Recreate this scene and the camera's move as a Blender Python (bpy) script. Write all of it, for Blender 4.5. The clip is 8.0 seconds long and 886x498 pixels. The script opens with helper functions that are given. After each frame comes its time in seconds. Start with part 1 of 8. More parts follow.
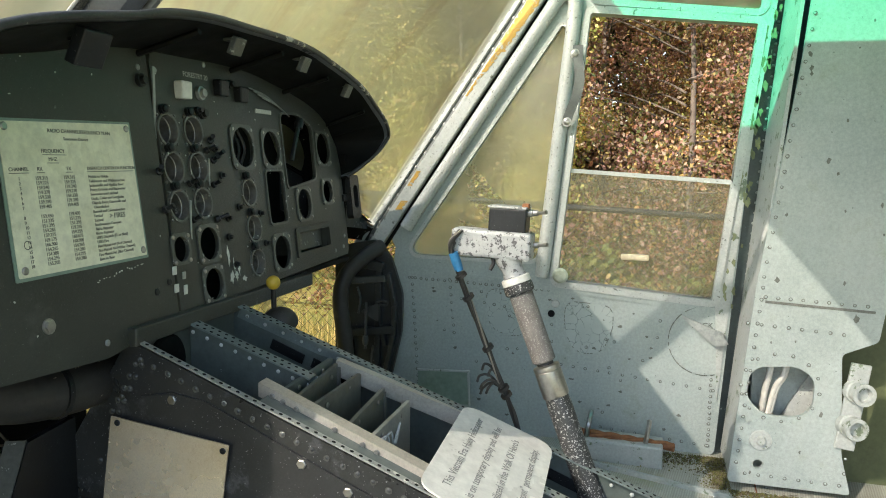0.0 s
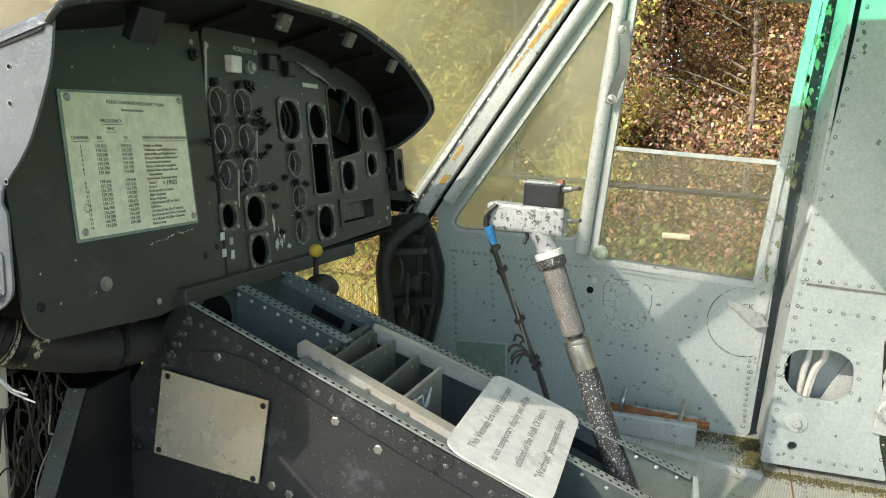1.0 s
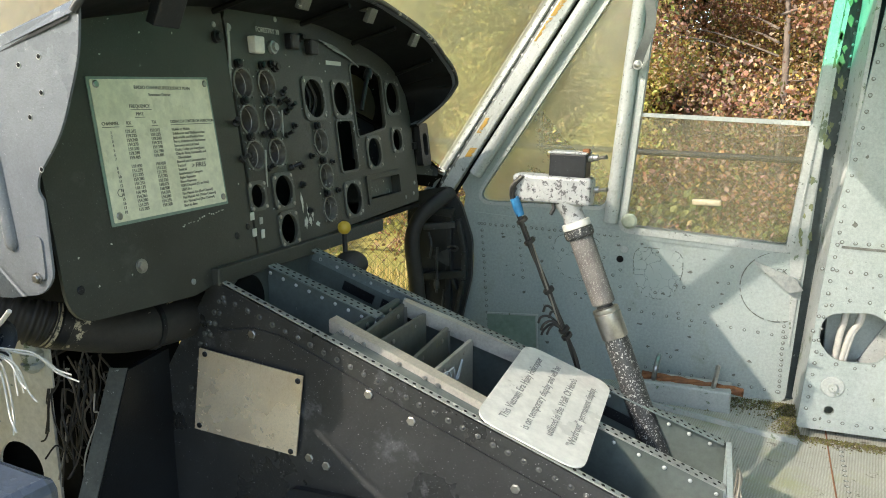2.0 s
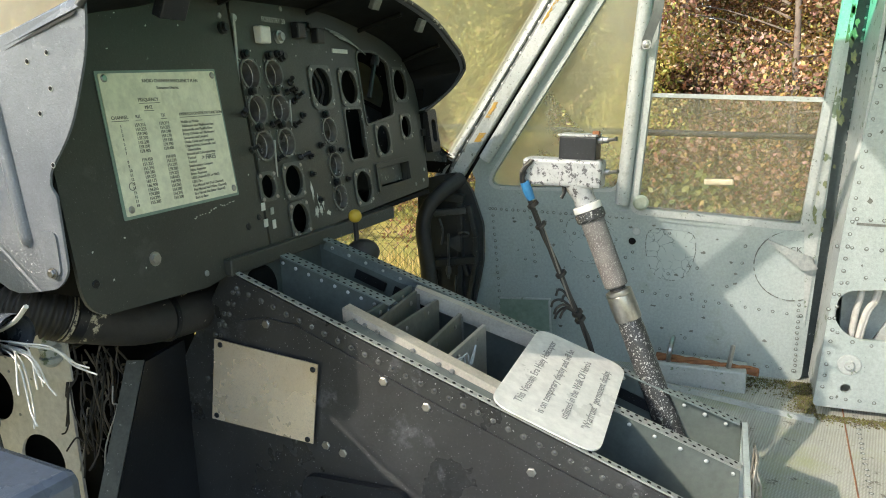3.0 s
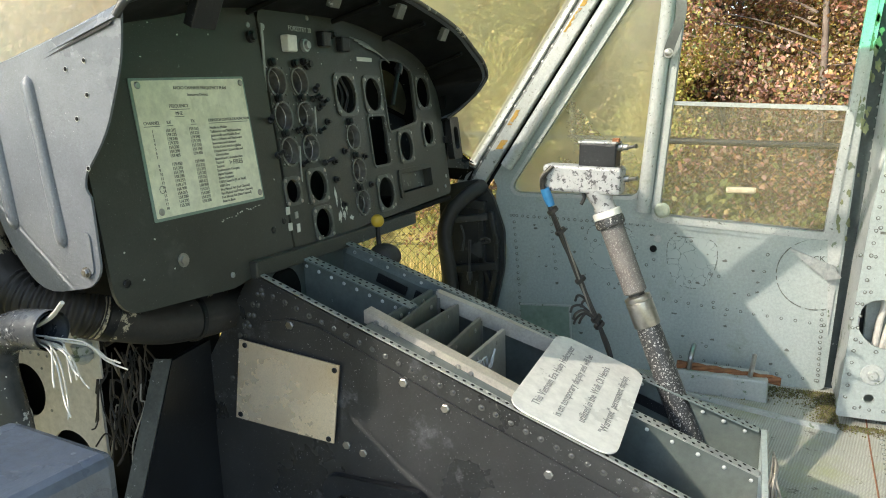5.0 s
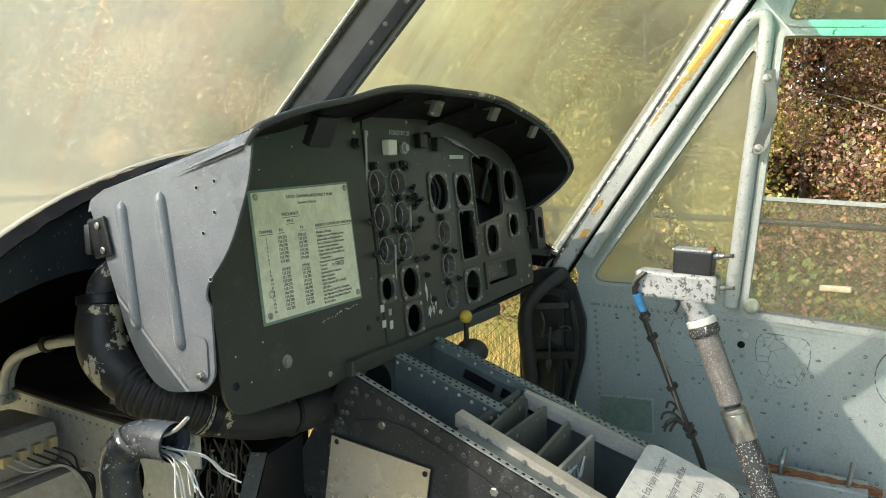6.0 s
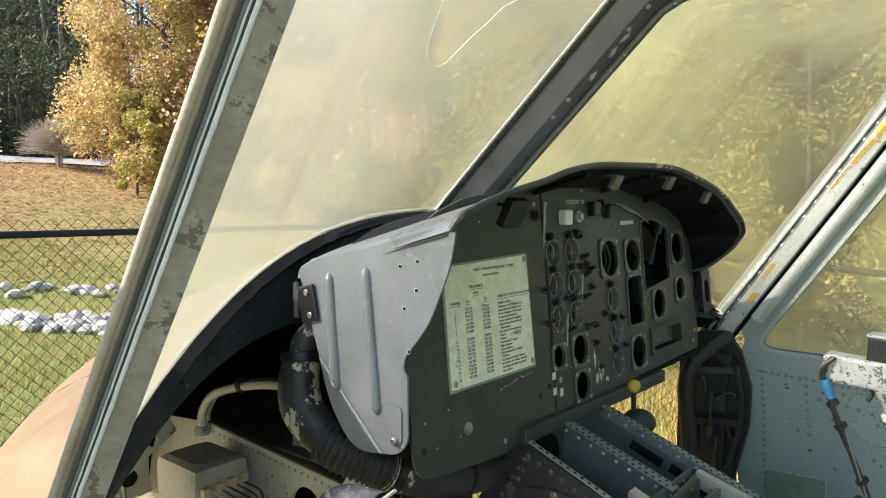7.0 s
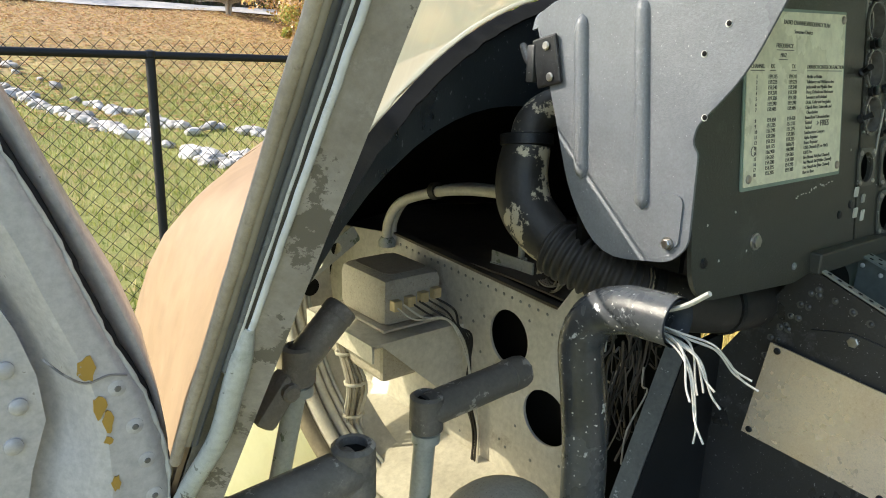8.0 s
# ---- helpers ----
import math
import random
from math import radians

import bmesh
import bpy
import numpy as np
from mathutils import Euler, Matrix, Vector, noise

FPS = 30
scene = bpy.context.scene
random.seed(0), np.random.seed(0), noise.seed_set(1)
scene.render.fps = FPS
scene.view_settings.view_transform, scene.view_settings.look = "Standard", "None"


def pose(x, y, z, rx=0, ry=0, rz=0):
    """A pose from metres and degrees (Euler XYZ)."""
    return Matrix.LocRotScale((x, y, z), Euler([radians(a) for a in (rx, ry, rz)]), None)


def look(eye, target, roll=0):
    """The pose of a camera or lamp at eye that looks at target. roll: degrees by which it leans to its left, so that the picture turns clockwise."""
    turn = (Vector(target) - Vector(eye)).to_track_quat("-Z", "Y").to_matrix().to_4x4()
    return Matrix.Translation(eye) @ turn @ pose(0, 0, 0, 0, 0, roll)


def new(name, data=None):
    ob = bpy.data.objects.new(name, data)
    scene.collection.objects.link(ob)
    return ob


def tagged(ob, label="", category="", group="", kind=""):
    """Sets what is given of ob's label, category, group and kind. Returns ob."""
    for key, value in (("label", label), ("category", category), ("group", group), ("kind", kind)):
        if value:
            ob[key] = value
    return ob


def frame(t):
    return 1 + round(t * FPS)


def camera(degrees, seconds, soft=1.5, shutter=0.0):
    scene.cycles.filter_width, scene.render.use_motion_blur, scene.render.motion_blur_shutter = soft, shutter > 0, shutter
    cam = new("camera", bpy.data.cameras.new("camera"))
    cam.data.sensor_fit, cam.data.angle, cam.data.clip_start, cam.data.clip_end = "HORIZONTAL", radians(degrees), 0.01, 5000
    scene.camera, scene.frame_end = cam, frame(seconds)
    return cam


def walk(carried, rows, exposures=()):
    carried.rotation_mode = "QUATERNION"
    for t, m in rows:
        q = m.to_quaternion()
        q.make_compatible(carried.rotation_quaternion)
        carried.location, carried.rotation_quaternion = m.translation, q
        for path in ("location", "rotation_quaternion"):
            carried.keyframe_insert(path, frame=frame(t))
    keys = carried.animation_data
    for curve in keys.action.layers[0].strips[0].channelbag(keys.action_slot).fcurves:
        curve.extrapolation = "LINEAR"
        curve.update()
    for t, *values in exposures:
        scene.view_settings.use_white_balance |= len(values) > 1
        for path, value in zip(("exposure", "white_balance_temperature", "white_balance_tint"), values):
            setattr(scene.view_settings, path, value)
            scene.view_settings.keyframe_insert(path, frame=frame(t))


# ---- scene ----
cam = camera(63.2, 8.0, soft=1.0)
PATH = [
    (0, (-0.013, 0.079, 0.836), (1.91, 0.566, 0.583), 1.0),
    (0.5, (-0.039, 0.055, 0.833), (1.856, 0.617, 0.528), 2.6),
    (1, (-0.047, 0.035, 0.837), (1.827, 0.654, 0.513), 1.9),
    (1.5, (-0.052, 0.028, 0.838), (1.799, 0.692, 0.476), 0.8),
    (3, (-0.051, 0.027, 0.838), (1.764, 0.747, 0.404), -1.7),
    (3.5, (-0.051, 0.027, 0.839), (1.757, 0.76, 0.397), -2.1),
    (4, (-0.054, 0.027, 0.839), (1.749, 0.771, 0.394), -2.2),
    (5.3, (-0.073, 0.008, 0.836), (1.716, 0.82, 0.46), -1.3),
    (5.5, (-0.07, 0.005, 0.85), (1.712, 0.847, 0.507), -1.1),
    (5.8, (-0.09, 0.029, 0.899), (1.672, 0.929, 0.61), -0.8),
    (6, (-0.103, 0.06, 0.923), (1.641, 1.009, 0.683), -0.7),
    (6.2, (-0.115, 0.096, 0.946), (1.606, 1.095, 0.742), -0.4),
    (6.5, (-0.138, 0.109, 0.987), (1.528, 1.203, 0.823), -0.3),
    (7, (-0.184, 0.115, 1.01), (1.362, 1.373, 0.851), 0.6),
    (7.2, (-0.182, 0.107, 1.004), (1.299, 1.434, 0.788), 1.1),
    (7.5, (-0.153, 0.199, 0.905), (1.234, 1.607, 0.596), 1.5),
    (7.8, (-0.086, 0.346, 0.857), (1.2, 1.813, 0.418), 1.9),
    (8, (-0.076, 0.424, 0.819), (1.143, 1.916, 0.282), 1.7),
]
walk(cam, [(t, look(eye, target, roll)) for t, eye, target, roll in PATH], exposures=[(0.0, 1.10), (1.0, 1.24), (5.5, 1.28), (6.3, 1.10), (8.0, 1.18)])

# ---- light ----
SUN_DIR = Vector((-1.0, 0.78, 0.926)).normalized()
world = bpy.data.worlds.new("sky")
scene.world = world
world.use_nodes = True
wn = world.node_tree.nodes
sky = wn.new("ShaderNodeTexSky")
sky.sky_type = "NISHITA"
sky.sun_disc = False
sky.sun_elevation = math.asin(SUN_DIR.z)
sky.sun_rotation = math.atan2(SUN_DIR.x, SUN_DIR.y)
world.node_tree.links.new(sky.outputs[0], wn["Background"].inputs[0])
wn["Background"].inputs[1].default_value = 0.20
sun = new("sun", bpy.data.lights.new("sun", "SUN"))
sun.data.energy = 5.0
sun.data.angle = radians(0.6)
sun.data.color = (1.0, 0.90, 0.76)
sun.matrix_world = look(SUN_DIR * 30, (0, 0, 0))

# ---- materials ----


def material(name):
    m = bpy.data.materials.new(name)
    m.use_nodes = True
    return m, m.node_tree.nodes, m.node_tree.links, m.node_tree.nodes["Principled BSDF"]


def noise_node(n, l, co, scale, detail=4.0, rough=0.6):
    t = n.new("ShaderNodeTexNoise")
    t.inputs["Scale"].default_value = scale
    t.inputs["Detail"].default_value = detail
    t.inputs["Roughness"].default_value = rough
    l.new(co, t.inputs["Vector"])
    return t


def ramp(n, l, fac, a, b, ca=(0, 0, 0, 1), cb=(1, 1, 1, 1)):
    r = n.new("ShaderNodeValToRGB")
    r.color_ramp.elements[0].position, r.color_ramp.elements[1].position = a, b
    r.color_ramp.elements[0].color, r.color_ramp.elements[1].color = ca, cb
    l.new(fac, r.inputs[0])
    return r


def blend(n, l, fac, a, b):
    x = n.new("ShaderNodeMix")
    x.data_type = "RGBA"
    for k, v in ((0, fac), (6, a), (7, b)):
        if isinstance(v, (tuple, float, int)):
            x.inputs[k].default_value = (*v, 1) if isinstance(v, tuple) and len(v) == 3 else v
        else:
            l.new(v, x.inputs[k])
    return x.outputs[2]


def surf(name, col, col2, rough=0.5, metal=0.0, grain=60.0, patch=7.0, chips=None, dirt=None, bump=0.15, spec=0.5, speck=None, rand=0.0):
    """A painted or bare surface: large patches between two colours, fine grain, optional chips (colour, amount, scale) and dirt (colour, amount, scale)."""
    m, n, l, p = material(name)
    co = n.new("ShaderNodeTexCoord").outputs["Object"]
    big = noise_node(n, l, co, patch, 5)
    fine = noise_node(n, l, co, grain, 6, 0.7)
    c = blend(n, l, ramp(n, l, big.outputs[0], 0.35, 0.68).outputs[0], col, col2)
    g = ramp(n, l, fine.outputs[0], 0.3, 0.75, (0.72, 0.72, 0.72, 1), (1.12, 1.12, 1.12, 1))
    mul = n.new("ShaderNodeMix")
    mul.data_type, mul.blend_type = "RGBA", "MULTIPLY"
    mul.inputs[0].default_value = 0.8
    l.new(c, mul.inputs[6]), l.new(g.outputs[0], mul.inputs[7])
    c = mul.outputs[2]
    if rand:
        info = n.new("ShaderNodeObjectInfo")
        hs = n.new("ShaderNodeHueSaturation")
        mr = n.new("ShaderNodeMapRange")
        mr.inputs["To Min"].default_value, mr.inputs["To Max"].default_value = 1 - rand, 1 + rand
        l.new(info.outputs["Random"], mr.inputs["Value"]), l.new(mr.outputs[0], hs.inputs["Value"]), l.new(c, hs.inputs["Color"])
        c = hs.outputs[0]
    height = fine.outputs[0]
    ro = ramp(n, l, big.outputs[0], 0.3, 0.7, (rough * 0.8,) * 3 + (1,), (min(1, rough * 1.2),) * 3 + (1,)).outputs[0]
    if dirt:
        d = noise_node(n, l, co, dirt[2], 8, 0.75)
        c = blend(n, l, ramp(n, l, d.outputs[0], 0.62 - dirt[1], 0.78 - dirt[1] * 0.5).outputs[0], c, dirt[0])
    if chips:
        k = noise_node(n, l, co, chips[2], 9, 0.68)
        mask = ramp(n, l, k.outputs[0], 0.645 - chips[1], 0.658 - chips[1])
        c = blend(n, l, mask.outputs[0], c, chips[0])
    if speck:
        sp = noise_node(n, l, co, speck[2], 2, 0.5)
        c = blend(n, l, ramp(n, l, sp.outputs[0], speck[1], speck[1] + 0.02).outputs[0], c, speck[0])
    l.new(c, p.inputs["Base Color"])
    l.new(ro, p.inputs["Roughness"])
    p.inputs["Metallic"].default_value = metal
    p.inputs["Specular IOR Level"].default_value = spec
    b = n.new("ShaderNodeBump")
    b.inputs["Strength"].default_value = bump
    b.inputs["Distance"].default_value = 0.002
    l.new(height, b.inputs["Height"]), l.new(b.outputs[0], p.inputs["Normal"])
    return m


M_PANEL = surf("panel_black_paint", (0.034, 0.036, 0.031), (0.052, 0.055, 0.047), 0.40, grain=260, patch=5, chips=((0.16, 0.165, 0.155), -0.035, 26), dirt=((0.085, 0.087, 0.076), 0.03, 11), speck=((0.19, 0.19, 0.18), 0.715, 420), bump=0.35)
M_CAN = surf("dull_gauge_can", (0.30, 0.295, 0.28), (0.40, 0.395, 0.375), 0.24, metal=0.6, grain=60, patch=30, dirt=((0.10, 0.098, 0.09), 0.05, 40))
M_BLACK = surf("black_paint", (0.010, 0.0105, 0.012), (0.020, 0.022, 0.025), 0.36, grain=160, patch=6, chips=((0.30, 0.31, 0.31), -0.075, 30), dirt=((0.07, 0.078, 0.086), 0.02, 7), speck=((0.26, 0.27, 0.27), 0.72, 420), bump=0.3, spec=0.35)
# pale blue-grey patches: scuffs, with the side's sunlit sheen put into them
M_PEDBLK = surf("scuffed_black_paint_with_sheen", (0.017, 0.0175, 0.0185), (0.040, 0.041, 0.043), 0.28, spec=0.55, grain=220, patch=3.5, chips=((0.42, 0.44, 0.46), -0.05, 26), dirt=((0.20, 0.208, 0.225), 0.075, 4.5), speck=((0.34, 0.35, 0.35), 0.71, 300), bump=0.35)
M_FLANGE = surf("worn_gauge_flange", (0.075, 0.079, 0.072), (0.115, 0.12, 0.11), 0.4, grain=160, patch=20, chips=((0.36, 0.37, 0.35), 0.03, 60), bump=0.3)
M_DARKMARK = surf("dark_grey_marks", (0.12, 0.125, 0.11), (0.20, 0.205, 0.185), 0.8, grain=160, patch=40)
# near-black that puts the shade of holes and hollows into colour; also dark trim
M_DARK = surf("hollow_shade_and_dark_trim", (0.004, 0.0042, 0.0045), (0.009, 0.0095, 0.010), 0.7, grain=90, patch=8, dirt=((0.022, 0.021, 0.018), 0.03, 14), spec=0.15)
M_HOOD = surf("weathered_grey_black_hood", (0.125, 0.137, 0.157), (0.195, 0.21, 0.232), 0.30, grain=300, patch=5, dirt=((0.40, 0.42, 0.45), 0.0, 9), chips=((0.55, 0.55, 0.56), -0.085, 30), speck=((0.45, 0.46, 0.47), 0.735, 420), bump=0.3)
M_HOODRIM = surf("worn_hood_rim", (0.03, 0.031, 0.032), (0.06, 0.061, 0.062), 0.4, grain=160, patch=20, chips=((0.50, 0.47, 0.40), 0.05, 20), bump=0.4)
# near-black that puts the shade below the hood into the colour
M_HOODIN = surf("hood_underside_shade", (0.006, 0.0062, 0.0065), (0.012, 0.0125, 0.013), 0.6, grain=120, patch=10, spec=0.2)
M_GREY = surf("faded_grey_paint", (0.35, 0.405, 0.395), (0.44, 0.49, 0.475), 0.36, grain=120, patch=4, dirt=((0.27, 0.305, 0.25), 0.045, 8), chips=((0.14, 0.17, 0.155), -0.052, 24), speck=((0.20, 0.23, 0.22), 0.735, 90), bump=0.3)
M_GREYCHIP = surf("chipped_grey_paint", (0.42, 0.45, 0.44), (0.50, 0.52, 0.50), 0.42, grain=140, patch=8, dirt=((0.26, 0.29, 0.20), 0.03, 12), chips=((0.15, 0.19, 0.13), 0.05, 26), bump=0.3)
M_FRAME = surf("worn_light_grey_frame", (0.46, 0.49, 0.475), (0.56, 0.575, 0.55), 0.38, grain=140, patch=9, dirt=((0.26, 0.285, 0.235), 0.045, 18), chips=((0.12, 0.13, 0.11), 0.0, 34), speck=((0.2, 0.21, 0.19), 0.67, 120), bump=0.4)
M_YELLOW = surf("zinc_chromate_yellow", (0.55, 0.33, 0.05), (0.42, 0.25, 0.05), 0.6, grain=60, patch=30, chips=((0.4, 0.4, 0.36), 0.08, 30))
M_PEDIN = surf("slate_pedestal_inside", (0.084, 0.104, 0.096), (0.130, 0.152, 0.140), 0.40, grain=80, patch=7, dirt=((0.055, 0.066, 0.066), 0.03, 10), chips=((0.36, 0.38, 0.38), -0.06, 34))
M_ALU = surf("bare_aluminium", (0.56, 0.51, 0.44), (0.66, 0.61, 0.54), 0.34, metal=0.5, grain=180, patch=14, dirt=((0.36, 0.32, 0.27), 0.04, 30), bump=0.08)
M_ALUPLATE = surf("corroded_aluminium_plate", (0.84, 0.68, 0.49), (0.95, 0.82, 0.65), 0.26, metal=0.5, grain=420, patch=5, dirt=((0.46, 0.37, 0.26), 0.06, 120), bump=0.1)
M_RIVET = surf("rivet_metal", (0.30, 0.32, 0.32), (0.42, 0.43, 0.42), 0.35, metal=0.4, grain=90, patch=60, rand=0.2)
M_RIVETBLK = surf("painted_rivet", (0.03, 0.032, 0.034), (0.10, 0.105, 0.11), 0.35, grain=60, patch=40)
M_STEEL = surf("dull_steel", (0.36, 0.35, 0.33), (0.5, 0.48, 0.44), 0.32, metal=0.9, grain=100, patch=20)
M_CREAM = surf("cream_primer_web", (0.62, 0.60, 0.54), (0.70, 0.68, 0.62), 0.55, grain=70, patch=8, dirt=((0.28, 0.24, 0.18), 0.03, 9))
M_BOX = surf("dusty_beige_box", (0.43, 0.40, 0.345), (0.51, 0.475, 0.415), 0.6, grain=160, patch=8, dirt=((0.24, 0.20, 0.155), 0.06, 9), speck=((0.30, 0.26, 0.21), 0.66, 260), bump=0.4)
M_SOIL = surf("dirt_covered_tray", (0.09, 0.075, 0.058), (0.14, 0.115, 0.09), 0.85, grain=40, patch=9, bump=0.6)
M_TAN = surf("tan_fuselage_paint", (0.208, 0.139, 0.076), (0.228, 0.155, 0.088), 0.5, grain=30, patch=3, speck=((0.14, 0.095, 0.06), 0.76, 60), bump=0.05)
M_WHITE = surf("white_wire_insulation", (0.62, 0.60, 0.54), (0.72, 0.70, 0.64), 0.5, grain=50, patch=30)
M_WIRE = surf("dirty_wire", (0.30, 0.27, 0.22), (0.42, 0.39, 0.33), 0.6, grain=50, patch=30, rand=0.4)
M_RUBBER = surf("black_rubber_hose", (0.020, 0.019, 0.018), (0.042, 0.038, 0.034), 0.55, grain=80, patch=14, dirt=((0.10, 0.09, 0.075), 0.03, 20), bump=0.4)
M_DUCT = surf("flaking_black_duct", (0.022, 0.021, 0.020), (0.042, 0.039, 0.036), 0.5, grain=80, patch=10, chips=((0.52, 0.47, 0.35), 0.075, 9), bump=0.4)
M_CARD = surf("laminated_card", (0.76, 0.75, 0.70), (0.82, 0.81, 0.76), 0.3, grain=40, patch=5, bump=0.03)
M_SHEET = surf("yellowed_paper_sheet", (0.82, 0.81, 0.60), (0.88, 0.87, 0.68), 0.28, grain=50, patch=7, dirt=((0.70, 0.67, 0.45), 0.03, 14), bump=0.04)
M_INK = surf("dark_ink", (0.05, 0.05, 0.045), (0.07, 0.07, 0.06), 0.6, grain=80, patch=30, bump=0.0)
M_GREYINK = surf("faded_grey_ink", (0.22, 0.22, 0.21), (0.27, 0.27, 0.26), 0.6, grain=80, patch=30, bump=0.0)
M_LETTER = surf("white_lettering", (0.6, 0.6, 0.56), (0.68, 0.68, 0.64), 0.5, grain=80, patch=30, bump=0.0)
M_KNOB = surf("yellow_plastic_knob", (0.62, 0.42, 0.04), (0.52, 0.36, 0.05), 0.45, grain=60, patch=30, dirt=((0.25, 0.17, 0.05), 0.05, 30))
M_BLUE = surf("blue_tape", (0.03, 0.19, 0.42), (0.05, 0.25, 0.5), 0.45, grain=60, patch=30)
M_RUST = surf("rusty_brown_cable", (0.22, 0.085, 0.035), (0.32, 0.14, 0.06), 0.8, grain=60, patch=30, bump=0.5)
M_GRIP = surf("knurled_grip", (0.13, 0.12, 0.112), (0.20, 0.19, 0.178), 0.75, grain=600, patch=30, speck=((0.34, 0.33, 0.31), 0.60, 420), bump=1.0)
M_STICK = surf("chipped_black_stick", (0.03, 0.032, 0.034), (0.05, 0.05, 0.05), 0.4, grain=120, patch=14, chips=((0.46, 0.46, 0.44), 0.045, 150), speck=((0.42, 0.42, 0.40), 0.62, 260), bump=0.4)
M_HEAD = surf("chipped_grey_switch_box", (0.36, 0.375, 0.38), (0.48, 0.49, 0.485), 0.42, grain=120, patch=20, chips=((0.09, 0.09, 0.092), 0.095, 105), dirt=((0.26, 0.265, 0.26), 0.05, 30), bump=0.4)
M_GREENPL = surf("green_grey_placard", (0.20, 0.28, 0.23), (0.25, 0.33, 0.28), 0.4, grain=60, patch=14)
M_OLIVE = surf("olive_cabin_trim", (0.085, 0.10, 0.045), (0.13, 0.145, 0.07), 0.7, grain=60, patch=4, dirt=((0.05, 0.05, 0.03), 0.05, 7))
M_POLE = surf("black_coated_steel", (0.009, 0.0095, 0.010), (0.015, 0.016, 0.017), 0.6, grain=60, patch=10, spec=0.3)
M_SEAL = surf("aged_rubber_seal", (0.20, 0.175, 0.135), (0.30, 0.265, 0.20), 0.7, grain=60, patch=14)
M_PILLAR = surf("mottled_pillar_trim", (0.23, 0.205, 0.18), (0.34, 0.315, 0.285), 0.5, grain=120, patch=22, chips=((0.125, 0.112, 0.096), 0.085, 26), dirt=((0.40, 0.37, 0.335), 0.06, 34), bump=0.3)
M_DOOR2 = surf("smooth_light_grey_door", (0.53, 0.50, 0.47), (0.59, 0.56, 0.53), 0.24, grain=160, patch=6, dirt=((0.44, 0.41, 0.38), 0.02, 9), speck=((0.34, 0.31, 0.28), 0.75, 160), bump=0.1)
M_POST = surf("grey_black_centre_post", (0.05, 0.053, 0.060), (0.075, 0.08, 0.088), 0.32, grain=200, patch=9, dirt=((0.12, 0.125, 0.13), 0.0, 14), chips=((0.3, 0.3, 0.3), -0.07, 26))
M_SILL = surf("blue_black_sill_band", (0.018, 0.024, 0.029), (0.036, 0.045, 0.053), 0.3, grain=120, patch=5, chips=((0.24, 0.26, 0.28), -0.07, 20), speck=((0.3, 0.32, 0.33), 0.70, 120))
M_STICKBLK = surf("glossy_chipped_black", (0.034, 0.038, 0.043), (0.088, 0.095, 0.104), 0.27, grain=140, patch=10, chips=((0.42, 0.43, 0.44), 0.015, 22), speck=((0.55, 0.55, 0.54), 0.70, 200), bump=0.3)
M_BRIGHT = surf("bright_painted_strip", (0.66, 0.68, 0.70), (0.74, 0.76, 0.78), 0.25, grain=60, patch=12, dirt=((0.3, 0.29, 0.27), 0.03, 30))
M_SEALCRUMB = surf("crumbling_seal", (0.10, 0.10, 0.075), (0.16, 0.155, 0.115), 0.8, grain=300, patch=40, speck=((0.02, 0.02, 0.018), 0.50, 380), bump=1.0)
M_SEALPALE = surf("sun_bleached_seal", (0.34, 0.29, 0.22), (0.46, 0.40, 0.31), 0.7, grain=220, patch=14, dirt=((0.12, 0.10, 0.07), 0.03, 50), bump=0.6)
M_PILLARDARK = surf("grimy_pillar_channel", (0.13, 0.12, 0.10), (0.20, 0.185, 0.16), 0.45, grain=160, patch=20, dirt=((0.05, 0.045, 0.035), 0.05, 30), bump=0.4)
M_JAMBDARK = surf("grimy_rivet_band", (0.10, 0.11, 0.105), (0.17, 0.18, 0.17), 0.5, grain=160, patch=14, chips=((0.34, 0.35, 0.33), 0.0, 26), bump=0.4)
M_FOOT = surf("dull_black_airframe", (0.020, 0.0225, 0.024), (0.036, 0.039, 0.041), 0.42, grain=120, patch=12, dirt=((0.07, 0.07, 0.062), 0.03, 18), speck=((0.15, 0.15, 0.14), 0.71, 160), bump=0.4)
M_FOOTWORN = surf("worn_black_fitting", (0.05, 0.053, 0.054), (0.09, 0.093, 0.092), 0.4, grain=120, patch=18, chips=((0.22, 0.22, 0.21), 0.0, 40), bump=0.4)
M_RAIL = surf("paint_worn_rail", (0.30, 0.31, 0.30), (0.42, 0.43, 0.41), 0.36, metal=0.3, grain=200, patch=18, chips=((0.66, 0.66, 0.62), 0.03, 40), dirt=((0.09, 0.095, 0.10), 0.05, 18), bump=0.3)
M_RAIL2 = surf("slate_drilled_rail", (0.15, 0.182, 0.178), (0.21, 0.245, 0.238), 0.36, grain=200, patch=18, chips=((0.40, 0.42, 0.42), -0.02, 40), bump=0.3)
M_TRAYMETAL = surf("dull_sheet_metal", (0.42, 0.41, 0.37), (0.54, 0.53, 0.48), 0.36, metal=0.4, grain=160, patch=12, dirt=((0.26, 0.23, 0.12), 0.03, 20), bump=0.2)
M_LIDDUSTSHADE = surf("brown_dust_and_shade", (0.36, 0.32, 0.265), (0.46, 0.42, 0.36), 0.9, grain=240, patch=11, dirt=((0.25, 0.215, 0.17), 0.06, 16), bump=0.6)
M_CONN = surf("yellowed_connector", (0.60, 0.47, 0.25), (0.66, 0.55, 0.34), 0.5, grain=80, patch=30)


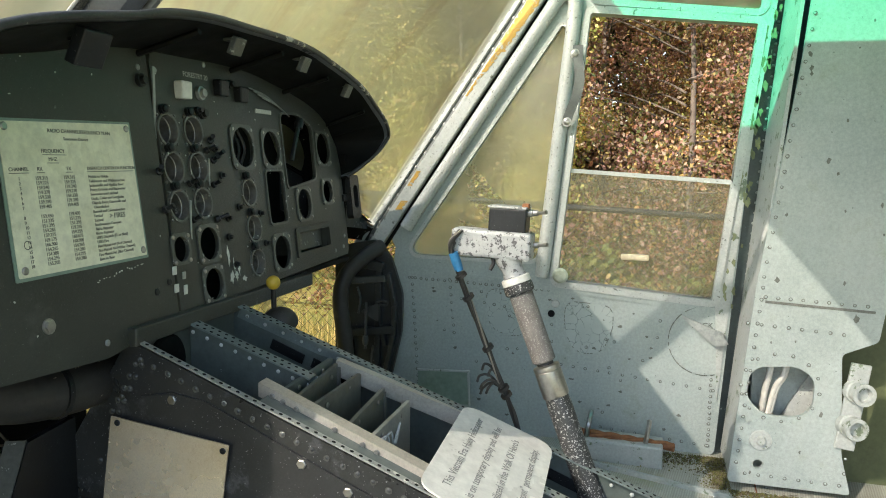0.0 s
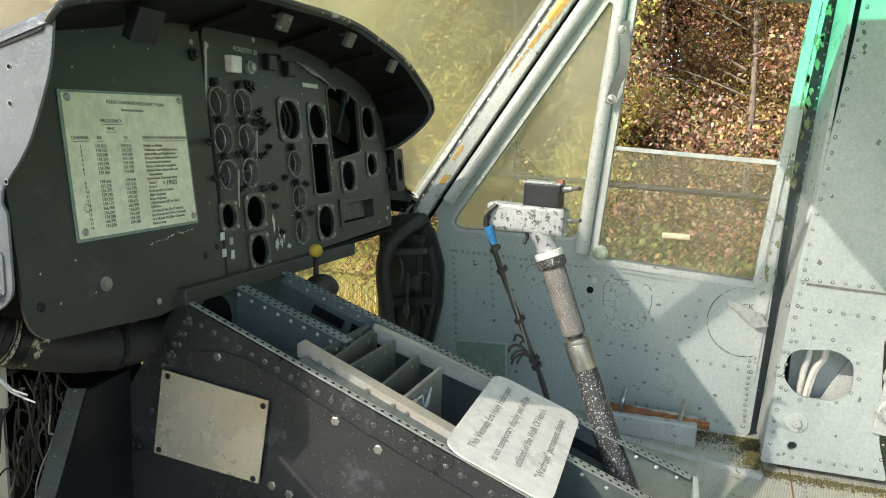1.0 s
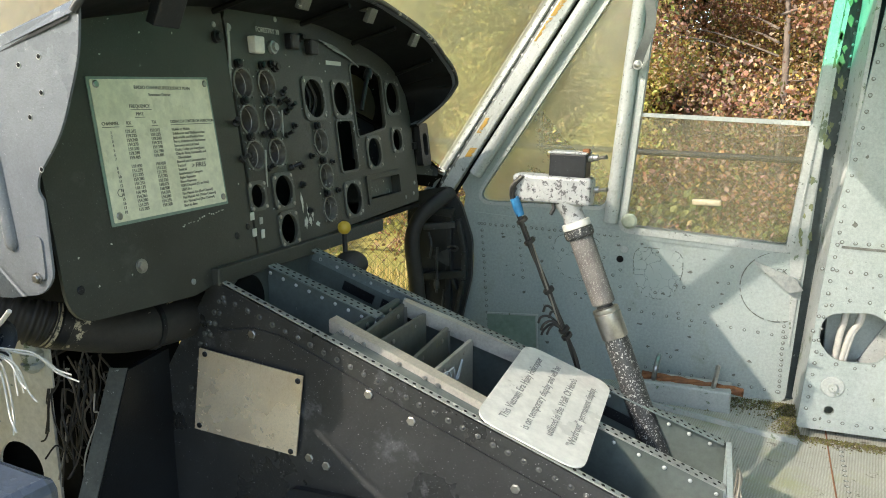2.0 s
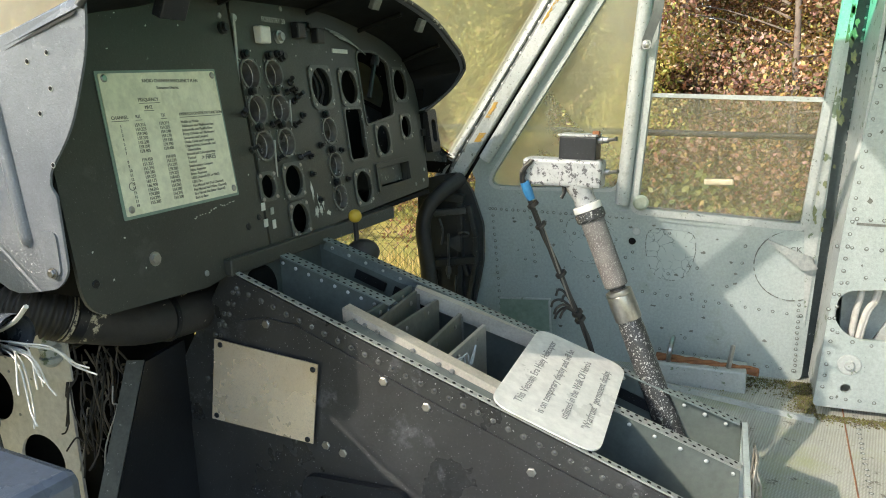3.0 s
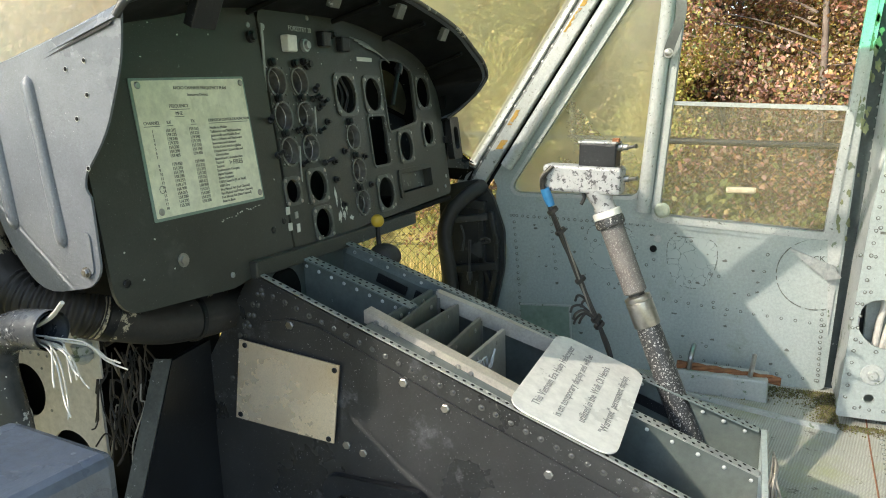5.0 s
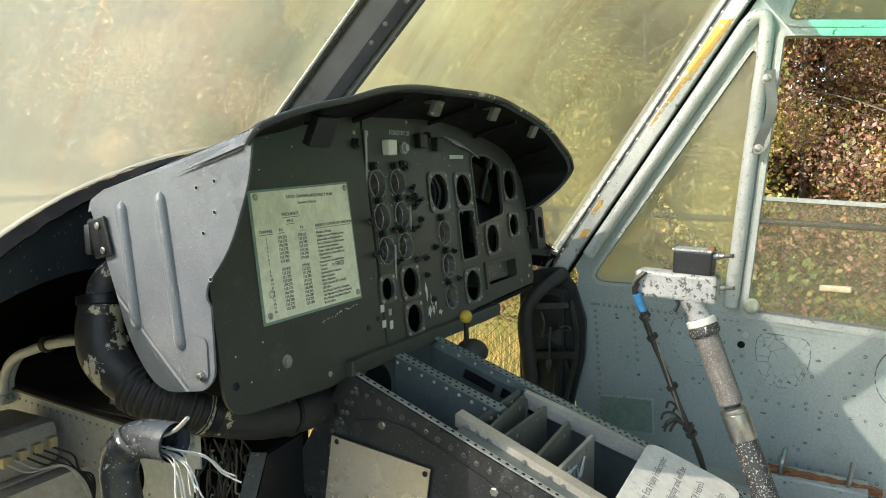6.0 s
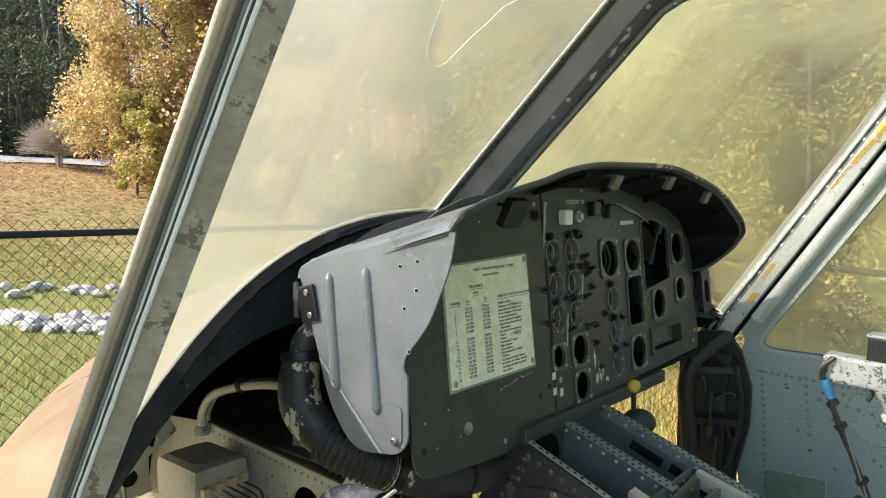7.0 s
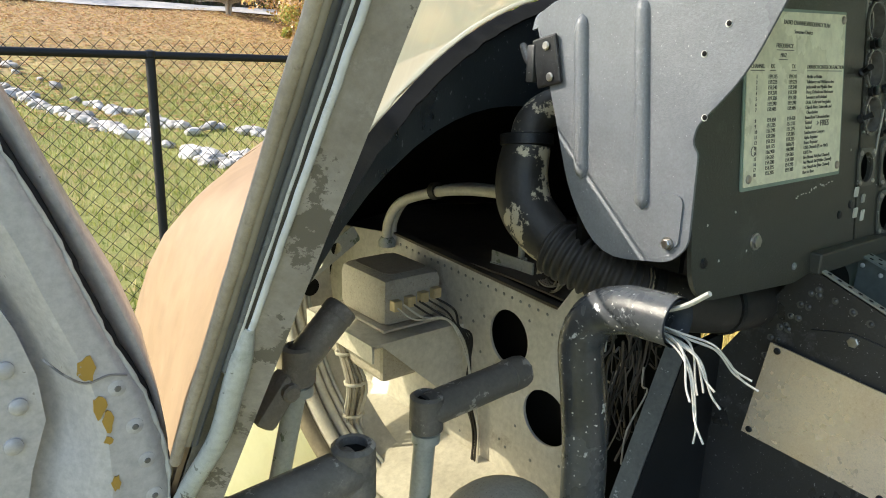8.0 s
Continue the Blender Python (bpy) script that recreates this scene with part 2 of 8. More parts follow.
def glazing(name, dirt_col, dirt, tint=(1, 1, 1), streak=6.0, contrast=0.2, stain=None, back=0.15, haze=0.0):
    """A dusty acrylic pane: clear where clean, scattering light where the film of dirt is thick."""
    m, n, l, p = material(name)
    n.remove(p)
    out = n["Material Output"]
    co = n.new("ShaderNodeTexCoord").outputs["Object"]
    mp = n.new("ShaderNodeMapping")
    mp.inputs["Scale"].default_value = (1.0, 0.45, 0.55)
    mp.inputs["Rotation"].default_value = (0.6, 0.2, 0.5)
    l.new(co, mp.inputs[0])
    a = noise_node(n, l, mp.outputs[0], streak, 7, 0.62)
    a.inputs["Distortion"].default_value = 0.6
    b = noise_node(n, l, co, 120, 3)
    clear = n.new("ShaderNodeBsdfTransparent")
    clear.inputs[0].default_value = (*tint, 1)
    tr = n.new("ShaderNodeBsdfTranslucent")
    df = n.new("ShaderNodeBsdfDiffuse")
    c = blend(n, l, ramp(n, l, a.outputs[0], 0.35, 0.7).outputs[0], dirt_col, tuple(v * 0.8 for v in dirt_col))
    if stain:
        run = n.new("ShaderNodeMapping")
        run.vector_type = "TEXTURE"
        run.inputs["Rotation"].default_value = (0.82, 0, 0)
        run.inputs["Scale"].default_value = (1.0, 1.0, 7.0)
        l.new(co, run.inputs[0])
        st = noise_node(n, l, run.outputs[0], streak * 3.2, 7, 0.7)
        st.inputs["Distortion"].default_value = 0.5
        sw = noise_node(n, l, run.outputs[0], streak * 11, 4, 0.7)
        sw.inputs["Distortion"].default_value = 0.7
        c = blend(n, l, ramp(n, l, sw.outputs[0], 0.54, 0.80).outputs[0], c, tuple(min(0.9, v * 1.12) for v in dirt_col))
        c = blend(n, l, ramp(n, l, st.outputs[0], 0.50, 0.72).outputs[0], c, stain)
        s2 = noise_node(n, l, co, 60, 3, 0.6)
        c = blend(n, l, ramp(n, l, s2.outputs[0], 0.72, 0.75).outputs[0], c, tuple(v * 0.55 for v in stain))
    l.new(c, tr.inputs[0]), l.new(c, df.inputs[0])
    film = n.new("ShaderNodeMixShader")
    film.inputs[0].default_value = back
    l.new(tr.outputs[0], film.inputs[1]), l.new(df.outputs[0], film.inputs[2])
    if haze:
        rf = n.new("ShaderNodeBsdfRefraction")
        rf.inputs["IOR"].default_value, rf.inputs["Roughness"].default_value = 1.12, 0.6
        rf.inputs["Color"].default_value = (0.9, 0.9, 0.8, 1)
        both = n.new("ShaderNodeMixShader")
        both.inputs[0].default_value = haze
        l.new(film.outputs[0], both.inputs[1]), l.new(rf.outputs[0], both.inputs[2])
        film = both
    add = n.new("ShaderNodeMath")
    add.operation = "ADD"
    r = n.new("ShaderNodeMapRange")
    r.inputs["From Min"].default_value, r.inputs["From Max"].default_value = 0.3, 0.7
    r.inputs["To Min"].default_value, r.inputs["To Max"].default_value = max(0, dirt - contrast), min(1, dirt + contrast)
    l.new(a.outputs[0], r.inputs[0])
    q = n.new("ShaderNodeMapRange")
    q.inputs["To Min"].default_value, q.inputs["To Max"].default_value = -0.02, 0.02
    l.new(b.outputs[0], q.inputs[0]), l.new(r.outputs[0], add.inputs[0]), l.new(q.outputs[0], add.inputs[1])
    add.use_clamp = True
    mix = n.new("ShaderNodeMixShader")
    l.new(add.outputs[0], mix.inputs[0]), l.new(clear.outputs[0], mix.inputs[1]), l.new(film.outputs[0], mix.inputs[2])
    gl = n.new("ShaderNodeBsdfGlossy")
    gl.inputs["Roughness"].default_value = 0.15
    mix2 = n.new("ShaderNodeMixShader")
    mix2.inputs[0].default_value = 0.05
    l.new(mix.outputs[0], mix2.inputs[1]), l.new(gl.outputs[0], mix2.inputs[2])
    l.new(mix2.outputs[0], out.inputs[0])
    return m


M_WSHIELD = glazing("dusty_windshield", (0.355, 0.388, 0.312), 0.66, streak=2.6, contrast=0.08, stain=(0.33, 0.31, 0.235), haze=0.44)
M_DOORPANE = glazing("dusty_side_pane", (0.66, 0.59, 0.42), 0.27, streak=5.0, contrast=0.14)
M_TRIPANE = glazing("hazy_side_pane", (0.82, 0.82, 0.54), 0.36, streak=4.0, contrast=0.14)
M_GREENROOF = glazing("green_overhead_pane", (0.05, 0.8, 0.45), 0.1, tint=(0.10, 0.95, 0.58), contrast=0.02)
# right pane's copy: film paler and yellower, holding the light that falls on it
M_WSRIGHT = glazing("dusty_windshield_lit_copy", (0.45, 0.475, 0.30), 0.73, streak=2.6, contrast=0.16, stain=(0.30, 0.245, 0.155), back=0.3, haze=0.38)
M_CHINR = glazing("thin_dusty_chin_pane", (0.90, 0.80, 0.45), 0.22, tint=(1.0, 0.95, 0.75), streak=8.0, contrast=0.12)
M_CHIN = glazing("yellowed_chin_pane", (0.72, 0.70, 0.46), 0.62, tint=(0.97, 0.93, 0.72), streak=8.0, contrast=0.15)


def crackle_material():
    """Grey paint with a net of fine dark cracks."""
    m, n, l, p = material("crackled_grey_paint")
    co = n.new("ShaderNodeTexCoord").outputs["Object"]
    w = noise_node(n, l, co, 30, 4)
    vo = n.new("ShaderNodeTexVoronoi")
    vo.feature = "DISTANCE_TO_EDGE"
    vo.inputs["Scale"].default_value = 34
    mixv = n.new("ShaderNodeMix")
    mixv.data_type = "VECTOR"
    mixv.inputs[0].default_value = 0.03
    l.new(co, mixv.inputs[4]), l.new(w.outputs[1], mixv.inputs[5]), l.new(mixv.outputs[1], vo.inputs["Vector"])
    crack = ramp(n, l, vo.outputs["Distance"], 0.006, 0.022, (1, 1, 1, 1), (0, 0, 0, 1))
    keep = ramp(n, l, noise_node(n, l, co, 16, 3).outputs[0], 0.42, 0.52)
    mul = n.new("ShaderNodeMath")
    mul.operation = "MULTIPLY"
    l.new(crack.outputs[0], mul.inputs[0]), l.new(keep.outputs[0], mul.inputs[1])
    base = blend(n, l, ramp(n, l, noise_node(n, l, co, 4, 5).outputs[0], 0.35, 0.68).outputs[0], (0.35, 0.405, 0.395), (0.44, 0.49, 0.475))
    l.new(blend(n, l, mul.outputs[0], base, (0.11, 0.13, 0.125)), p.inputs["Base Color"])
    p.inputs["Roughness"].default_value = 0.4
    b = n.new("ShaderNodeBump")
    b.inputs["Strength"].default_value, b.inputs["Distance"].default_value = 0.6, -0.002
    l.new(mul.outputs[0], b.inputs["Height"]), l.new(b.outputs[0], p.inputs["Normal"])
    return m


def tread_material():
    """Floor panel with a fine woven tread, worn pale on the raised spots, with green and brown dirt."""
    m, n, l, p = material("waffle_tread_floor")
    co = n.new("ShaderNodeTexCoord").outputs["Object"]
    waves = []
    for ang in (0.35, 1.75):
        mp = n.new("ShaderNodeMapping")
        mp.inputs["Rotation"].default_value = (0, 0, ang)
        l.new(co, mp.inputs[0])
        w = n.new("ShaderNodeTexWave")
        w.inputs["Scale"].default_value = 48
        w.inputs["Distortion"].default_value = 0.6
        l.new(mp.outputs[0], w.inputs["Vector"])
        waves.append(w.outputs["Fac"])
    mul = n.new("ShaderNodeMath")
    mul.operation = "MULTIPLY"
    l.new(waves[0], mul.inputs[0]), l.new(waves[1], mul.inputs[1])
    top = ramp(n, l, mul.outputs[0], 0.12, 0.5)
    big = noise_node(n, l, co, 5, 6, 0.65)
    low = blend(n, l, ramp(n, l, big.outputs[0], 0.4, 0.65).outputs[0], (0.29, 0.29, 0.245), (0.37, 0.37, 0.325))
    high = blend(n, l, ramp(n, l, big.outputs[0], 0.35, 0.7).outputs[0], (0.43, 0.43, 0.375), (0.52, 0.52, 0.47))
    c = blend(n, l, top.outputs[0], low, high)
    c = blend(n, l, ramp(n, l, noise_node(n, l, co, 3.5, 7, 0.7).outputs[0], 0.54, 0.72).outputs[0], c, (0.34, 0.35, 0.20))
    c = blend(n, l, ramp(n, l, noise_node(n, l, co, 22, 6, 0.75).outputs[0], 0.60, 0.66).outputs[0], c, (0.13, 0.12, 0.09))
    l.new(c, p.inputs["Base Color"])
    p.inputs["Roughness"].default_value = 0.6
    b = n.new("ShaderNodeBump")
    b.inputs["Strength"].default_value, b.inputs["Distance"].default_value = 0.5, 0.002
    l.new(mul.outputs[0], b.inputs["Height"]), l.new(b.outputs[0], p.inputs["Normal"])
    return m


M_CRACKLE = crackle_material()
M_TREAD = tread_material()
M_HANDLE = surf("cream_wood_handle", (0.72, 0.60, 0.40), (0.80, 0.70, 0.50), 0.5, grain=60, patch=30)
M_CLEARKNOB = surf("clouded_clear_plastic", (0.40, 0.44, 0.34), (0.52, 0.55, 0.44), 0.12, grain=60, patch=50, spec=0.8)

# ---- building helpers ----


def empty_at(name, x, y, z, label, category, group="", kind=""):
    ob = new(name)
    ob.location = (x, y, z)
    ob.empty_display_size = 0.05
    return tagged(ob, label, category, group, kind)


def part(name, bm, mat, parent=None, label="", smooth=0.0, kind=""):
    """Links a bmesh as one mesh object, under a thing or a part if one is given. smooth: angle in degrees."""
    me = bpy.data.meshes.new(name)
    bm.normal_update()
    if smooth:
        lim = radians(smooth)
        for f in bm.faces:
            f.smooth = True
        for e in bm.edges:
            e.smooth = len(e.link_faces) == 2 and e.calc_face_angle(4) < lim
    bm.to_mesh(me)
    bm.free()
    me.materials.append(mat)
    ob = new(name, me)
    if parent:
        ob.parent = parent
        if parent.type == "EMPTY":
            ob.matrix_parent_inverse = Matrix.Translation(parent.location).inverted()
    return tagged(ob, label, kind=kind)


def box(bm, c, s, m=None, bevel=0.0):
    mat = Matrix.Translation(c) @ (m or Matrix()) @ Matrix.Diagonal((*s, 1))
    v = bmesh.ops.create_cube(bm, size=1, matrix=mat)["verts"]
    if bevel:
        e = list({x for y in v for x in y.link_edges})
        bmesh.ops.bevel(bm, geom=e, offset=bevel, segments=2, profile=0.5, affect="EDGES")
    return bm


def frame_of(d):
    d = Vector(d).normalized()
    a = d.cross(Vector((0, 0, 1)) if abs(d.z) < 0.95 else Vector((1, 0, 0))).normalized()
    return a, a.cross(d).normalized(), d


def lathe(bm, p0, p1, prof, seg=20):
    """prof: (share of the way, radius) pairs along p0 to p1, capped."""
    p0, p1 = Vector(p0), Vector(p1)
    a, b, d = frame_of(p1 - p0)
    rings = []
    for s, r in prof:
        c = p0.lerp(p1, s)
        rings.append([bm.verts.new(c + (a * math.cos(k * math.tau / seg) + b * math.sin(k * math.tau / seg)) * r) for k in range(seg)])
    for r0, r1 in zip(rings, rings[1:]):
        for k in range(seg):
            bm.faces.new((r0[k], r0[(k + 1) % seg], r1[(k + 1) % seg], r1[k]))
    bm.faces.new(rings[0][::-1]), bm.faces.new(rings[-1])
    return bm


def cyl(bm, p0, p1, r, r1=None, seg=16):
    return lathe(bm, p0, p1, [(0, r), (1, r if r1 is None else r1)], seg)


def smoothed(pts, n=8):
    """Catmull-Rom through the points."""
    P = [Vector(p) for p in pts]
    P = [P[0] * 2 - P[1]] + P + [P[-1] * 2 - P[-2]]
    out = []
    for i in range(1, len(P) - 2):
        for k in range(n):
            t = k / n
            a, b, c, d = P[i - 1:i + 3]
            out.append(0.5 * (2 * b + (c - a) * t + (2 * a - 5 * b + 4 * c - d) * t * t + (3 * b - a - 3 * c + d) * t ** 3))
    return out + [P[-2]]


def tube(bm, pts, r, seg=8, n=6, caps=True, inner=0.0):
    """A round tube through the points; r a number or a function of the share of the way."""
    P = smoothed(pts, n) if n > 1 else [Vector(p) for p in pts]
    rings, up = [], None
    for i, p in enumerate(P):
        d = (P[min(i + 1, len(P) - 1)] - P[max(i - 1, 0)]).normalized()
        a = frame_of(d)[0] if up is None else (up - d * up.dot(d)).normalized()
        up = a
        b = d.cross(a)
        rr = r(i / (len(P) - 1)) if callable(r) else r
        rings.append([bm.verts.new(p + (a * math.cos(k * math.tau / seg) + b * math.sin(k * math.tau / seg)) * rr) for k in range(seg)])
    for r0, r1 in zip(rings, rings[1:]):
        for k in range(seg):
            bm.faces.new((r0[k], r0[(k + 1) % seg], r1[(k + 1) % seg], r1[k]))
    if caps:
        bm.faces.new(rings[0][::-1]), bm.faces.new(rings[-1])
    return bm


def circle(u, v, r, n=24, rv=None):
    return [(u + r * math.cos(k * math.tau / n), v + (rv or r) * math.sin(k * math.tau / n)) for k in range(n)]


def rrect(u0, v0, u1, v1, r=0.01, n=4):
    out = []
    for cx, cy, a in ((u1 - r, v1 - r, 0), (u0 + r, v1 - r, 90), (u0 + r, v0 + r, 180), (u1 - r, v0 + r, 270)):
        for k in range(n + 1):
            t = radians(a + 90 * k / n)
            out.append((cx + r * math.cos(t), cy + r * math.sin(t)))
    return out


def rounded(poly, r, n=4):
    """Rounds the corners of a polygon; r a number or one for each corner."""
    out, m = [], len(poly)
    for i, p in enumerate(poly):
        p, a, b = Vector(p), Vector(poly[i - 1]), Vector(poly[(i + 1) % m])
        rr = r[i] if isinstance(r, (list, tuple)) else r
        da, db = a - p, b - p
        k = min(rr, da.length * 0.45, db.length * 0.45)
        if k < 1e-4:
            out.append(tuple(p))
            continue
        s, e = p + da.normalized() * k, p + db.normalized() * k
        for j in range(n + 1):
            t = j / n
            out.append(tuple(s * (1 - t) ** 2 + p * 2 * t * (1 - t) + e * t * t))
    return out


def plate(bm, outer, holes, place, thick):
    """A flat sheet with holes. place(u, v, w) gives the world point; the sheet spans w from 0 to thick."""
    layers = []
    for w in (0.0, thick):
        loops, edges = [], []
        for loop in (outer, *holes):
            vs = [bm.verts.new(place(u, v, w)) for u, v in loop]
            edges += [bm.edges.new((vs[i], vs[(i + 1) % len(vs)])) for i in range(len(vs))]
            loops.append(vs)
        if holes:
            bmesh.ops.triangle_fill(bm, edges=edges, use_beauty=True)
        else:
            bm.faces.new(loops[0])
        layers.append(loops)
    for la, lb in zip(*layers):
        for i in range(len(la)):
            j = (i + 1) % len(la)
            bm.faces.new((la[i], la[j], lb[j], lb[i]))
    bmesh.ops.recalc_face_normals(bm, faces=bm.faces[:])
    return bm


def sheet(bm, fn, nu, nv, thick=0.0):
    """A curved sheet over u, v in 0..1; with a thickness along its normals."""
    g = [[Vector(fn(i / nu, j / nv)) for j in range(nv + 1)] for i in range(nu + 1)]

    def normal(i, j):
        a = g[min(i + 1, nu)][j] - g[max(i - 1, 0)][j]
        b = g[i][min(j + 1, nv)] - g[i][max(j - 1, 0)]
        return a.cross(b).normalized()

    v0 = [[bm.verts.new(p) for p in row] for row in g]
    for i in range(nu):
        for j in range(nv):
            bm.faces.new((v0[i][j], v0[i + 1][j], v0[i + 1][j + 1], v0[i][j + 1]))
    if thick:
        v1 = [[bm.verts.new(g[i][j] + normal(i, j) * thick) for j in range(nv + 1)] for i in range(nu + 1)]
        for i in range(nu):
            for j in range(nv):
                bm.faces.new((v1[i][j + 1], v1[i + 1][j + 1], v1[i + 1][j], v1[i][j]))
        rim = [(i, 0) for i in range(nu)] + [(nu, j) for j in range(nv)] + [(i, nv) for i in range(nu, 0, -1)] + [(0, j) for j in range(nv, 0, -1)]
        for k in range(len(rim)):
            a, b = rim[k], rim[(k + 1) % len(rim)]
            bm.faces.new((v0[b[0]][b[1]], v0[a[0]][a[1]], v1[a[0]][a[1]], v1[b[0]][b[1]]))
    return bm


def dome(bm, p, nrm, r=0.0035, h=0.0018, seg=8):
    a, b, d = frame_of(nrm)
    p = Vector(p)
    r0 = [bm.verts.new(p + (a * math.cos(k * math.tau / seg) + b * math.sin(k * math.tau / seg)) * r) for k in range(seg)]
    r1 = [bm.verts.new(p + d * h * 0.75 + (a * math.cos(k * math.tau / seg) + b * math.sin(k * math.tau / seg)) * r * 0.62) for k in range(seg)]
    top = bm.verts.new(p + d * h)
    for k in range(seg):
        bm.faces.new((r0[k], r0[(k + 1) % seg], r1[(k + 1) % seg], r1[k]))
        bm.faces.new((r1[k], r1[(k + 1) % seg], top))
    return bm


def rivets(name, points, nrm, mat, parent, r=0.0035, h=0.002, rim=None):
    bm = bmesh.new()
    for p in points:
        k = random.uniform(0.9, 1.1)
        dome(bm, p, nrm, r * k, h)
        # rim: a wider disc of another colour under each rivet, set off-centre
        if rim:
            n0 = len(bm.faces)
            a, b, d = frame_of(nrm)
            q, o = Vector(p) + d * 0.0012, (a * random.uniform(-1, 1) + b * random.uniform(-1, 0.2)) * r * 0.25
            bm.faces.new([bm.verts.new(q + o + (a * math.cos(i * math.tau / 10) + b * math.sin(i * math.tau / 10)) * r * k * random.uniform(1.12, 1.45)) for i in range(10)]).material_index = 1
    ob = part(name, bm, mat, parent, smooth=50, kind="stuff")
    if rim:
        ob.data.materials.append(rim)
    return ob


def line(a, b, n):
    a, b = Vector(a), Vector(b)
    return [a.lerp(b, i / (n - 1)) for i in range(n)]


def screw(name, p, nrm, r, parent, mat=None, hexa=False):
    """A screw head with a slot, or a hexagon bolt on a washer."""
    bm = bmesh.new()
    p, d = Vector(p), Vector(nrm).normalized()
    if hexa:
        lathe(bm, p, p + d * 0.002, [(0, r * 1.35), (1, r * 1.3)], 14)
        lathe(bm, p + d * 0.0015, p + d * 0.006, [(0, r), (0.8, r), (1, r * 0.8)], 6)
    else:
        lathe(bm, p, p + d * 0.0025, [(0, r), (0.5, r), (1, r * 0.75)], 12)
        a = frame_of(d)[0]
        box(bm, p + d * 0.0027, (r * 1.3, r * 0.25, 0.0004), Matrix([(*a,), (*d.cross(a),), (*d,)]).transposed().to_4x4())
    return part(name, bm, mat or M_STEEL, parent, smooth=30)


def lettering(name, body, size, place, mat, parent, align="LEFT"):
    """Flat writing in the built-in font. place: a matrix whose x runs along the line and z out of the surface."""
    cu = bpy.data.curves.new(name, "FONT")
    cu.body, cu.size, cu.align_x, cu.extrude = body, size, align, 0.0002
    tmp = new(name + "_curve", cu)
    dep = bpy.context.evaluated_depsgraph_get()
    me = bpy.data.meshes.new_from_object(tmp.evaluated_get(dep))
    bpy.data.objects.remove(tmp)
    bpy.data.curves.remove(cu)
    me.transform(place)
    me.materials.clear()
    me.materials.append(mat)
    ob = new(name, me)
    ob.parent = parent
    if parent and parent.type == "EMPTY":
        ob.matrix_parent_inverse = Matrix.Translation(parent.location).inverted()
    return ob

# ---- outdoors ----


def ground_z(x, y):
    """Level round the machine, rising ahead to a road and to the right to a wooded bank."""
    z = -0.85
    for y0, y1, k in ((6.0, 9.0, 0.1), (9.0, 13.0, 0.09), (13.0, 26.0, 0.166)):
        z += k * max(0.0, min(y, y1) - y0)
    e = max(0.0, x - 5.0)
    return max(z, min(-0.85 + 0.12 * e, 2.6)) + 0.03 * math.sin(x * 1.3 + 0.6 * y) * min(1, max(0, y - 6))


def grass_material():
    m, n, l, p = material("lawn_with_fallen_leaves")
    co = n.new("ShaderNodeTexCoord").outputs["Object"]
    big = noise_node(n, l, co, 0.35, 4)
    mid = noise_node(n, l, co, 2.2, 5)
    fine = noise_node(n, l, co, 26, 6, 0.8)
    green = blend(n, l, ramp(n, l, fine.outputs[0], 0.3, 0.7).outputs[0], (0.18, 0.20, 0.045), (0.31, 0.325, 0.095))
    straw = blend(n, l, ramp(n, l, fine.outputs[0], 0.3, 0.7).outputs[0], (0.26, 0.18, 0.08), (0.45, 0.32, 0.16))
    geo = n.new("ShaderNodeSeparateXYZ")
    l.new(co, geo.inputs[0])
    band = n.new("ShaderNodeMapRange")
    band.inputs["From Min"].default_value, band.inputs["From Max"].default_value = 13.0, 21.0
    l.new(geo.outputs[1], band.inputs[0])
    add = n.new("ShaderNodeMath")
    add.operation = "ADD"
    l.new(band.outputs[0], add.inputs[0])
    r = ramp(n, l, mid.outputs[0], 0.52, 0.72)
    l.new(r.outputs[0], add.inputs[1])
    add.use_clamp = True
    c = blend(n, l, add.outputs[0], green, straw)
    c = blend(n, l, ramp(n, l, big.outputs[0], 0.52, 0.75).outputs[0], c, (0.44, 0.37, 0.14))
    lit = n.new("ShaderNodeMath")
    lit.operation = "MULTIPLY"
    leaf = ramp(n, l, noise_node(n, l, co, 7, 8, 0.8).outputs[0], 0.50, 0.58)
    far = n.new("ShaderNodeMapRange")
    far.inputs["From Min"].default_value, far.inputs["From Max"].default_value = 13.0, 20.0
    l.new(geo.outputs[1], far.inputs[0]), l.new(leaf.outputs[0], lit.inputs[0]), l.new(far.outputs[0], lit.inputs[1])
    c = blend(n, l, lit.outputs[0], c, blend(n, l, ramp(n, l, mid.outputs[0], 0.4, 0.6).outputs[0], (0.42, 0.20, 0.085), (0.48, 0.31, 0.17)))
    l.new(c, p.inputs["Base Color"])
    p.inputs["Roughness"].default_value = 0.9
    b = n.new("ShaderNodeBump")
    b.inputs["Strength"].default_value = 0.9
    b.inputs["Distance"].default_value = 0.06
    l.new(fine.outputs[0], b.inputs["Height"]), l.new(b.outputs[0], p.inputs["Normal"])
    return m


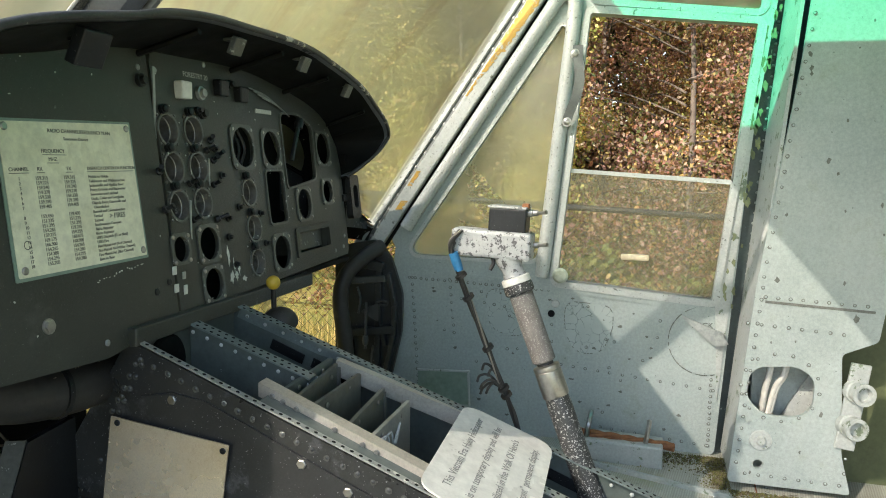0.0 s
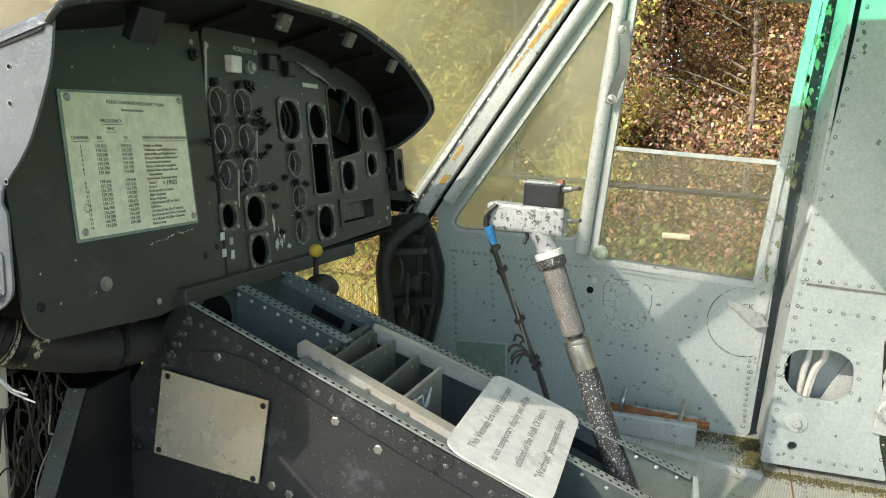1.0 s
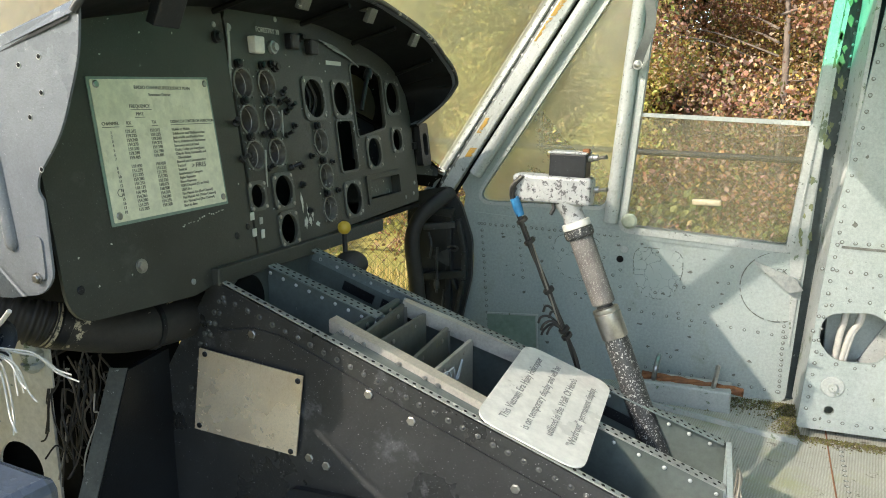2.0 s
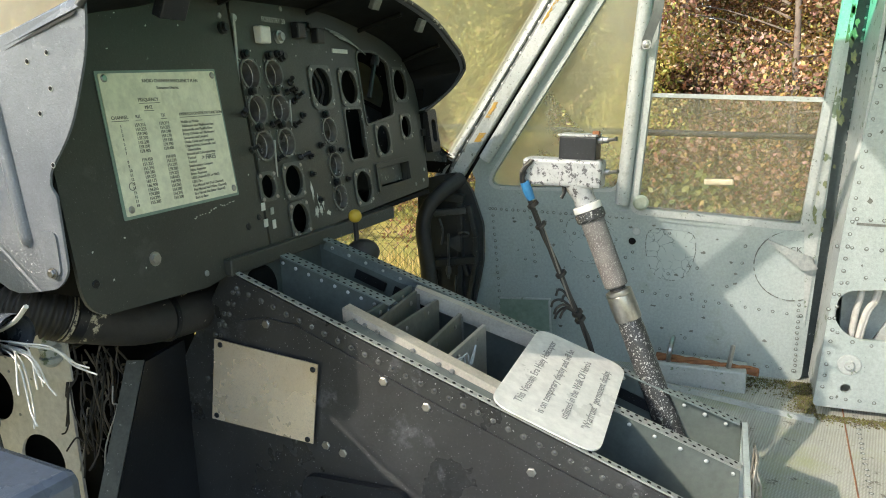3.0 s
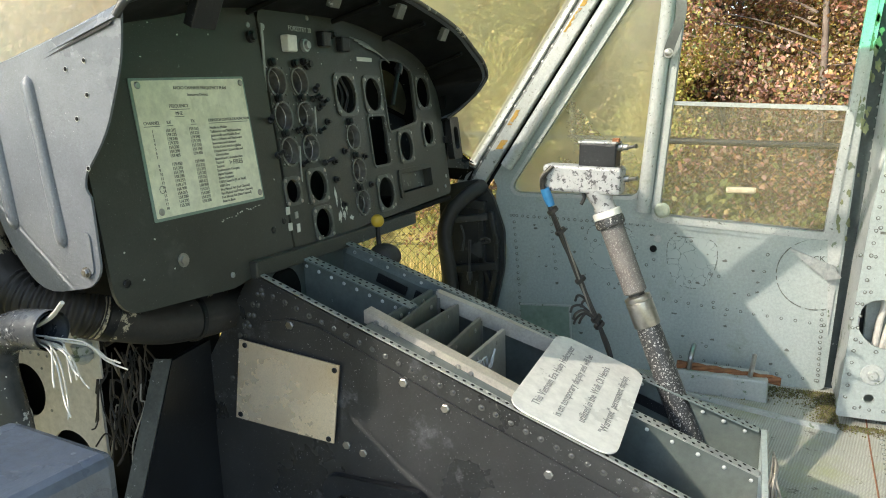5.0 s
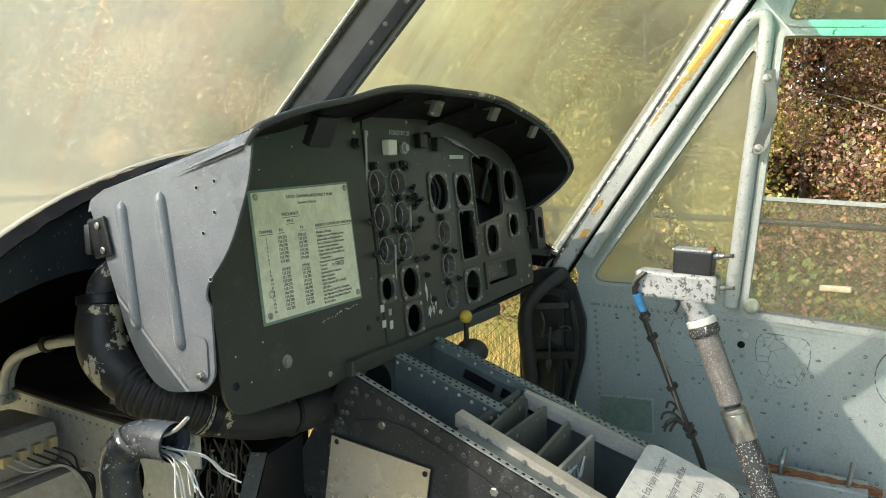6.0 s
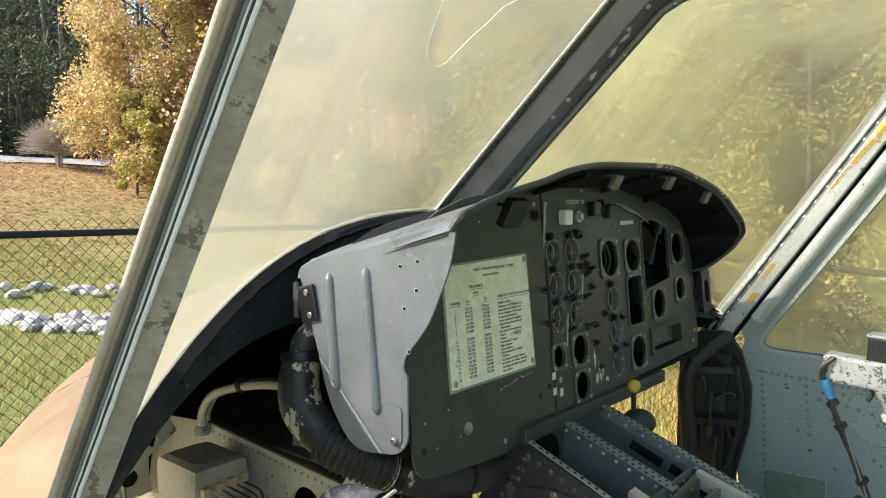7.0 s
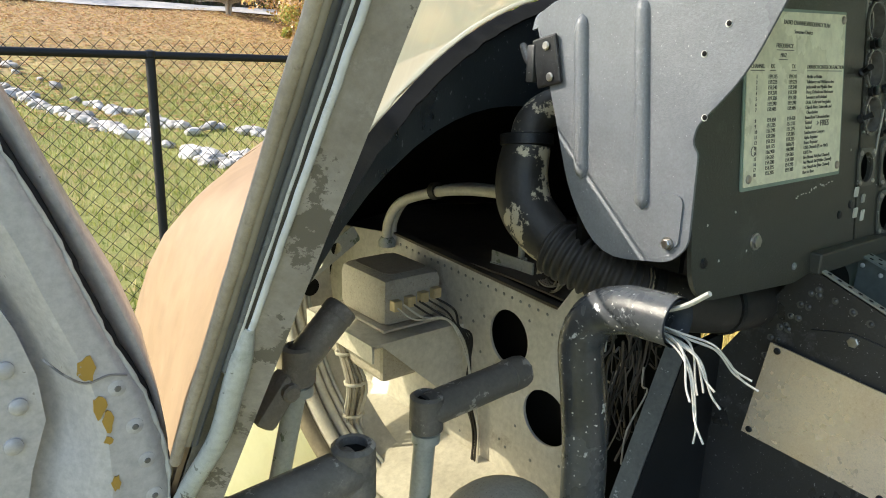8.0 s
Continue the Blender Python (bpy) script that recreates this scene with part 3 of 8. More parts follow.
def leafy(name, cols, rough=0.6):
    """Leaves: one colour of several for each leaf, some light passing through."""
    m, n, l, p = material(name)
    geo = n.new("ShaderNodeNewGeometry")
    r = n.new("ShaderNodeValToRGB")
    r.color_ramp.interpolation = "CONSTANT"
    els = r.color_ramp.elements
    while len(els) < len(cols):
        els.new(0.5)
    for i, c in enumerate(cols):
        els[i].position = i / len(cols)
        els[i].color = (*c, 1)
    l.new(geo.outputs["Random Per Island"], r.inputs[0])
    l.new(r.outputs[0], p.inputs["Base Color"])
    p.inputs["Roughness"].default_value = rough
    tr = n.new("ShaderNodeBsdfTranslucent")
    l.new(r.outputs[0], tr.inputs[0])
    mix = n.new("ShaderNodeMixShader")
    mix.inputs[0].default_value = 0.35
    l.new(p.outputs[0], mix.inputs[1]), l.new(tr.outputs[0], mix.inputs[2])
    l.new(mix.outputs[0], n["Material Output"].inputs[0])
    return m


M_GRASS = grass_material()
M_ROAD = surf("pale_road", (0.37, 0.36, 0.345), (0.44, 0.43, 0.41), 0.8, grain=8, patch=1)
M_ROCK = surf("pale_limestone", (0.34, 0.325, 0.30), (0.52, 0.505, 0.475), 0.85, grain=14, patch=3, dirt=((0.16, 0.13, 0.09), 0.06, 5), rand=0.35, bump=0.8)
M_AUTUMN = leafy("autumn_leaves", [(0.26, 0.11, 0.06), (0.34, 0.19, 0.08), (0.25, 0.14, 0.10), (0.40, 0.29, 0.10), (0.19, 0.19, 0.06), (0.36, 0.20, 0.17), (0.12, 0.14, 0.045), (0.21, 0.11, 0.07), (0.42, 0.30, 0.20), (0.14, 0.09, 0.06), (0.30, 0.16, 0.09)])
M_GOLD = leafy("golden_leaves", [(0.68, 0.47, 0.12), (0.68, 0.50, 0.26), (0.56, 0.32, 0.12), (0.42, 0.42, 0.11), (0.72, 0.54, 0.38), (0.50, 0.40, 0.12), (0.60, 0.38, 0.24), (0.34, 0.34, 0.10), (0.76, 0.62, 0.44), (0.40, 0.25, 0.10)])
M_YELLOWGREEN = leafy("yellow_green_leaves", [(0.44, 0.42, 0.09), (0.54, 0.48, 0.14), (0.32, 0.35, 0.08), (0.58, 0.44, 0.14), (0.24, 0.28, 0.06), (0.50, 0.34, 0.14)])
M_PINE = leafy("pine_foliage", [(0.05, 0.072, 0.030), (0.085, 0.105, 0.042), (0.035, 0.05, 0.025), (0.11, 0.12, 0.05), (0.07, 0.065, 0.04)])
M_GREENLEAF = leafy("green_leaves", [(0.10, 0.15, 0.03), (0.16, 0.20, 0.045), (0.22, 0.24, 0.06), (0.07, 0.11, 0.025)])
M_BARK = surf("grey_brown_bark", (0.11, 0.085, 0.065), (0.18, 0.145, 0.115), 0.9, grain=20, patch=4, bump=1.0)
M_TWIG = surf("bare_grey_twigs", (0.40, 0.36, 0.30), (0.52, 0.47, 0.40), 0.9, grain=20, patch=4)

# the ground, finer near the machine
bm = bmesh.new()
xs = [-900, -300, -120, -60, -30] + [-20 + 1.0 * i for i in range(61)] + [55, 80, 140, 300, 900]
ys = [-900, -200, -60, -20] + [-8 + 1.0 * i for i in range(58)] + [60, 90, 160, 400, 900]
gv = [[bm.verts.new((x, y, ground_z(x, y))) for y in ys] for x in xs]
for i in range(len(xs) - 1):
    for j in range(len(ys) - 1):
        bm.faces.new((gv[i][j], gv[i + 1][j], gv[i + 1][j + 1], gv[i][j + 1]))
tagged(part("ground", bm, M_GRASS, smooth=60), "lawn of green and straw-coloured grass with fallen leaves", "ground", kind="structure")

# dry straw-coloured grass beside the machine
vs, fs = [], []
for i in range(9000):
    x, y = random.uniform(2.7, 6.0), random.uniform(0.3, 4.5)
    z, h, a = ground_z(x, y), random.uniform(0.08, 0.26), random.uniform(0, math.tau)
    d, b = Vector((math.cos(a), math.sin(a), 0)) * 0.006, Vector((random.uniform(-0.08, 0.08), random.uniform(-0.08, 0.08), h))
    p, k = Vector((x, y, z - 0.01)), len(vs)
    vs += [tuple(p - d), tuple(p + d), tuple(p + b)]
    fs.append((k, k + 1, k + 2))
me = bpy.data.meshes.new("dry_grass")
me.from_pydata(vs, [], fs)
M_STRAW = leafy("straw_blades", [(0.62, 0.47, 0.20), (0.70, 0.55, 0.27), (0.50, 0.38, 0.15), (0.58, 0.50, 0.22), (0.42, 0.36, 0.13)])
me.materials.append(M_STRAW)
tagged(new("dry_grass", me), "dry straw-coloured grass beside the helicopter", "grass", kind="stuff")

# leaf litter on the slope and tufts of grass along the fence
M_LITTER = leafy("fallen_leaves", [(0.44, 0.30, 0.14), (0.36, 0.22, 0.10), (0.50, 0.39, 0.20), (0.32, 0.20, 0.11), (0.42, 0.27, 0.15), (0.48, 0.36, 0.14)], 0.9)
vs, fs = [], []
for i in range(30000):
    x, y = random.uniform(-4, 14), 10.5 + 14.5 * random.random() ** 0.7
    k, a = random.uniform(0.018, 0.055), random.uniform(0, math.tau)
    z, n0 = ground_z(x, y) + 0.012, len(vs)
    vs += [(x + k * math.cos(a + q), y + 0.7 * k * math.sin(a + q), z + random.uniform(0, 0.04)) for q in (0, 1.6, 3.1, 4.7)]
    fs.append((n0, n0 + 1, n0 + 2, n0 + 3))
me = bpy.data.meshes.new("leaf_litter")
me.from_pydata(vs, [], fs)
me.materials.append(M_LITTER)
tagged(new("leaf_litter", me), "orange-brown fallen leaves scattered over the slope", "leaves", kind="stuff")
vs, fs = [], []
for i in range(34000):
    x, y = random.uniform(-2.5, 5.5), random.uniform(5.0, 15.0)
    z, h, a = ground_z(x, y), random.uniform(0.03, 0.10), random.uniform(0, math.tau)
    n0 = len(vs)
    vs += [(x - 0.008 * math.cos(a), y - 0.008 * math.sin(a), z - 0.01), (x + 0.008 * math.cos(a), y + 0.008 * math.sin(a), z - 0.01), (x + random.uniform(-0.05, 0.05), y + random.uniform(-0.05, 0.05), z + h)]
    fs.append((n0, n0 + 1, n0 + 2))
me = bpy.data.meshes.new("lawn_grass")
me.from_pydata(vs, [], fs)
me.materials.append(leafy("lawn_blades", [(0.20, 0.24, 0.05), (0.30, 0.32, 0.08), (0.38, 0.36, 0.12), (0.15, 0.20, 0.04), (0.42, 0.36, 0.16)]))
tagged(new("lawn_grass", me), "short yellow-green lawn grass along the fence", "grass", kind="stuff")

# the road
bm = bmesh.new()
sheet(bm, lambda u, v: (-60 + 140 * u, 24.5 + 1.7 * v, ground_z(-60 + 140 * u, 24.5 + 1.7 * v) + 0.06), 70, 2)
tagged(part("road", bm, M_ROAD), "pale narrow road running along the wood", "road", kind="structure")


RNG = np.random.default_rng(7)


def leaves_mesh(name, mat, clumps, per, size, parent=None, label="", flat=0.6):
    """Many small two-triangle leaves round the clumps (centre, radius)."""
    n = len(clumps) * per
    c = np.repeat(np.array([tuple(q[0]) for q in clumps]), per, axis=0)
    r = np.repeat(np.array([q[1] for q in clumps]), per)
    unit = lambda v: v / np.maximum(np.linalg.norm(v, axis=1, keepdims=True), 1e-6)
    p = c + unit(RNG.normal(size=(n, 3)) * (1, 1, 0.8)) * (r * RNG.random(n) ** 0.45)[:, None]
    a = unit(RNG.uniform(-1, 1, (n, 3)))
    b = unit(np.cross(a, RNG.uniform(-1, 1, (n, 3))))
    s = (size * RNG.uniform(0.5, 1.4, n))[:, None] * 0.5
    vs = np.stack([p - a * s, p + b * s * flat, p + a * s, p - b * s * flat], axis=1).reshape(-1, 3)
    me = bpy.data.meshes.new(name)
    me.from_pydata(vs.tolist(), [], np.arange(n * 4).reshape(-1, 4).tolist())
    me.materials.append(mat)
    ob = new(name, me)
    ob.parent = parent
    if parent:
        ob.matrix_parent_inverse = Matrix.Translation(parent.location).inverted()
    return tagged(ob, label, kind="stuff")


def tree(name, x, y, h, crown_r, mat, label, per=90, size=0.16, trunk_r=0.13, low=0.3, n=46, lean=0.1):
    z = ground_z(x, y)
    t = empty_at(name, x, y, z, label, "tree")
    bm = bmesh.new()
    top = Vector((x + random.uniform(-lean, lean) * h, y + random.uniform(-lean, lean) * h, z + h * 0.9))
    base = Vector((x, y, z - 0.1))
    mid = base.lerp(top, 0.5) + Vector((random.uniform(-0.1, 0.1), random.uniform(-0.1, 0.1), 0))
    tube(bm, [base, mid, top], lambda s: trunk_r * (1 - 0.85 * s), 9, 6)
    clumps = []
    for i in range(n):
        s = low + (1 - low) * (i + 0.5) / n
        o = base.lerp(top, s * 0.95)
        a = random.uniform(0, math.tau)
        rr = crown_r * (1 - 0.55 * abs(s - 0.5) * 2 * (s > 0.5)) * random.uniform(0.35, 1.0)
        e = o + Vector((math.cos(a) * rr, math.sin(a) * rr, rr * random.uniform(-0.1, 0.45)))
        if i % 2 == 0:
            tube(bm, [o, o.lerp(e, 0.5) + Vector((0, 0, 0.05 * rr)), e], lambda q: trunk_r * 0.28 * (1 - 0.8 * q), 5, 3)
        clumps.append((e, crown_r * random.uniform(0.16, 0.34)))
    part("trunk", bm, M_BARK, t, smooth=60)
    leaves_mesh("crown", mat, clumps, per, size, t)
    return t


# wooded bank on the right
for k, (x, y, h, r, mat, lab) in enumerate((
        (8.2, -0.6, 5.0, 1.7, M_AUTUMN, "bushy young tree with red and brown autumn leaves"),
        (8.0, 1.9, 5.2, 1.7, M_YELLOWGREEN, "bushy young tree with yellow-green leaves"),
        (8.6, 3.6, 5.4, 1.8, M_YELLOWGREEN, "bushy young tree with yellow-green leaves"),
        (8.4, 5.6, 5.0, 1.8, M_YELLOWGREEN, "bushy young tree with yellow-green leaves"),
        (8.8, 7.6, 5.6, 1.9, M_GREENLEAF, "young tree with green and yellowing leaves"),
        (9.4, -2.8, 5.8, 2.0, M_AUTUMN, "bushy young tree with red and brown autumn leaves"),
        (10.0, 0.4, 7.0, 2.2, M_GOLD, "young tree with yellow and orange autumn leaves"),
        (10.2, 2.4, 7.5, 2.2, M_AUTUMN, "bushy young tree with red and brown autumn leaves"),
        (10.4, 5.0, 7.5, 2.3, M_GREENLEAF, "young tree with green and yellowing leaves"),
        (9.6, 9.6, 6.5, 2.2, M_GOLD, "young tree with yellow and orange autumn leaves"))):
    tree("bank_tree", x, y, h, r, mat, lab, per=900, size=0.046, low=0.02, n=64, trunk_r=0.05)
clumps = [((random.uniform(6.4, 8.6), random.uniform(-3, 9), ground_z(7, 0) + random.uniform(-0.1, 0.9)), random.uniform(0.25, 0.5)) for _ in range(120)]
tagged(leaves_mesh("undergrowth", M_AUTUMN, clumps, 240, 0.055), "thicket of low shrubs in red and brown autumn leaf", "shrubs")
clumps = [((random.uniform(6.2, 7.4), random.uniform(-2, 8), ground_z(6.8, 0) + random.uniform(-0.1, 0.5)), random.uniform(0.2, 0.4)) for _ in range(40)]
tagged(leaves_mesh("green_shrubs", M_GREENLEAF, clumps, 70, 0.09), "low green shrubs at the edge of the wood", "shrubs")

clumps = [((random.uniform(11.0, 16.0), random.uniform(-8, 18), random.uniform(-0.2, 12.0)), random.uniform(0.7, 1.4)) for _ in range(760)]
tagged(leaves_mesh("bank_wood", M_AUTUMN, clumps, 380, 0.15), "dense autumn wood rising behind the bank", "wood")
# added backing of dark leaves so no sky shows through the autumn wood
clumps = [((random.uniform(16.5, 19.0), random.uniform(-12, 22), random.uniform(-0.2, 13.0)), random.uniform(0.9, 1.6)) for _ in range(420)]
tagged(leaves_mesh("dark_leaf_backing", M_PINE, clumps, 120, 0.5), "dark leaf mass added to close sky gaps behind the autumn wood", "wood")
clumps = [((random.uniform(10.0, 13.0), random.uniform(-8, 18), random.uniform(-0.2, 5.0)), random.uniform(0.6, 1.1)) for _ in range(120)]
tagged(leaves_mesh("bank_wood_gold", M_GOLD, clumps, 90, 0.14), "yellow foliage scattered through the autumn wood", "wood")

# dark wood beyond the road
clumps, tb = [], bmesh.new()
for i in range(330):
    x, y = random.uniform(-8, 40), random.uniform(28.5, 60)
    hh = min(22.0, 3.0 + (y - 28.5) / 1.25) * random.uniform(0.85, 1.05)
    z = ground_z(x, y)
    r = random.uniform(0.09, 0.2)
    tube(tb, [(x, y, z - 0.2), (x + random.uniform(-0.2, 0.2), y, z + 0.5 * hh), (x + random.uniform(-0.5, 0.5), y, z + hh)], lambda s: r * (1 - 0.6 * s), 6, 3)
    for _ in range(6):
        q = random.uniform(0.16, 1.0) if y < 40 else random.uniform(0.0, 1.0)
        clumps.append(((x + random.uniform(-1.6, 1.6), y + random.uniform(-1.5, 1.5), z + q * hh), random.uniform(0.7, 1.6)))
# added row of dark leaves that fills sky holes behind the pines
far = []
for i in range(300):
    far.append(((random.uniform(-30, 60), random.uniform(62, 66), random.uniform(1.0, 26.0)), random.uniform(1.8, 3.0)))
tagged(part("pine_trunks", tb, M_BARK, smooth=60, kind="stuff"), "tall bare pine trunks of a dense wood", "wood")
tagged(leaves_mesh("pine_leaf_backing", M_PINE, far, 110, 0.6), "dark leaf mass added to close sky gaps behind the pine wood", "wood")
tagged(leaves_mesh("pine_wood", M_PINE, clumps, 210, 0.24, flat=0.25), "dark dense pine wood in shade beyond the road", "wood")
tree("golden_tree", 11.3, 20.5, 10.5, 2.4, M_GOLD, "tree with yellow and orange autumn leaves beside the road", per=760, size=0.10, low=0.03, n=150)
tree("young_pine", 9.9, 19.2, 3.2, 0.9, M_YELLOWGREEN, "small green pine at the foot of the golden tree", per=300, size=0.09, low=0.05, n=30, trunk_r=0.05)

# leafless bush by the road
bush = empty_at("bare_bush", 9.9, 24.0, ground_z(9.9, 24.0), "round leafless grey bush beside the road", "bush")
bm = bmesh.new()
for i in range(1100):
    a, f, k = random.uniform(0, math.tau), random.uniform(-0.45, 1.5), random.uniform(0.75, 1.12)
    mid = Vector((9.9, 24.0, bush.location.z + 0.72))
    e = mid + Vector((1.15 * math.cos(a) * math.cos(f), 1.15 * math.sin(a) * math.cos(f), 0.80 * math.sin(f))) * k
    o = mid + Vector((random.uniform(-0.12, 0.12), random.uniform(-0.12, 0.12), random.uniform(-0.4, -0.1)))
    m = o.lerp(e, 0.5) + Vector((random.uniform(-0.16, 0.16), random.uniform(-0.16, 0.16), random.uniform(0.0, 0.16)))
    tube(bm, [o, m, e], lambda q: 0.0095 * (1 - 0.7 * q), 4, 3, caps=False)
for i in range(5):
    tube(bm, [(9.9 + 0.05 * math.cos(i * 1.3), 24.0 + 0.05 * math.sin(i * 1.3), bush.location.z - 0.1), (9.9 + 0.12 * math.cos(i * 1.3), 24.0 + 0.12 * math.sin(i * 1.3), bush.location.z + 0.8)], 0.035, 6, 1)
part("twig", bm, M_TWIG, bush, kind="stuff")

# band of pale rocks along a ditch
rock_meshes = []
for i in range(6):
    bm = bmesh.new()
    bmesh.ops.create_icosphere(bm, subdivisions=2, radius=1)
    for v in bm.verts:
        v.co *= 1 + 0.35 * noise.noise(v.co * 1.3 + Vector((i * 7, 0, 0)))
        v.co.z *= 0.62
    me = bpy.data.meshes.new("rock")
    bm.to_mesh(me)
    bm.free()
    me.materials.append(M_ROCK)
    rock_meshes.append(me)
for i in range(360):
    s = random.random()
    x = 1.2 + 4.2 * s
    y = (14.1 - 4.4 * (x - 1.88) if x < 3.0 else 9.15 - 0.95 * (x - 3.0)) + random.gauss(0, 0.24)
    if i % 6 == 0:
        x, y = x + 0.2, y + 2.2
    ob = new("rock", rock_meshes[i % 6])
    k = random.uniform(0.05, 0.14)
    ob.matrix_basis = Matrix.LocRotScale((x, y, ground_z(x, y) + k * 0.35), Euler((random.uniform(-0.4, 0.4), random.uniform(-0.4, 0.4), random.uniform(0, 6))), (k, k * 1.15, k))
    tagged(ob, "rough pale grey limestone lump lying in a band", "rock", "rocks in the ditch")

# chain-link fence
FY, FTOP = 4.7, 0.735
fence = empty_at("chain_link_fence", 1.26, FY, -0.85, "black chain-link fence with steel posts and top rail", "fence")


def fence_post(x, y, ft=FTOP):
    bm = bmesh.new()
    z = ground_z(x, y)
    lathe(bm, (x, y, z - 0.1), (x, y, ft + 0.03), [(0, 0.026), (0.975, 0.026), (0.978, 0.031), (0.995, 0.029), (1, 0.012)], 14)
    part("post", bm, M_POLE, fence, smooth=40)


def fence_line(a, b, ft=FTOP, ft1=None):
    """Rail and wire netting between two corners."""
    a, b = Vector(a), Vector(b)
    d = (b - a).normalized()
    L = (b - a).length
    bm = bmesh.new()
    cyl(bm, (*a.xy, ft), (*b.xy, ft if ft1 is None else ft1), 0.022, seg=12)
    part("top_rail", bm, M_POLE, fence, smooth=40)
    bm = bmesh.new()
    zb, pitch, w = -0.82, 0.084, 0.0018
    H = ft + 0.012 - zb
    vs = []
    for sgn in (1, -1):
        k = -int(H / pitch) - 1
        while k * pitch < L + H:
            u0 = k * pitch
            p0, p1 = (u0, 0.0), (u0 + sgn * H, H)
            if sgn < 0:
                p0, p1 = (u0, 0.0), (u0 - H, H)
            lo, hi = min(p0[0], p1[0]), max(p0[0], p1[0])
            t0 = max(0, (0 - p0[0]) / (p1[0] - p0[0])) if p1[0] > p0[0] else max(0, (L - p0[0]) / (p1[0] - p0[0]))
            t1 = min(1, (L - p0[0]) / (p1[0] - p0[0])) if p1[0] > p0[0] else min(1, (0 - p0[0]) / (p1[0] - p0[0]))
            if t1 > t0:
                q = [a + d * (p0[0] + (p1[0] - p0[0]) * t) + Vector((0, 0, zb - a.z + H * t)) for t in (t0, t1)]
                off = Vector((-d.y, d.x, 0)) * 0.003 * sgn
                cyl(bm, q[0] + off, q[1] + off, w, seg=4)
            k += 1
    part("wire_netting", bm, M_POLE, fence, kind="stuff")


for x in (-4.74, -1.74, 1.26, 4.26):
    fence_post(x, FY, FTOP - 0.012 * (x - 1.26))
fence_line((-4.74, FY, 0), (5.2, FY, 0), FTOP + 0.072, FTOP - 0.047)
for y in (FY, 1.95, -1.05, -4.05):
    fence_post(5.2, y, 0.465 + 0.032 * y)
fence_line((5.2, -4.05, 0), (5.2, FY, 0), 0.335, 0.65)

# ---- the cockpit shell ----
CX = 1.19


SILL_PUSH = 0.2   # how far the left sill curves out ahead of the pillar


def sill_xyz(x, dz=0.0):
    d = min(1.0, abs(CX - x) / 1.09)
    if x < CX:
        p = Vector((x, 0.77 + 0.46 * (1 - d * d), 0.965 - 0.25 * d ** 2.2 + dz))
        k = SILL_PUSH * max(0.0, min(1.0, (x - 0.10) / 0.18)) * max(0.0, min(1.0, (1.12 - x) / 0.4))
        return p + (p - Vector((-0.18, 0.12, 1.0))) * k
    return Vector((x, 0.82 + 0.41 * (1 - d * d) + 0.09 * d ** 4, 0.965 - 0.345 * d ** 2.2 + dz))


def head_xyz(x):
    d = abs(CX - x) / 1.09
    return Vector((CX + (x - CX) * 0.95, 0.40 - 0.065 * d * d, 1.50 - 0.04 * d * d))


def knee_xyz(x):
    """Where the straight lower part of the glass bends over into the roof."""
    d = min(1.0, abs(CX - x) / 1.09)
    side = sill_xyz(x).lerp(head_xyz(x), 0.75)
    return Vector((side.x, 0.742, 1.44)).lerp(side, d * d)


def glass_xyz(x, v, out=0.0):
    a, k, b = sill_xyz(x), knee_xyz(x), head_xyz(x)
    p = a.lerp(k, v / 0.75) if v < 0.75 else k.lerp(b, (v - 0.75) / 0.25)
    d = min(1.0, abs(CX - x) / 1.09)
    return p + Vector((0, 0.04, 0.04)) * math.sin(math.pi * v) * math.sin(math.pi * d) + Vector((0, out * 0.7, out * 0.7))


# floor
bm = bmesh.new()
box(bm, (1.22, -0.45, -0.10), (2.26, 2.9, 0.04))
tagged(part("floor", bm, M_TREAD), "worn grey-beige cockpit floor with textured panels", "floor", kind="structure")

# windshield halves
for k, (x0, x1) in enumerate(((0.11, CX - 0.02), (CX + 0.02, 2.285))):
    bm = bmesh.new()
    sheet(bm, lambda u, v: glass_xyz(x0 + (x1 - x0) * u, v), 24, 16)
    tagged(part("windshield", bm, M_WSRIGHT if k else M_WSHIELD, smooth=60), "dusty hazy windshield pane with a streaked, stained film", "windshield", "windshield panes", kind="structure")

# centre post, with a dark seal and screws
post = empty_at("centre_post", CX, 1.23, 0.96, "grey-black windshield centre post with screws", "window post", kind="structure")
bm = bmesh.new()
INW = Vector((0, -0.682, -0.732))


def post_strip(name, prof, mat, smooth=25):
    """A strip along the post through points (across, depth below the glass)."""
    bm = bmesh.new()
    sheet(bm, lambda u, v: glass_xyz(CX, v * 0.97) + Vector((prof[round(u * (len(prof) - 1))][0], 0, 0)) + INW * prof[round(u * (len(prof) - 1))][1], len(prof) - 1, 24, 0.002)
    return part(name, bm, mat, post, smooth=smooth)


post_strip("post", [(-0.026, 0.004), (-0.024, 0.030), (-0.010, 0.058), (0.004, 0.066), (0.016, 0.070), (0.024, 0.066), (0.026, 0.050)], M_POST)
post_strip("flange", [(0.024, 0.052), (0.028, 0.080), (0.034, 0.082)], M_FLANGE)
post_strip("right_flank", [(0.034, 0.080), (0.036, 0.004)], M_POST)
post_strip("crumbling_seal", [(-0.044, 0.004), (-0.040, 0.010), (-0.028, 0.010)], M_SEALCRUMB)
bm = bmesh.new()
tube(bm, [glass_xyz(CX, v / 24 * 0.97) + Vector((-0.046, 0, 0)) + INW * 0.006 for v in range(25)], 0.0035, 6, 1)
part("sealant_bead", bm, M_CREAM, post, smooth=60)
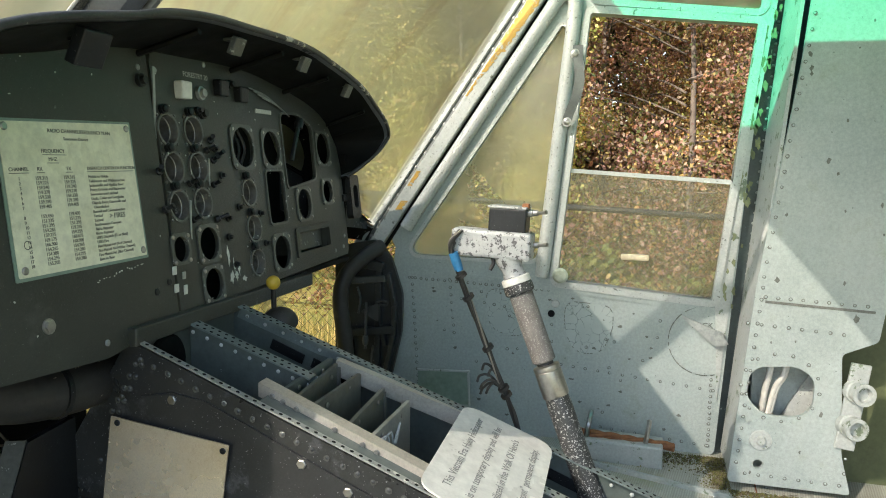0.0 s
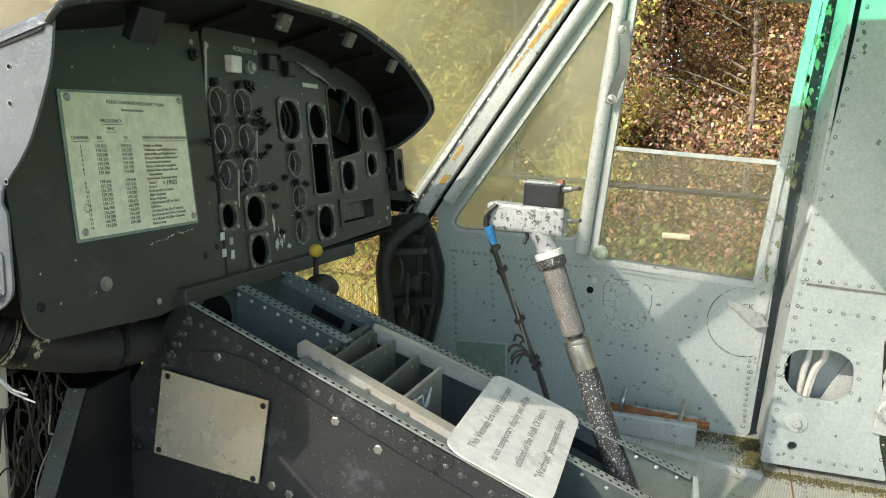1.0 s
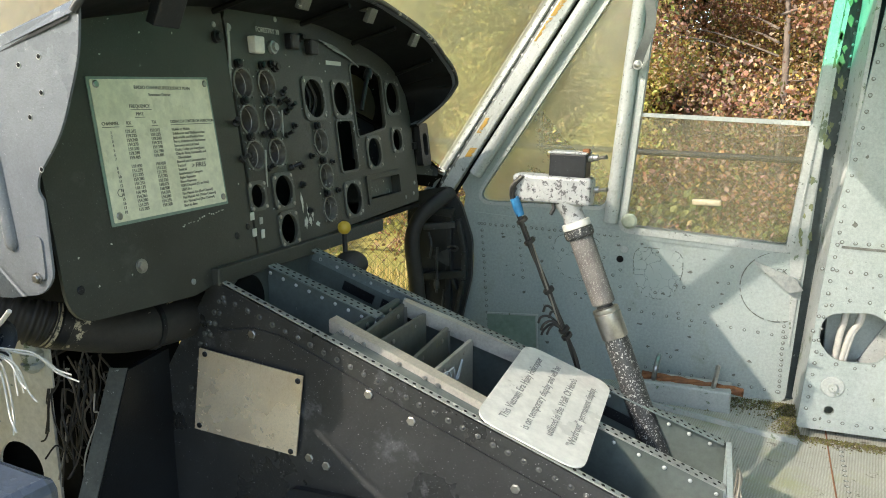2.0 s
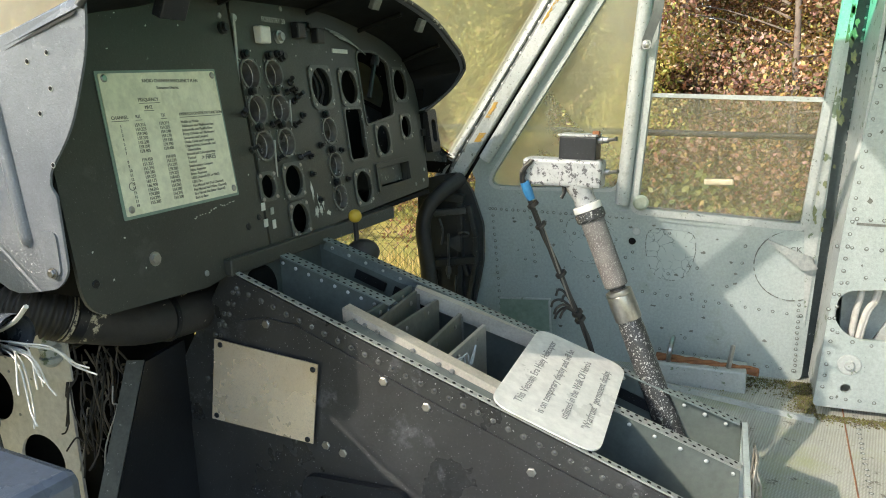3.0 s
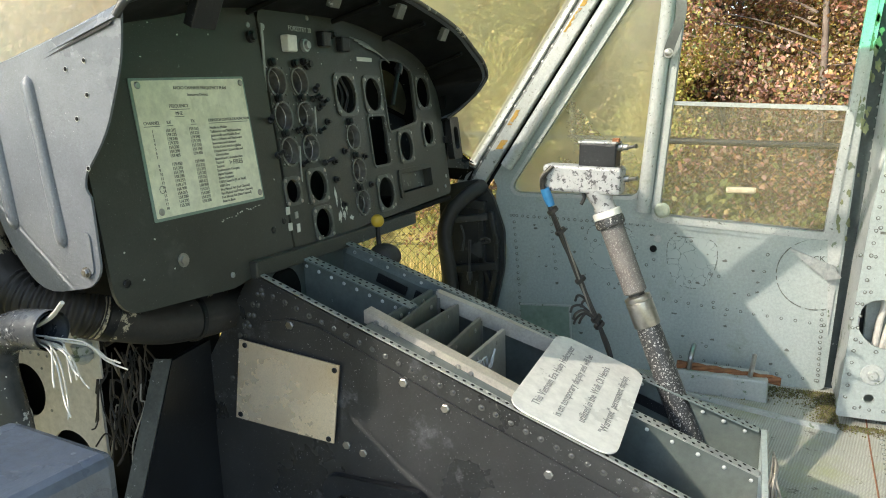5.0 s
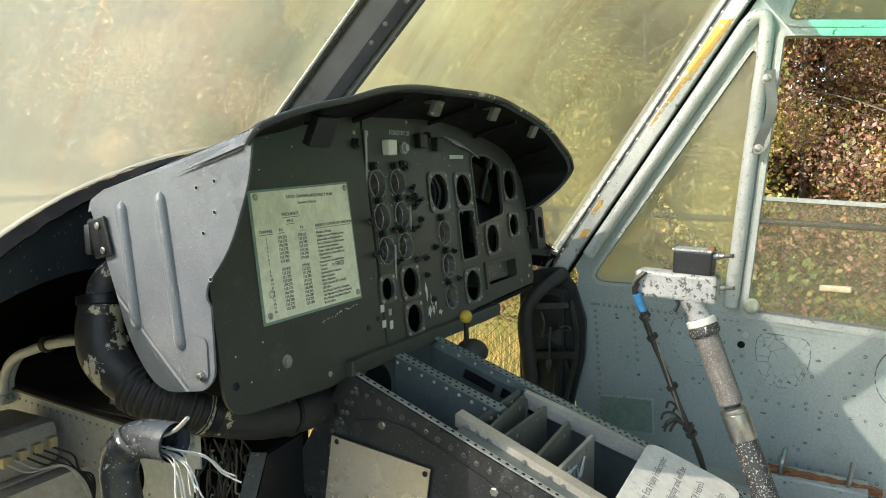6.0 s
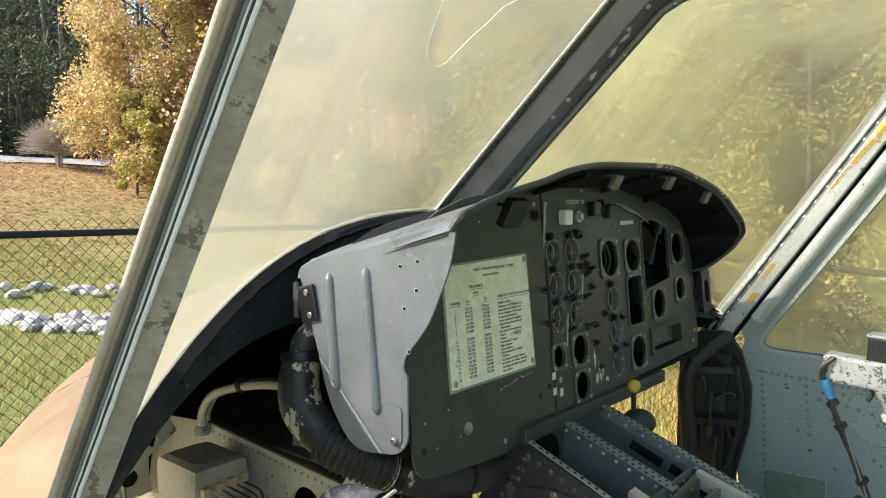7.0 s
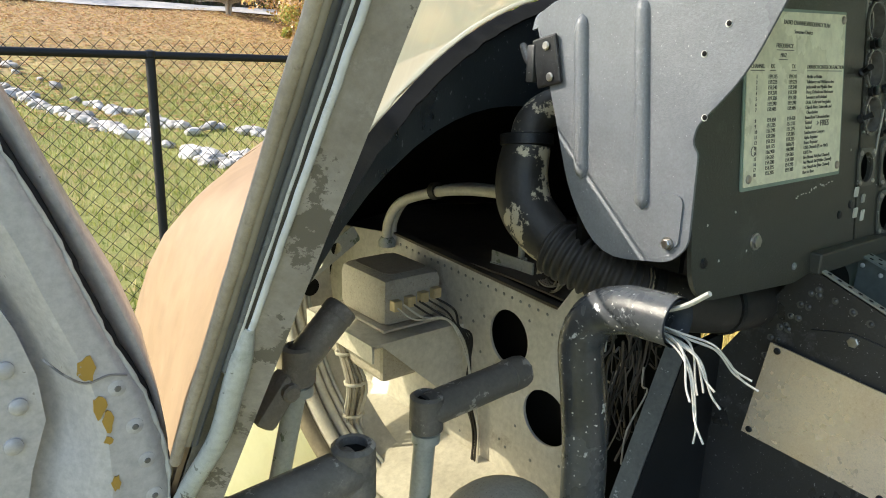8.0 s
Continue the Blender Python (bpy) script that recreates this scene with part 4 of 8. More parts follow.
for v in (0.04, 0.40, 0.455, 0.66, 0.72, 0.86, 0.92):
    screw("screw", glass_xyz(CX, v) + Vector((-0.003, 0, 0)) + INW * 0.062, (-0.45, -0.5, -0.7), 0.0062, post)
for v in (0.53, 0.60, 0.64):
    bm = bmesh.new()
    c = glass_xyz(CX, v)
    plate(bm, [(0.010 * math.cos(t) * random.uniform(0.5, 1.3), 0.016 * math.sin(t) * random.uniform(0.5, 1.2)) for t in np.linspace(0, math.tau, 12)[:-1]], [], lambda p, q, w: c + Vector((0.002 + p * 0.5, 0, 0)) + INW * (0.0665 + 0.25 * p + w) + Vector((0, -0.732, 0.682)) * q, 0.0008)
    part("bare_patch", bm, M_RIVET, post)

# sill band below the glass
bm = bmesh.new()
sheet(bm, lambda u, v: sill_xyz(0.12 + 2.14 * u, -0.012 - v * (0.03 + 0.105 * min(1.0, (u / 0.26) ** 1.6, (1 - u) / 0.1))) + Vector((0, 0.0, 0)), 40, 3, 0.006)
tagged(part("sill_band", bm, M_SILL, smooth=60), "curved blue-black band under the windshield", "window sill", kind="structure")
bm = bmesh.new()
sheet(bm, lambda u, v: sill_xyz(0.12 + 2.14 * u, -0.003 - 0.014 * v - 0.003 * noise.noise(Vector((u * 70, v, 3)))) + Vector((0, -0.026 * v + 0.012, 0)), 160, 2, 0.004)
tagged(part("sill_flange", bm, M_DARK, smooth=60), "dark ragged flange holding the windshield edge", "window sill", kind="structure")
bm = bmesh.new()
tube(bm, [sill_xyz(0.12 + 2.14 * u / 30, 0.004) + Vector((0, 0.004, 0)) for u in range(31)], 0.0022, 6, 1)
tagged(part("sill_sealant", bm, M_CREAM, smooth=60), "thin pale line of sealant along the glass", "trim", kind="structure")

# nose skin: tan upper part and yellowed chin panes
def nose_xyz(th, v, inn=0.0):
    """The nose surface, its left rear edge drawn in to the foot of the pillar."""
    if th > -66:
        return bulge_xyz(th, v, inn)
    f = min(1.0, (-66 - th) / 24)
    z = 0.70 - 1.12 * v
    return bulge_xyz(-66, v, inn).lerp(Vector((0.045 + 0.058 * z + inn, 1.21 - 0.594 * z, z)), f)


def bulge_xyz(th, v, inn=0.0):
    """th from -90 at the left to 90 at the right; v from the sill (0) over the brow (0.6) to the keel (1)."""
    s, c = math.sin(radians(th)), max(0.0, math.cos(radians(th)))
    a = sill_xyz(CX + 1.09 * s, -0.02)
    m = Vector((CX + (1.07 - inn) * math.copysign(abs(s) ** 0.82, s), 0.84 + (1.32 - inn) * c ** 0.75, 0.16))
    b = Vector((CX + (0.80 - inn) * math.copysign(abs(s) ** 0.82, s), 0.75 + (1.05 - inn) * c ** 0.75, -0.42))
    ctrl = Vector(((a.x + m.x) / 2 + (m.x - CX) * 0.06, max(a.y, m.y * 0.93), 0.62 + 0.13 * c))
    if v < 0.6:
        t = v / 0.6
        return a * (1 - t) ** 2 + ctrl * 2 * t * (1 - t) + m * t * t
    t = (v - 0.6) / 0.4
    ctrl = Vector((m.x, m.y, -0.2))
    return m * (1 - t) ** 2 + ctrl * 2 * t * (1 - t) + b * t * t


def chin_v(th):
    return (0.58 if -30 < th < 0 else 0.42) - 0.19 * max(0.0, min(1.0, (abs(th) - 50) / 22))


bm = bmesh.new()
sheet(bm, lambda u, v: nose_xyz(-54 + 144 * u, v * chin_v(-54 + 144 * u)), 48, 14, 0.004)
sheet(bm, lambda u, v: nose_xyz(-90 + 36 * u, v * 0.97), 14, 18, 0.004)
nose = tagged(part("nose_skin", bm, M_TAN, smooth=60), "tan-painted sheet metal nose of the helicopter", "fuselage", kind="structure")
for t0, t1 in ((-54, -20), (20, 89.5)):
    bm = bmesh.new()
    sheet(bm, lambda u, v: nose_xyz(t0 + (t1 - t0) * u, chin_v(t0 + (t1 - t0) * u) * (1 - v) + 0.98 * v), 28, 14)
    tagged(part("chin_window", bm, M_CHIN if t0 < 0 else M_CHINR, smooth=60), "yellowed dusty chin window pane", "window", "chin windows", kind="structure")
for t0, t1 in ((-20, 20),):
    bm = bmesh.new()
    sheet(bm, lambda u, v: nose_xyz(t0 + (t1 - t0) * u, 0.40 + 0.60 * v) - Vector((0, 0.003, 0)), 8, 12, 0.004)
    tagged(part("nose_keel", bm, M_TAN, smooth=60), "tan sheet metal beside the chin windows", "fuselage", kind="structure")

# roof, rear wall and side walls close the cabin behind the camera
bm = bmesh.new()
plate(bm, [(0.16, 0.335), (CX, 0.405), (2.22, 0.335), (2.25, -1.8), (0.13, -1.8)], [rrect(1.655, -0.62, 2.13, 0.318, 0.05)], lambda u, v, w: Vector((u, v, 1.50 - 0.035 * ((u - CX) / 1.0) ** 2 + w)), 0.04)
tagged(part("roof", bm, M_GREY), "grey painted cockpit roof with an overhead window", "roof", kind="structure")
bm = bmesh.new()
sheet(bm, lambda u, v: Vector((1.63 + 0.52 * u, -0.64 + 0.97 * v, 1.508 - 0.022 * u * u)), 6, 6)
tagged(part("overhead_window", bm, M_GREENROOF), "green-tinted overhead window pane", "window", kind="structure")
# unseen wall, grey so that it bounces more light forward
bm = bmesh.new()
box(bm, (CX, -1.85, 0.68), (2.3, 0.06, 1.7))
tagged(part("wall_rear", bm, M_GREY), "unseen grey rear cabin wall, added to bounce light forward", "wall", kind="structure")
# unseen wall added on the left, cut back to let more light in
bm = bmesh.new()
plate(bm, [(-0.36, 1.46), (-0.36, 1.37), (-0.9, 1.34), (-1.4, 1.30), (-1.42, -0.12), (-1.85, -0.12), (-1.85, 1.46)], [], lambda u, v, w: Vector((0.09 + w, u, v)), 0.05)
tagged(part("wall_left", bm, M_OLIVE), "unseen olive side wall, added to close the cabin on the left", "wall", kind="structure")

# left windshield pillar: mottled inner strip, bright strip, grey channel and outer seal
def pillar_line(z, off=0.0):
    return Vector((0.07 + 0.058 * z - 0.83 * off, 1.183 - 0.594 * z + 0.55 * off, z))


lp = empty_at("windshield_pillar", *pillar_line(0.5), "worn windshield pillar with mottled grey paint and brown seal", "pillar", kind="structure")
Z0, Z1 = 0.02, 1.46


def pillar_strip(name, offs, back, mat, thick, z0=Z0):
    """A strip between two offsets across the pillar, sunk back by some depth."""
    bm = bmesh.new()
    bk = Vector((0.55, 0.83, 0)) * back
    sheet(bm, lambda u, v: pillar_line(z0 + (Z1 - z0) * v, offs[0] + (offs[1] - offs[0]) * u) + bk, 2, 24, thick)
    return part(name, bm, mat, lp, smooth=40)


# rearmost strip is added to stop sun leaking between pillar and glass
pillar_strip("light_stop_strip", (0.0, 0.040), 0.022, M_POST, 0.006)
pillar_strip("inner_strip", (-0.002, 0.0195), 0.0, M_PILLAR, 0.02)
pillar_strip("channel", (0.0195, 0.034), 0.006, M_PILLARDARK, 0.012)
for nm, off, r, mt, z0 in (("bright_strip", 0.0215, 0.0024, M_BRIGHT, 0.62), ("dark_bead", 0.0245, 0.0016, M_RUBBER, 0.62), ("second_strip", 0.0268, 0.0016, M_BRIGHT, 0.62), ("teal_bead", 0.0292, 0.0022, M_HOOD, 0.62), ("inner_seal", 0.0335, 0.003, M_POST, 0.55), ("middle_seal", 0.0375, 0.0032, M_SEAL, 0.55), ("outer_seal", 0.0425, 0.0042, M_SEALPALE, 0.53)):
    bm = bmesh.new()
    tube(bm, [pillar_line(z0 + (Z1 - z0) * i / 60, off + random.uniform(-0.0003, 0.0003)) for i in range(61)], r, 8, 1)
    part(nm, bm, mt, lp, smooth=60)
bm = bmesh.new()
tube(bm, [pillar_line(0.655, 0.0225), pillar_line(0.635, 0.0215), pillar_line(0.604, 0.020), pillar_line(0.554, 0.018), pillar_line(0.50, 0.026), pillar_line(0.40, 0.036)], lambda s: 0.003 + 0.0045 * min(1, 4 * s), 10, 6)
part("white_foot", bm, M_FRAME, lp, smooth=60)

# ---- right-hand side: pillar, door, rear post ----
DX = 2.30


def on_door(u, v, w):
    return Vector((DX + w, u, v))


# windshield pillar of the right side: dark seal strip, riveted strip with yellow primer, pale door frame
rp = empty_at("windshield_pillar", DX, 0.95, 0.55, "light grey riveted windshield pillar with yellow primer showing", "pillar", kind="structure")


def strip(name, a0, a1, b0, b1, mat, w0, thick, parent):
    """A band between the line a0-a1 and the line b0-b1 on the side wall."""
    bm = bmesh.new()
    plate(bm, [a0, a1, b1, b0], [], lambda u, v, w: Vector((DX + w0 + w, u, v)), thick)
    bmesh.ops.bevel(bm, geom=bm.edges[:], offset=0.003, segments=2, affect="EDGES")
    return part(name, bm, mat, parent)


M_WORNSTRIP = surf("worn_riveted_strip", (0.30, 0.32, 0.31), (0.42, 0.44, 0.42), 0.4, grain=140, patch=9, dirt=((0.18, 0.19, 0.16), 0.05, 16), chips=((0.46, 0.34, 0.08), -0.035, 14), speck=((0.12, 0.13, 0.12), 0.68, 120), bump=0.4)


def slant(z, off=0.0):
    """A point of the pillar's slanted glass edge, moved back by some width."""
    return (1.005 - 0.663 * (z - 0.5) - off, z)


# shadow_gap is a solid near-black strip with the gap's shade as its colour
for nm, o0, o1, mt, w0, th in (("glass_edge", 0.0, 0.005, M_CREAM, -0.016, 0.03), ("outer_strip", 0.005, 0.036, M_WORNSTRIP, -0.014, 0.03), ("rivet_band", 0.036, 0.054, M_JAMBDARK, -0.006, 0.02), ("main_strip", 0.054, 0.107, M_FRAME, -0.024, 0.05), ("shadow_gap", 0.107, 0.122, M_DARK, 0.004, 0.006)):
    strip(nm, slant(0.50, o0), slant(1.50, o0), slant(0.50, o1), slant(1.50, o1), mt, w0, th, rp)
pts = [Vector((DX - 0.006, *slant(0.52 + 0.047 * i, 0.045))) for i in range(21)]
rivets("rivets", pts, (-1, 0, 0), M_RIVET, rp, 0.0065, 0.004, M_DARKMARK)
rivets("small_rivets", [Vector((DX - 0.0145, *slant(0.52 + 0.031 * i, 0.016))) for i in range(31)], (-1, 0, 0), M_DARKMARK, rp, 0.0028, 0.002)
for z0, z1, o0, o1 in ((1.105, 1.165, 0.058, 0.084), (1.166, 1.235, 0.056, 0.096), (1.236, 1.34, 0.056, 0.104), (1.03, 1.10, 0.057, 0.074), (0.74, 0.79, 0.060, 0.080), (0.66, 0.69, 0.072, 0.10)):
    bm = bmesh.new()
    n = 14
    lft = [slant(z0 + (z1 - z0) * i / n, o0 + random.uniform(0, 0.003)) for i in range(n + 1)]
    rgt = [slant(z0 + (z1 - z0) * i / n, o1 - random.uniform(0, 0.010)) for i in range(n, -1, -1)]
    plate(bm, lft + rgt, [], lambda u, v, w: Vector((DX - 0.0252 + w, u, v)), 0.002)
    part("primer_patch", bm, M_YELLOW, rp)

# the door
door = empty_at("door_1", DX, 0.3, -0.08, "grey cockpit door with a triangular pane and a sliding window", "door", kind="structure")
outline = rounded([(0.83, 0.53), (0.845, 0.555), (0.803, 0.62), (0.222, 1.495), (-0.335, 1.46), (-0.285, 1.15), (-0.225, -0.08), (0.80, -0.08), (0.845, 0.10), (0.80, 0.25), (0.80, 0.36), (0.84, 0.46)], [0.01, 0.01, 0.02, 0.04, 0.02, 0, 0.02, 0.02, 0.05, 0.05, 0.05, 0.05])
tri = rounded([(0.792, 0.508), (0.352, 0.508), (0.283, 1.235), (0.296, 1.247)], [0.06, 0.03, 0.015, 0.02], 6)
win = rounded([(0.285, 0.448), (0.212, 1.28), (-0.270, 1.235), (-0.192, 0.415)], [0.012, 0.012, 0.012, 0.012])
top = rounded([(0.205, 1.325), (0.17, 1.43), (-0.27, 1.40), (-0.275, 1.275)], 0.02)
bm = bmesh.new()
plate(bm, outline, [tri, win, top], on_door, 0.045)
part("door_skin", bm, M_GREY, door)


def ring(name, loop, width, w0, thick, mat, parent):
    """A raised frame round an opening."""
    c = Vector((sum(p[0] for p in loop) / len(loop), sum(p[1] for p in loop) / len(loop)))
    outer = []
    n = len(loop)
    for i in range(n):
        a, p, b = Vector(loop[i - 1]), Vector(loop[i]), Vector(loop[(i + 1) % n])
        t = (b - a).normalized()
        nn = Vector((t.y, -t.x))
        if nn.dot(p - c) < 0:
            nn = -nn
        outer.append(tuple(p + nn * width))
    bm = bmesh.new()
    plate(bm, outer, [loop], lambda u, v, w: Vector((DX + w0 + w, u, v)), thick)
    return part(name, bm, mat, parent)


ring("triangular_frame", tri, 0.012, -0.004, 0.02, M_FRAME, door)
ring("window_frame", win, 0.022, -0.008, 0.02, M_FRAME, door)
ring("top_frame", top, 0.02, -0.008, 0.02, M_FRAME, door)
# broad pale frame member along the slanted front edge and round the post
bm = bmesh.new()
tube(bm, [(DX - 0.012, *slant(z, 0.147)) for z in (0.60, 0.80, 1.0, 1.15, 1.27)] + [(DX - 0.012, *p) for p in ((0.310, 1.325), (0.283, 1.342), (0.262, 1.325), (0.262, 1.25), (0.292, 0.92), (0.332, 0.46))], 0.022, 12, 8)
part("frame_tube", bm, M_FRAME, door, smooth=60)
for nm, loop, mt, w in (("triangular_pane", tri, M_TRIPANE, 0.02), ("top_pane", top, M_TRIPANE, 0.02)):
    bm = bmesh.new()
    plate(bm, loop, [], lambda u, v, w_: Vector((DX + 0.02 + w_, u, v)), 0.002)
    part(nm, bm, mt, door)
# sliding pane, lowered, with a bright top rail and a small handle
slide = [(0.285, 0.448), (0.255, 0.80), (-0.225, 0.775), (-0.192, 0.415)]
bm = bmesh.new()
plate(bm, slide, [], lambda u, v, w_: Vector((DX + 0.012 + w_, u, v)), 0.003)
pane = part("sliding_pane", bm, M_DOORPANE, door, "dusty lowered sliding window pane")
bm = bmesh.new()
plate(bm, [(0.256, 0.795), (0.255, 0.807), (-0.226, 0.783), (-0.225, 0.769)], [], lambda u, v, w_: Vector((DX + 0.004 + w_, u, v)), 0.014)
part("top_rail", bm, M_FRAME, pane)
bm = bmesh.new()
box(bm, (DX + 0.002, 0.045, 0.535), (0.022, 0.085, 0.018), bevel=0.005)
part("pull_handle", bm, M_HANDLE, pane)
bm = bmesh.new()
plate(bm, [(-0.222, 0.775), (-0.245, 0.775), (-0.208, 0.405), (-0.188, 0.41)], [], lambda u, v, w_: Vector((DX - 0.012 + w_, u, v)), 0.02)
part("pane_channel", bm, M_FRAME, door)
# locking bar bolted to the window post
bm = bmesh.new()
bar = [Vector((DX - 0.035 - 0.012 * math.sin(math.pi * i / 10), 0.243 + 0.028 * (10 - i) / 10 - 0.022 * math.sin(math.pi * i / 10) ** 2, 0.94 + 0.24 * i / 10)) for i in range(11)]
sheet(bm, lambda u, v: bar[round(v * 10)] + Vector((0, 0.015 - 0.03 * u, 0)), 2, 10, 0.004)
part("locking_bar", bm, M_JAMBDARK, door, "grey metal bar", smooth=40)
for z, y in ((0.950, 0.268), (1.155, 0.252)):
    screw("bolt", (DX - 0.041, y, z), (-1, 0, 0), 0.011, door, M_STEEL, True)
# glass-like knob
bm = bmesh.new()
lathe(bm, (DX, 0.272, 0.468), (DX - 0.03, 0.272, 0.468), [(0, 0.012), (0.3, 0.012), (0.35, 0.024), (0.8, 0.025), (1, 0.018)], 18)
part("knob", bm, M_CLEARKNOB, door, "clouded clear plastic knob", smooth=30)
# door latch
bm = bmesh.new()
lathe(bm, (DX, -0.215, 0.30), (DX - 0.022, -0.215, 0.30), [(0, 0.02), (0.7, 0.02), (1, 0.016)], 18)
plate(bm, rounded([(-0.245, 0.285), (-0.205, 0.275), (-0.105, 0.358), (-0.10, 0.368), (-0.215, 0.322)], 0.006), [], lambda u, v, w: Vector((DX - 0.026 + w, u, v)), 0.006)
part("latch_handle", bm, M_RIVET, door, smooth=30)
bm = bmesh.new()
cir = circle(-0.178, 0.285, 0.108, 40)
plate(bm, [p if p[0] > -0.226 else (-0.226, p[1]) for p in cir], [], lambda u, v, w: Vector((DX - 0.0025 + w, u, v)), 0.003)
part("latch_cover", bm, M_GREY, door)
bm = bmesh.new()
arc = [p for p in circle(-0.178, 0.285, 0.109, 60) if p[0] > -0.215]
for a, b in zip(arc, arc[1:]):
    if (Vector(a) - Vector(b)).length < 0.03 and random.random() < 0.8:
        tube(bm, [(DX - 0.003, *a), (DX - 0.003, *b)], random.uniform(0.0009, 0.0018), 4, 1)
part("score_line", bm, M_DARKMARK, door)
mt = Matrix.Translation((DX - 0.003, -0.135, 0.325)) @ Euler((radians(90), radians(-2), radians(-90))).to_matrix().to_4x4()
lettering("lock_word", "LOCK", 0.024, mt, M_INK, door)
# belt moulding and seams
bm = bmesh.new()
plate(bm, [(0.80, 0.47), (0.80, 0.452), (-0.20, 0.375), (-0.20, 0.395)], [], lambda u, v, w: Vector((DX - 0.004 + w, u, v)), 0.005)
part("belt_strip", bm, M_GREY, door)
pts = []
pts += line((DX - 0.001, 0.78, 0.43), (DX - 0.001, 0.31, 0.415), 24) + line((DX - 0.001, 0.27, 0.42), (DX - 0.001, -0.19, 0.385), 26)
pts += line((DX - 0.001, 0.77, 0.43), (DX - 0.001, 0.74, 0.0), 20) + line((DX - 0.001, 0.64, 0.43), (DX - 0.001, 0.62, 0.25), 8)
pts += line((DX - 0.001, 0.30, 0.175), (DX - 0.001, -0.21, 0.13), 14) + line((DX - 0.001, -0.20, 0.36), (DX - 0.001, -0.205, -0.05), 24)
pts += line((DX - 0.001, 0.52, 0.36), (DX - 0.001, 0.35, 0.34), 6) + line((DX - 0.001, 0.20, -0.02), (DX - 0.001, -0.2, -0.05), 12)
pts += [Vector((DX - 0.001, random.uniform(-0.2, 0.7), random.uniform(0.0, 0.4))) for _ in range(26)]
rivets("rivets", pts, (-1, 0, 0), M_GREY, door, 0.0040, 0.0024, M_DARKMARK)
# crackled paint, chips of old paint and the scored outline of the latch cover
for loop in (rounded([(0.255, 0.385), (0.105, 0.375), (0.10, 0.30), (0.135, 0.215), (0.22, 0.215), (0.255, 0.29)], 0.05, 6), rounded([(0.52, 0.41), (0.36, 0.405), (0.35, 0.30), (0.40, 0.25), (0.50, 0.27)], 0.05, 6)):
    bm = bmesh.new()
    plate(bm, loop, [], lambda u, v, w: Vector((DX - 0.0012 + w, u, v)), 0.0022)
    part("crackled_patch", bm, M_CRACKLE, door)
    bm = bmesh.new()
    for i in range(0, len(loop), 1):
        a, b = Vector(loop[i]), Vector(loop[(i + 1) % len(loop)])
        if random.random() < 0.7:
            tube(bm, [Vector((DX - 0.0012, *a)), Vector((DX - 0.0012, *a.lerp(b, random.uniform(0.5, 0.95))))], 0.0011, 4, 1)
    part("score_line", bm, M_DARKMARK, door)
for i in range(34):
    u, v, k = random.uniform(-0.2, 0.72), random.uniform(-0.05, 0.42), random.uniform(0.003, 0.010)
    bm = bmesh.new()
    plate(bm, [(u + k * math.cos(t) * random.uniform(0.4, 1.3), v + 0.6 * k * math.sin(t) * random.uniform(0.4, 1.3)) for t in np.linspace(0, math.tau, 10)[:-1]], [], lambda p, q, w: Vector((DX - 0.0016 + w, p, q)), 0.0024)
    part("paint_chip", bm, M_DARKMARK, door)
bm = bmesh.new()
lathe(bm, (DX - 0.001, 0.298, 0.338), (DX - 0.004, 0.298, 0.338), [(0, 0.0115), (1, 0.0095)], 18)
part("dark_plug", bm, M_DARK, door, smooth=30)
bm = bmesh.new()
lathe(bm, (DX - 0.001, 0.285, 0.372), (DX - 0.004, 0.285, 0.372), [(0, 0.013), (1, 0.011)], 18)
part("plug", bm, M_GREYCHIP, door, smooth=30)
# chipped strip along the door's rear edge
bm = bmesh.new()
plate(bm, [(-0.285, 1.44), (-0.33, 1.44), (-0.275, 0.93), (-0.222, 0.10), (-0.20, 0.40), (-0.235, 0.9)], [], lambda u, v, w: Vector((DX - 0.005 + w, u, v)), 0.006)
part("edge_strip", bm, M_GREYCHIP, door)
M_OLDPAINT = surf("flaked_olive_underpaint", (0.16, 0.19, 0.10), (0.24, 0.26, 0.13), 0.6, grain=90, patch=30, dirt=((0.42, 0.36, 0.12), 0.05, 30))
for i in range(46):
    v = random.uniform(0.35, 1.42)
    u = -0.205 - 0.085 * (v - 0.4) - random.uniform(0.0, 0.045)
    k = random.uniform(0.006, 0.022)
    bm = bmesh.new()
    plate(bm, [(u + 0.45 * k * math.cos(t) * random.uniform(0.4, 1.3), v + k * math.sin(t) * random.uniform(0.4, 1.3)) for t in np.linspace(0, math.tau, 12)[:-1]], [], lambda p, q, w: Vector((DX - 0.0062 + w, p, q)), 0.002)
    part("flaked_patch", bm, M_OLDPAINT, door)

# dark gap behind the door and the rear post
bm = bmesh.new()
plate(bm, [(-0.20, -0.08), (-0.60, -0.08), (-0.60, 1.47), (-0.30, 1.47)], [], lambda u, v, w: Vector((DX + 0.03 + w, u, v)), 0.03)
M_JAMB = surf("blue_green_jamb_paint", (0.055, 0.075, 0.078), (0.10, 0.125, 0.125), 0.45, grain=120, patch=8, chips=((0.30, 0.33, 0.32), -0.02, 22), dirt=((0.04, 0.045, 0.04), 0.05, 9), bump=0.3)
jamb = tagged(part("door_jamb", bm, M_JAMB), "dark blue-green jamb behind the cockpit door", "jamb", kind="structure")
rivets("rivets", line((DX + 0.0295, -0.262, 0.0), (DX + 0.0295, -0.335, 1.4), 46), (-1, 0, 0), M_RIVET, jamb, 0.0045, 0.003)
rear = empty_at("door_post", 2.07, -0.38, -0.08, "grey riveted door post with an oval access hole", "door post", kind="structure")
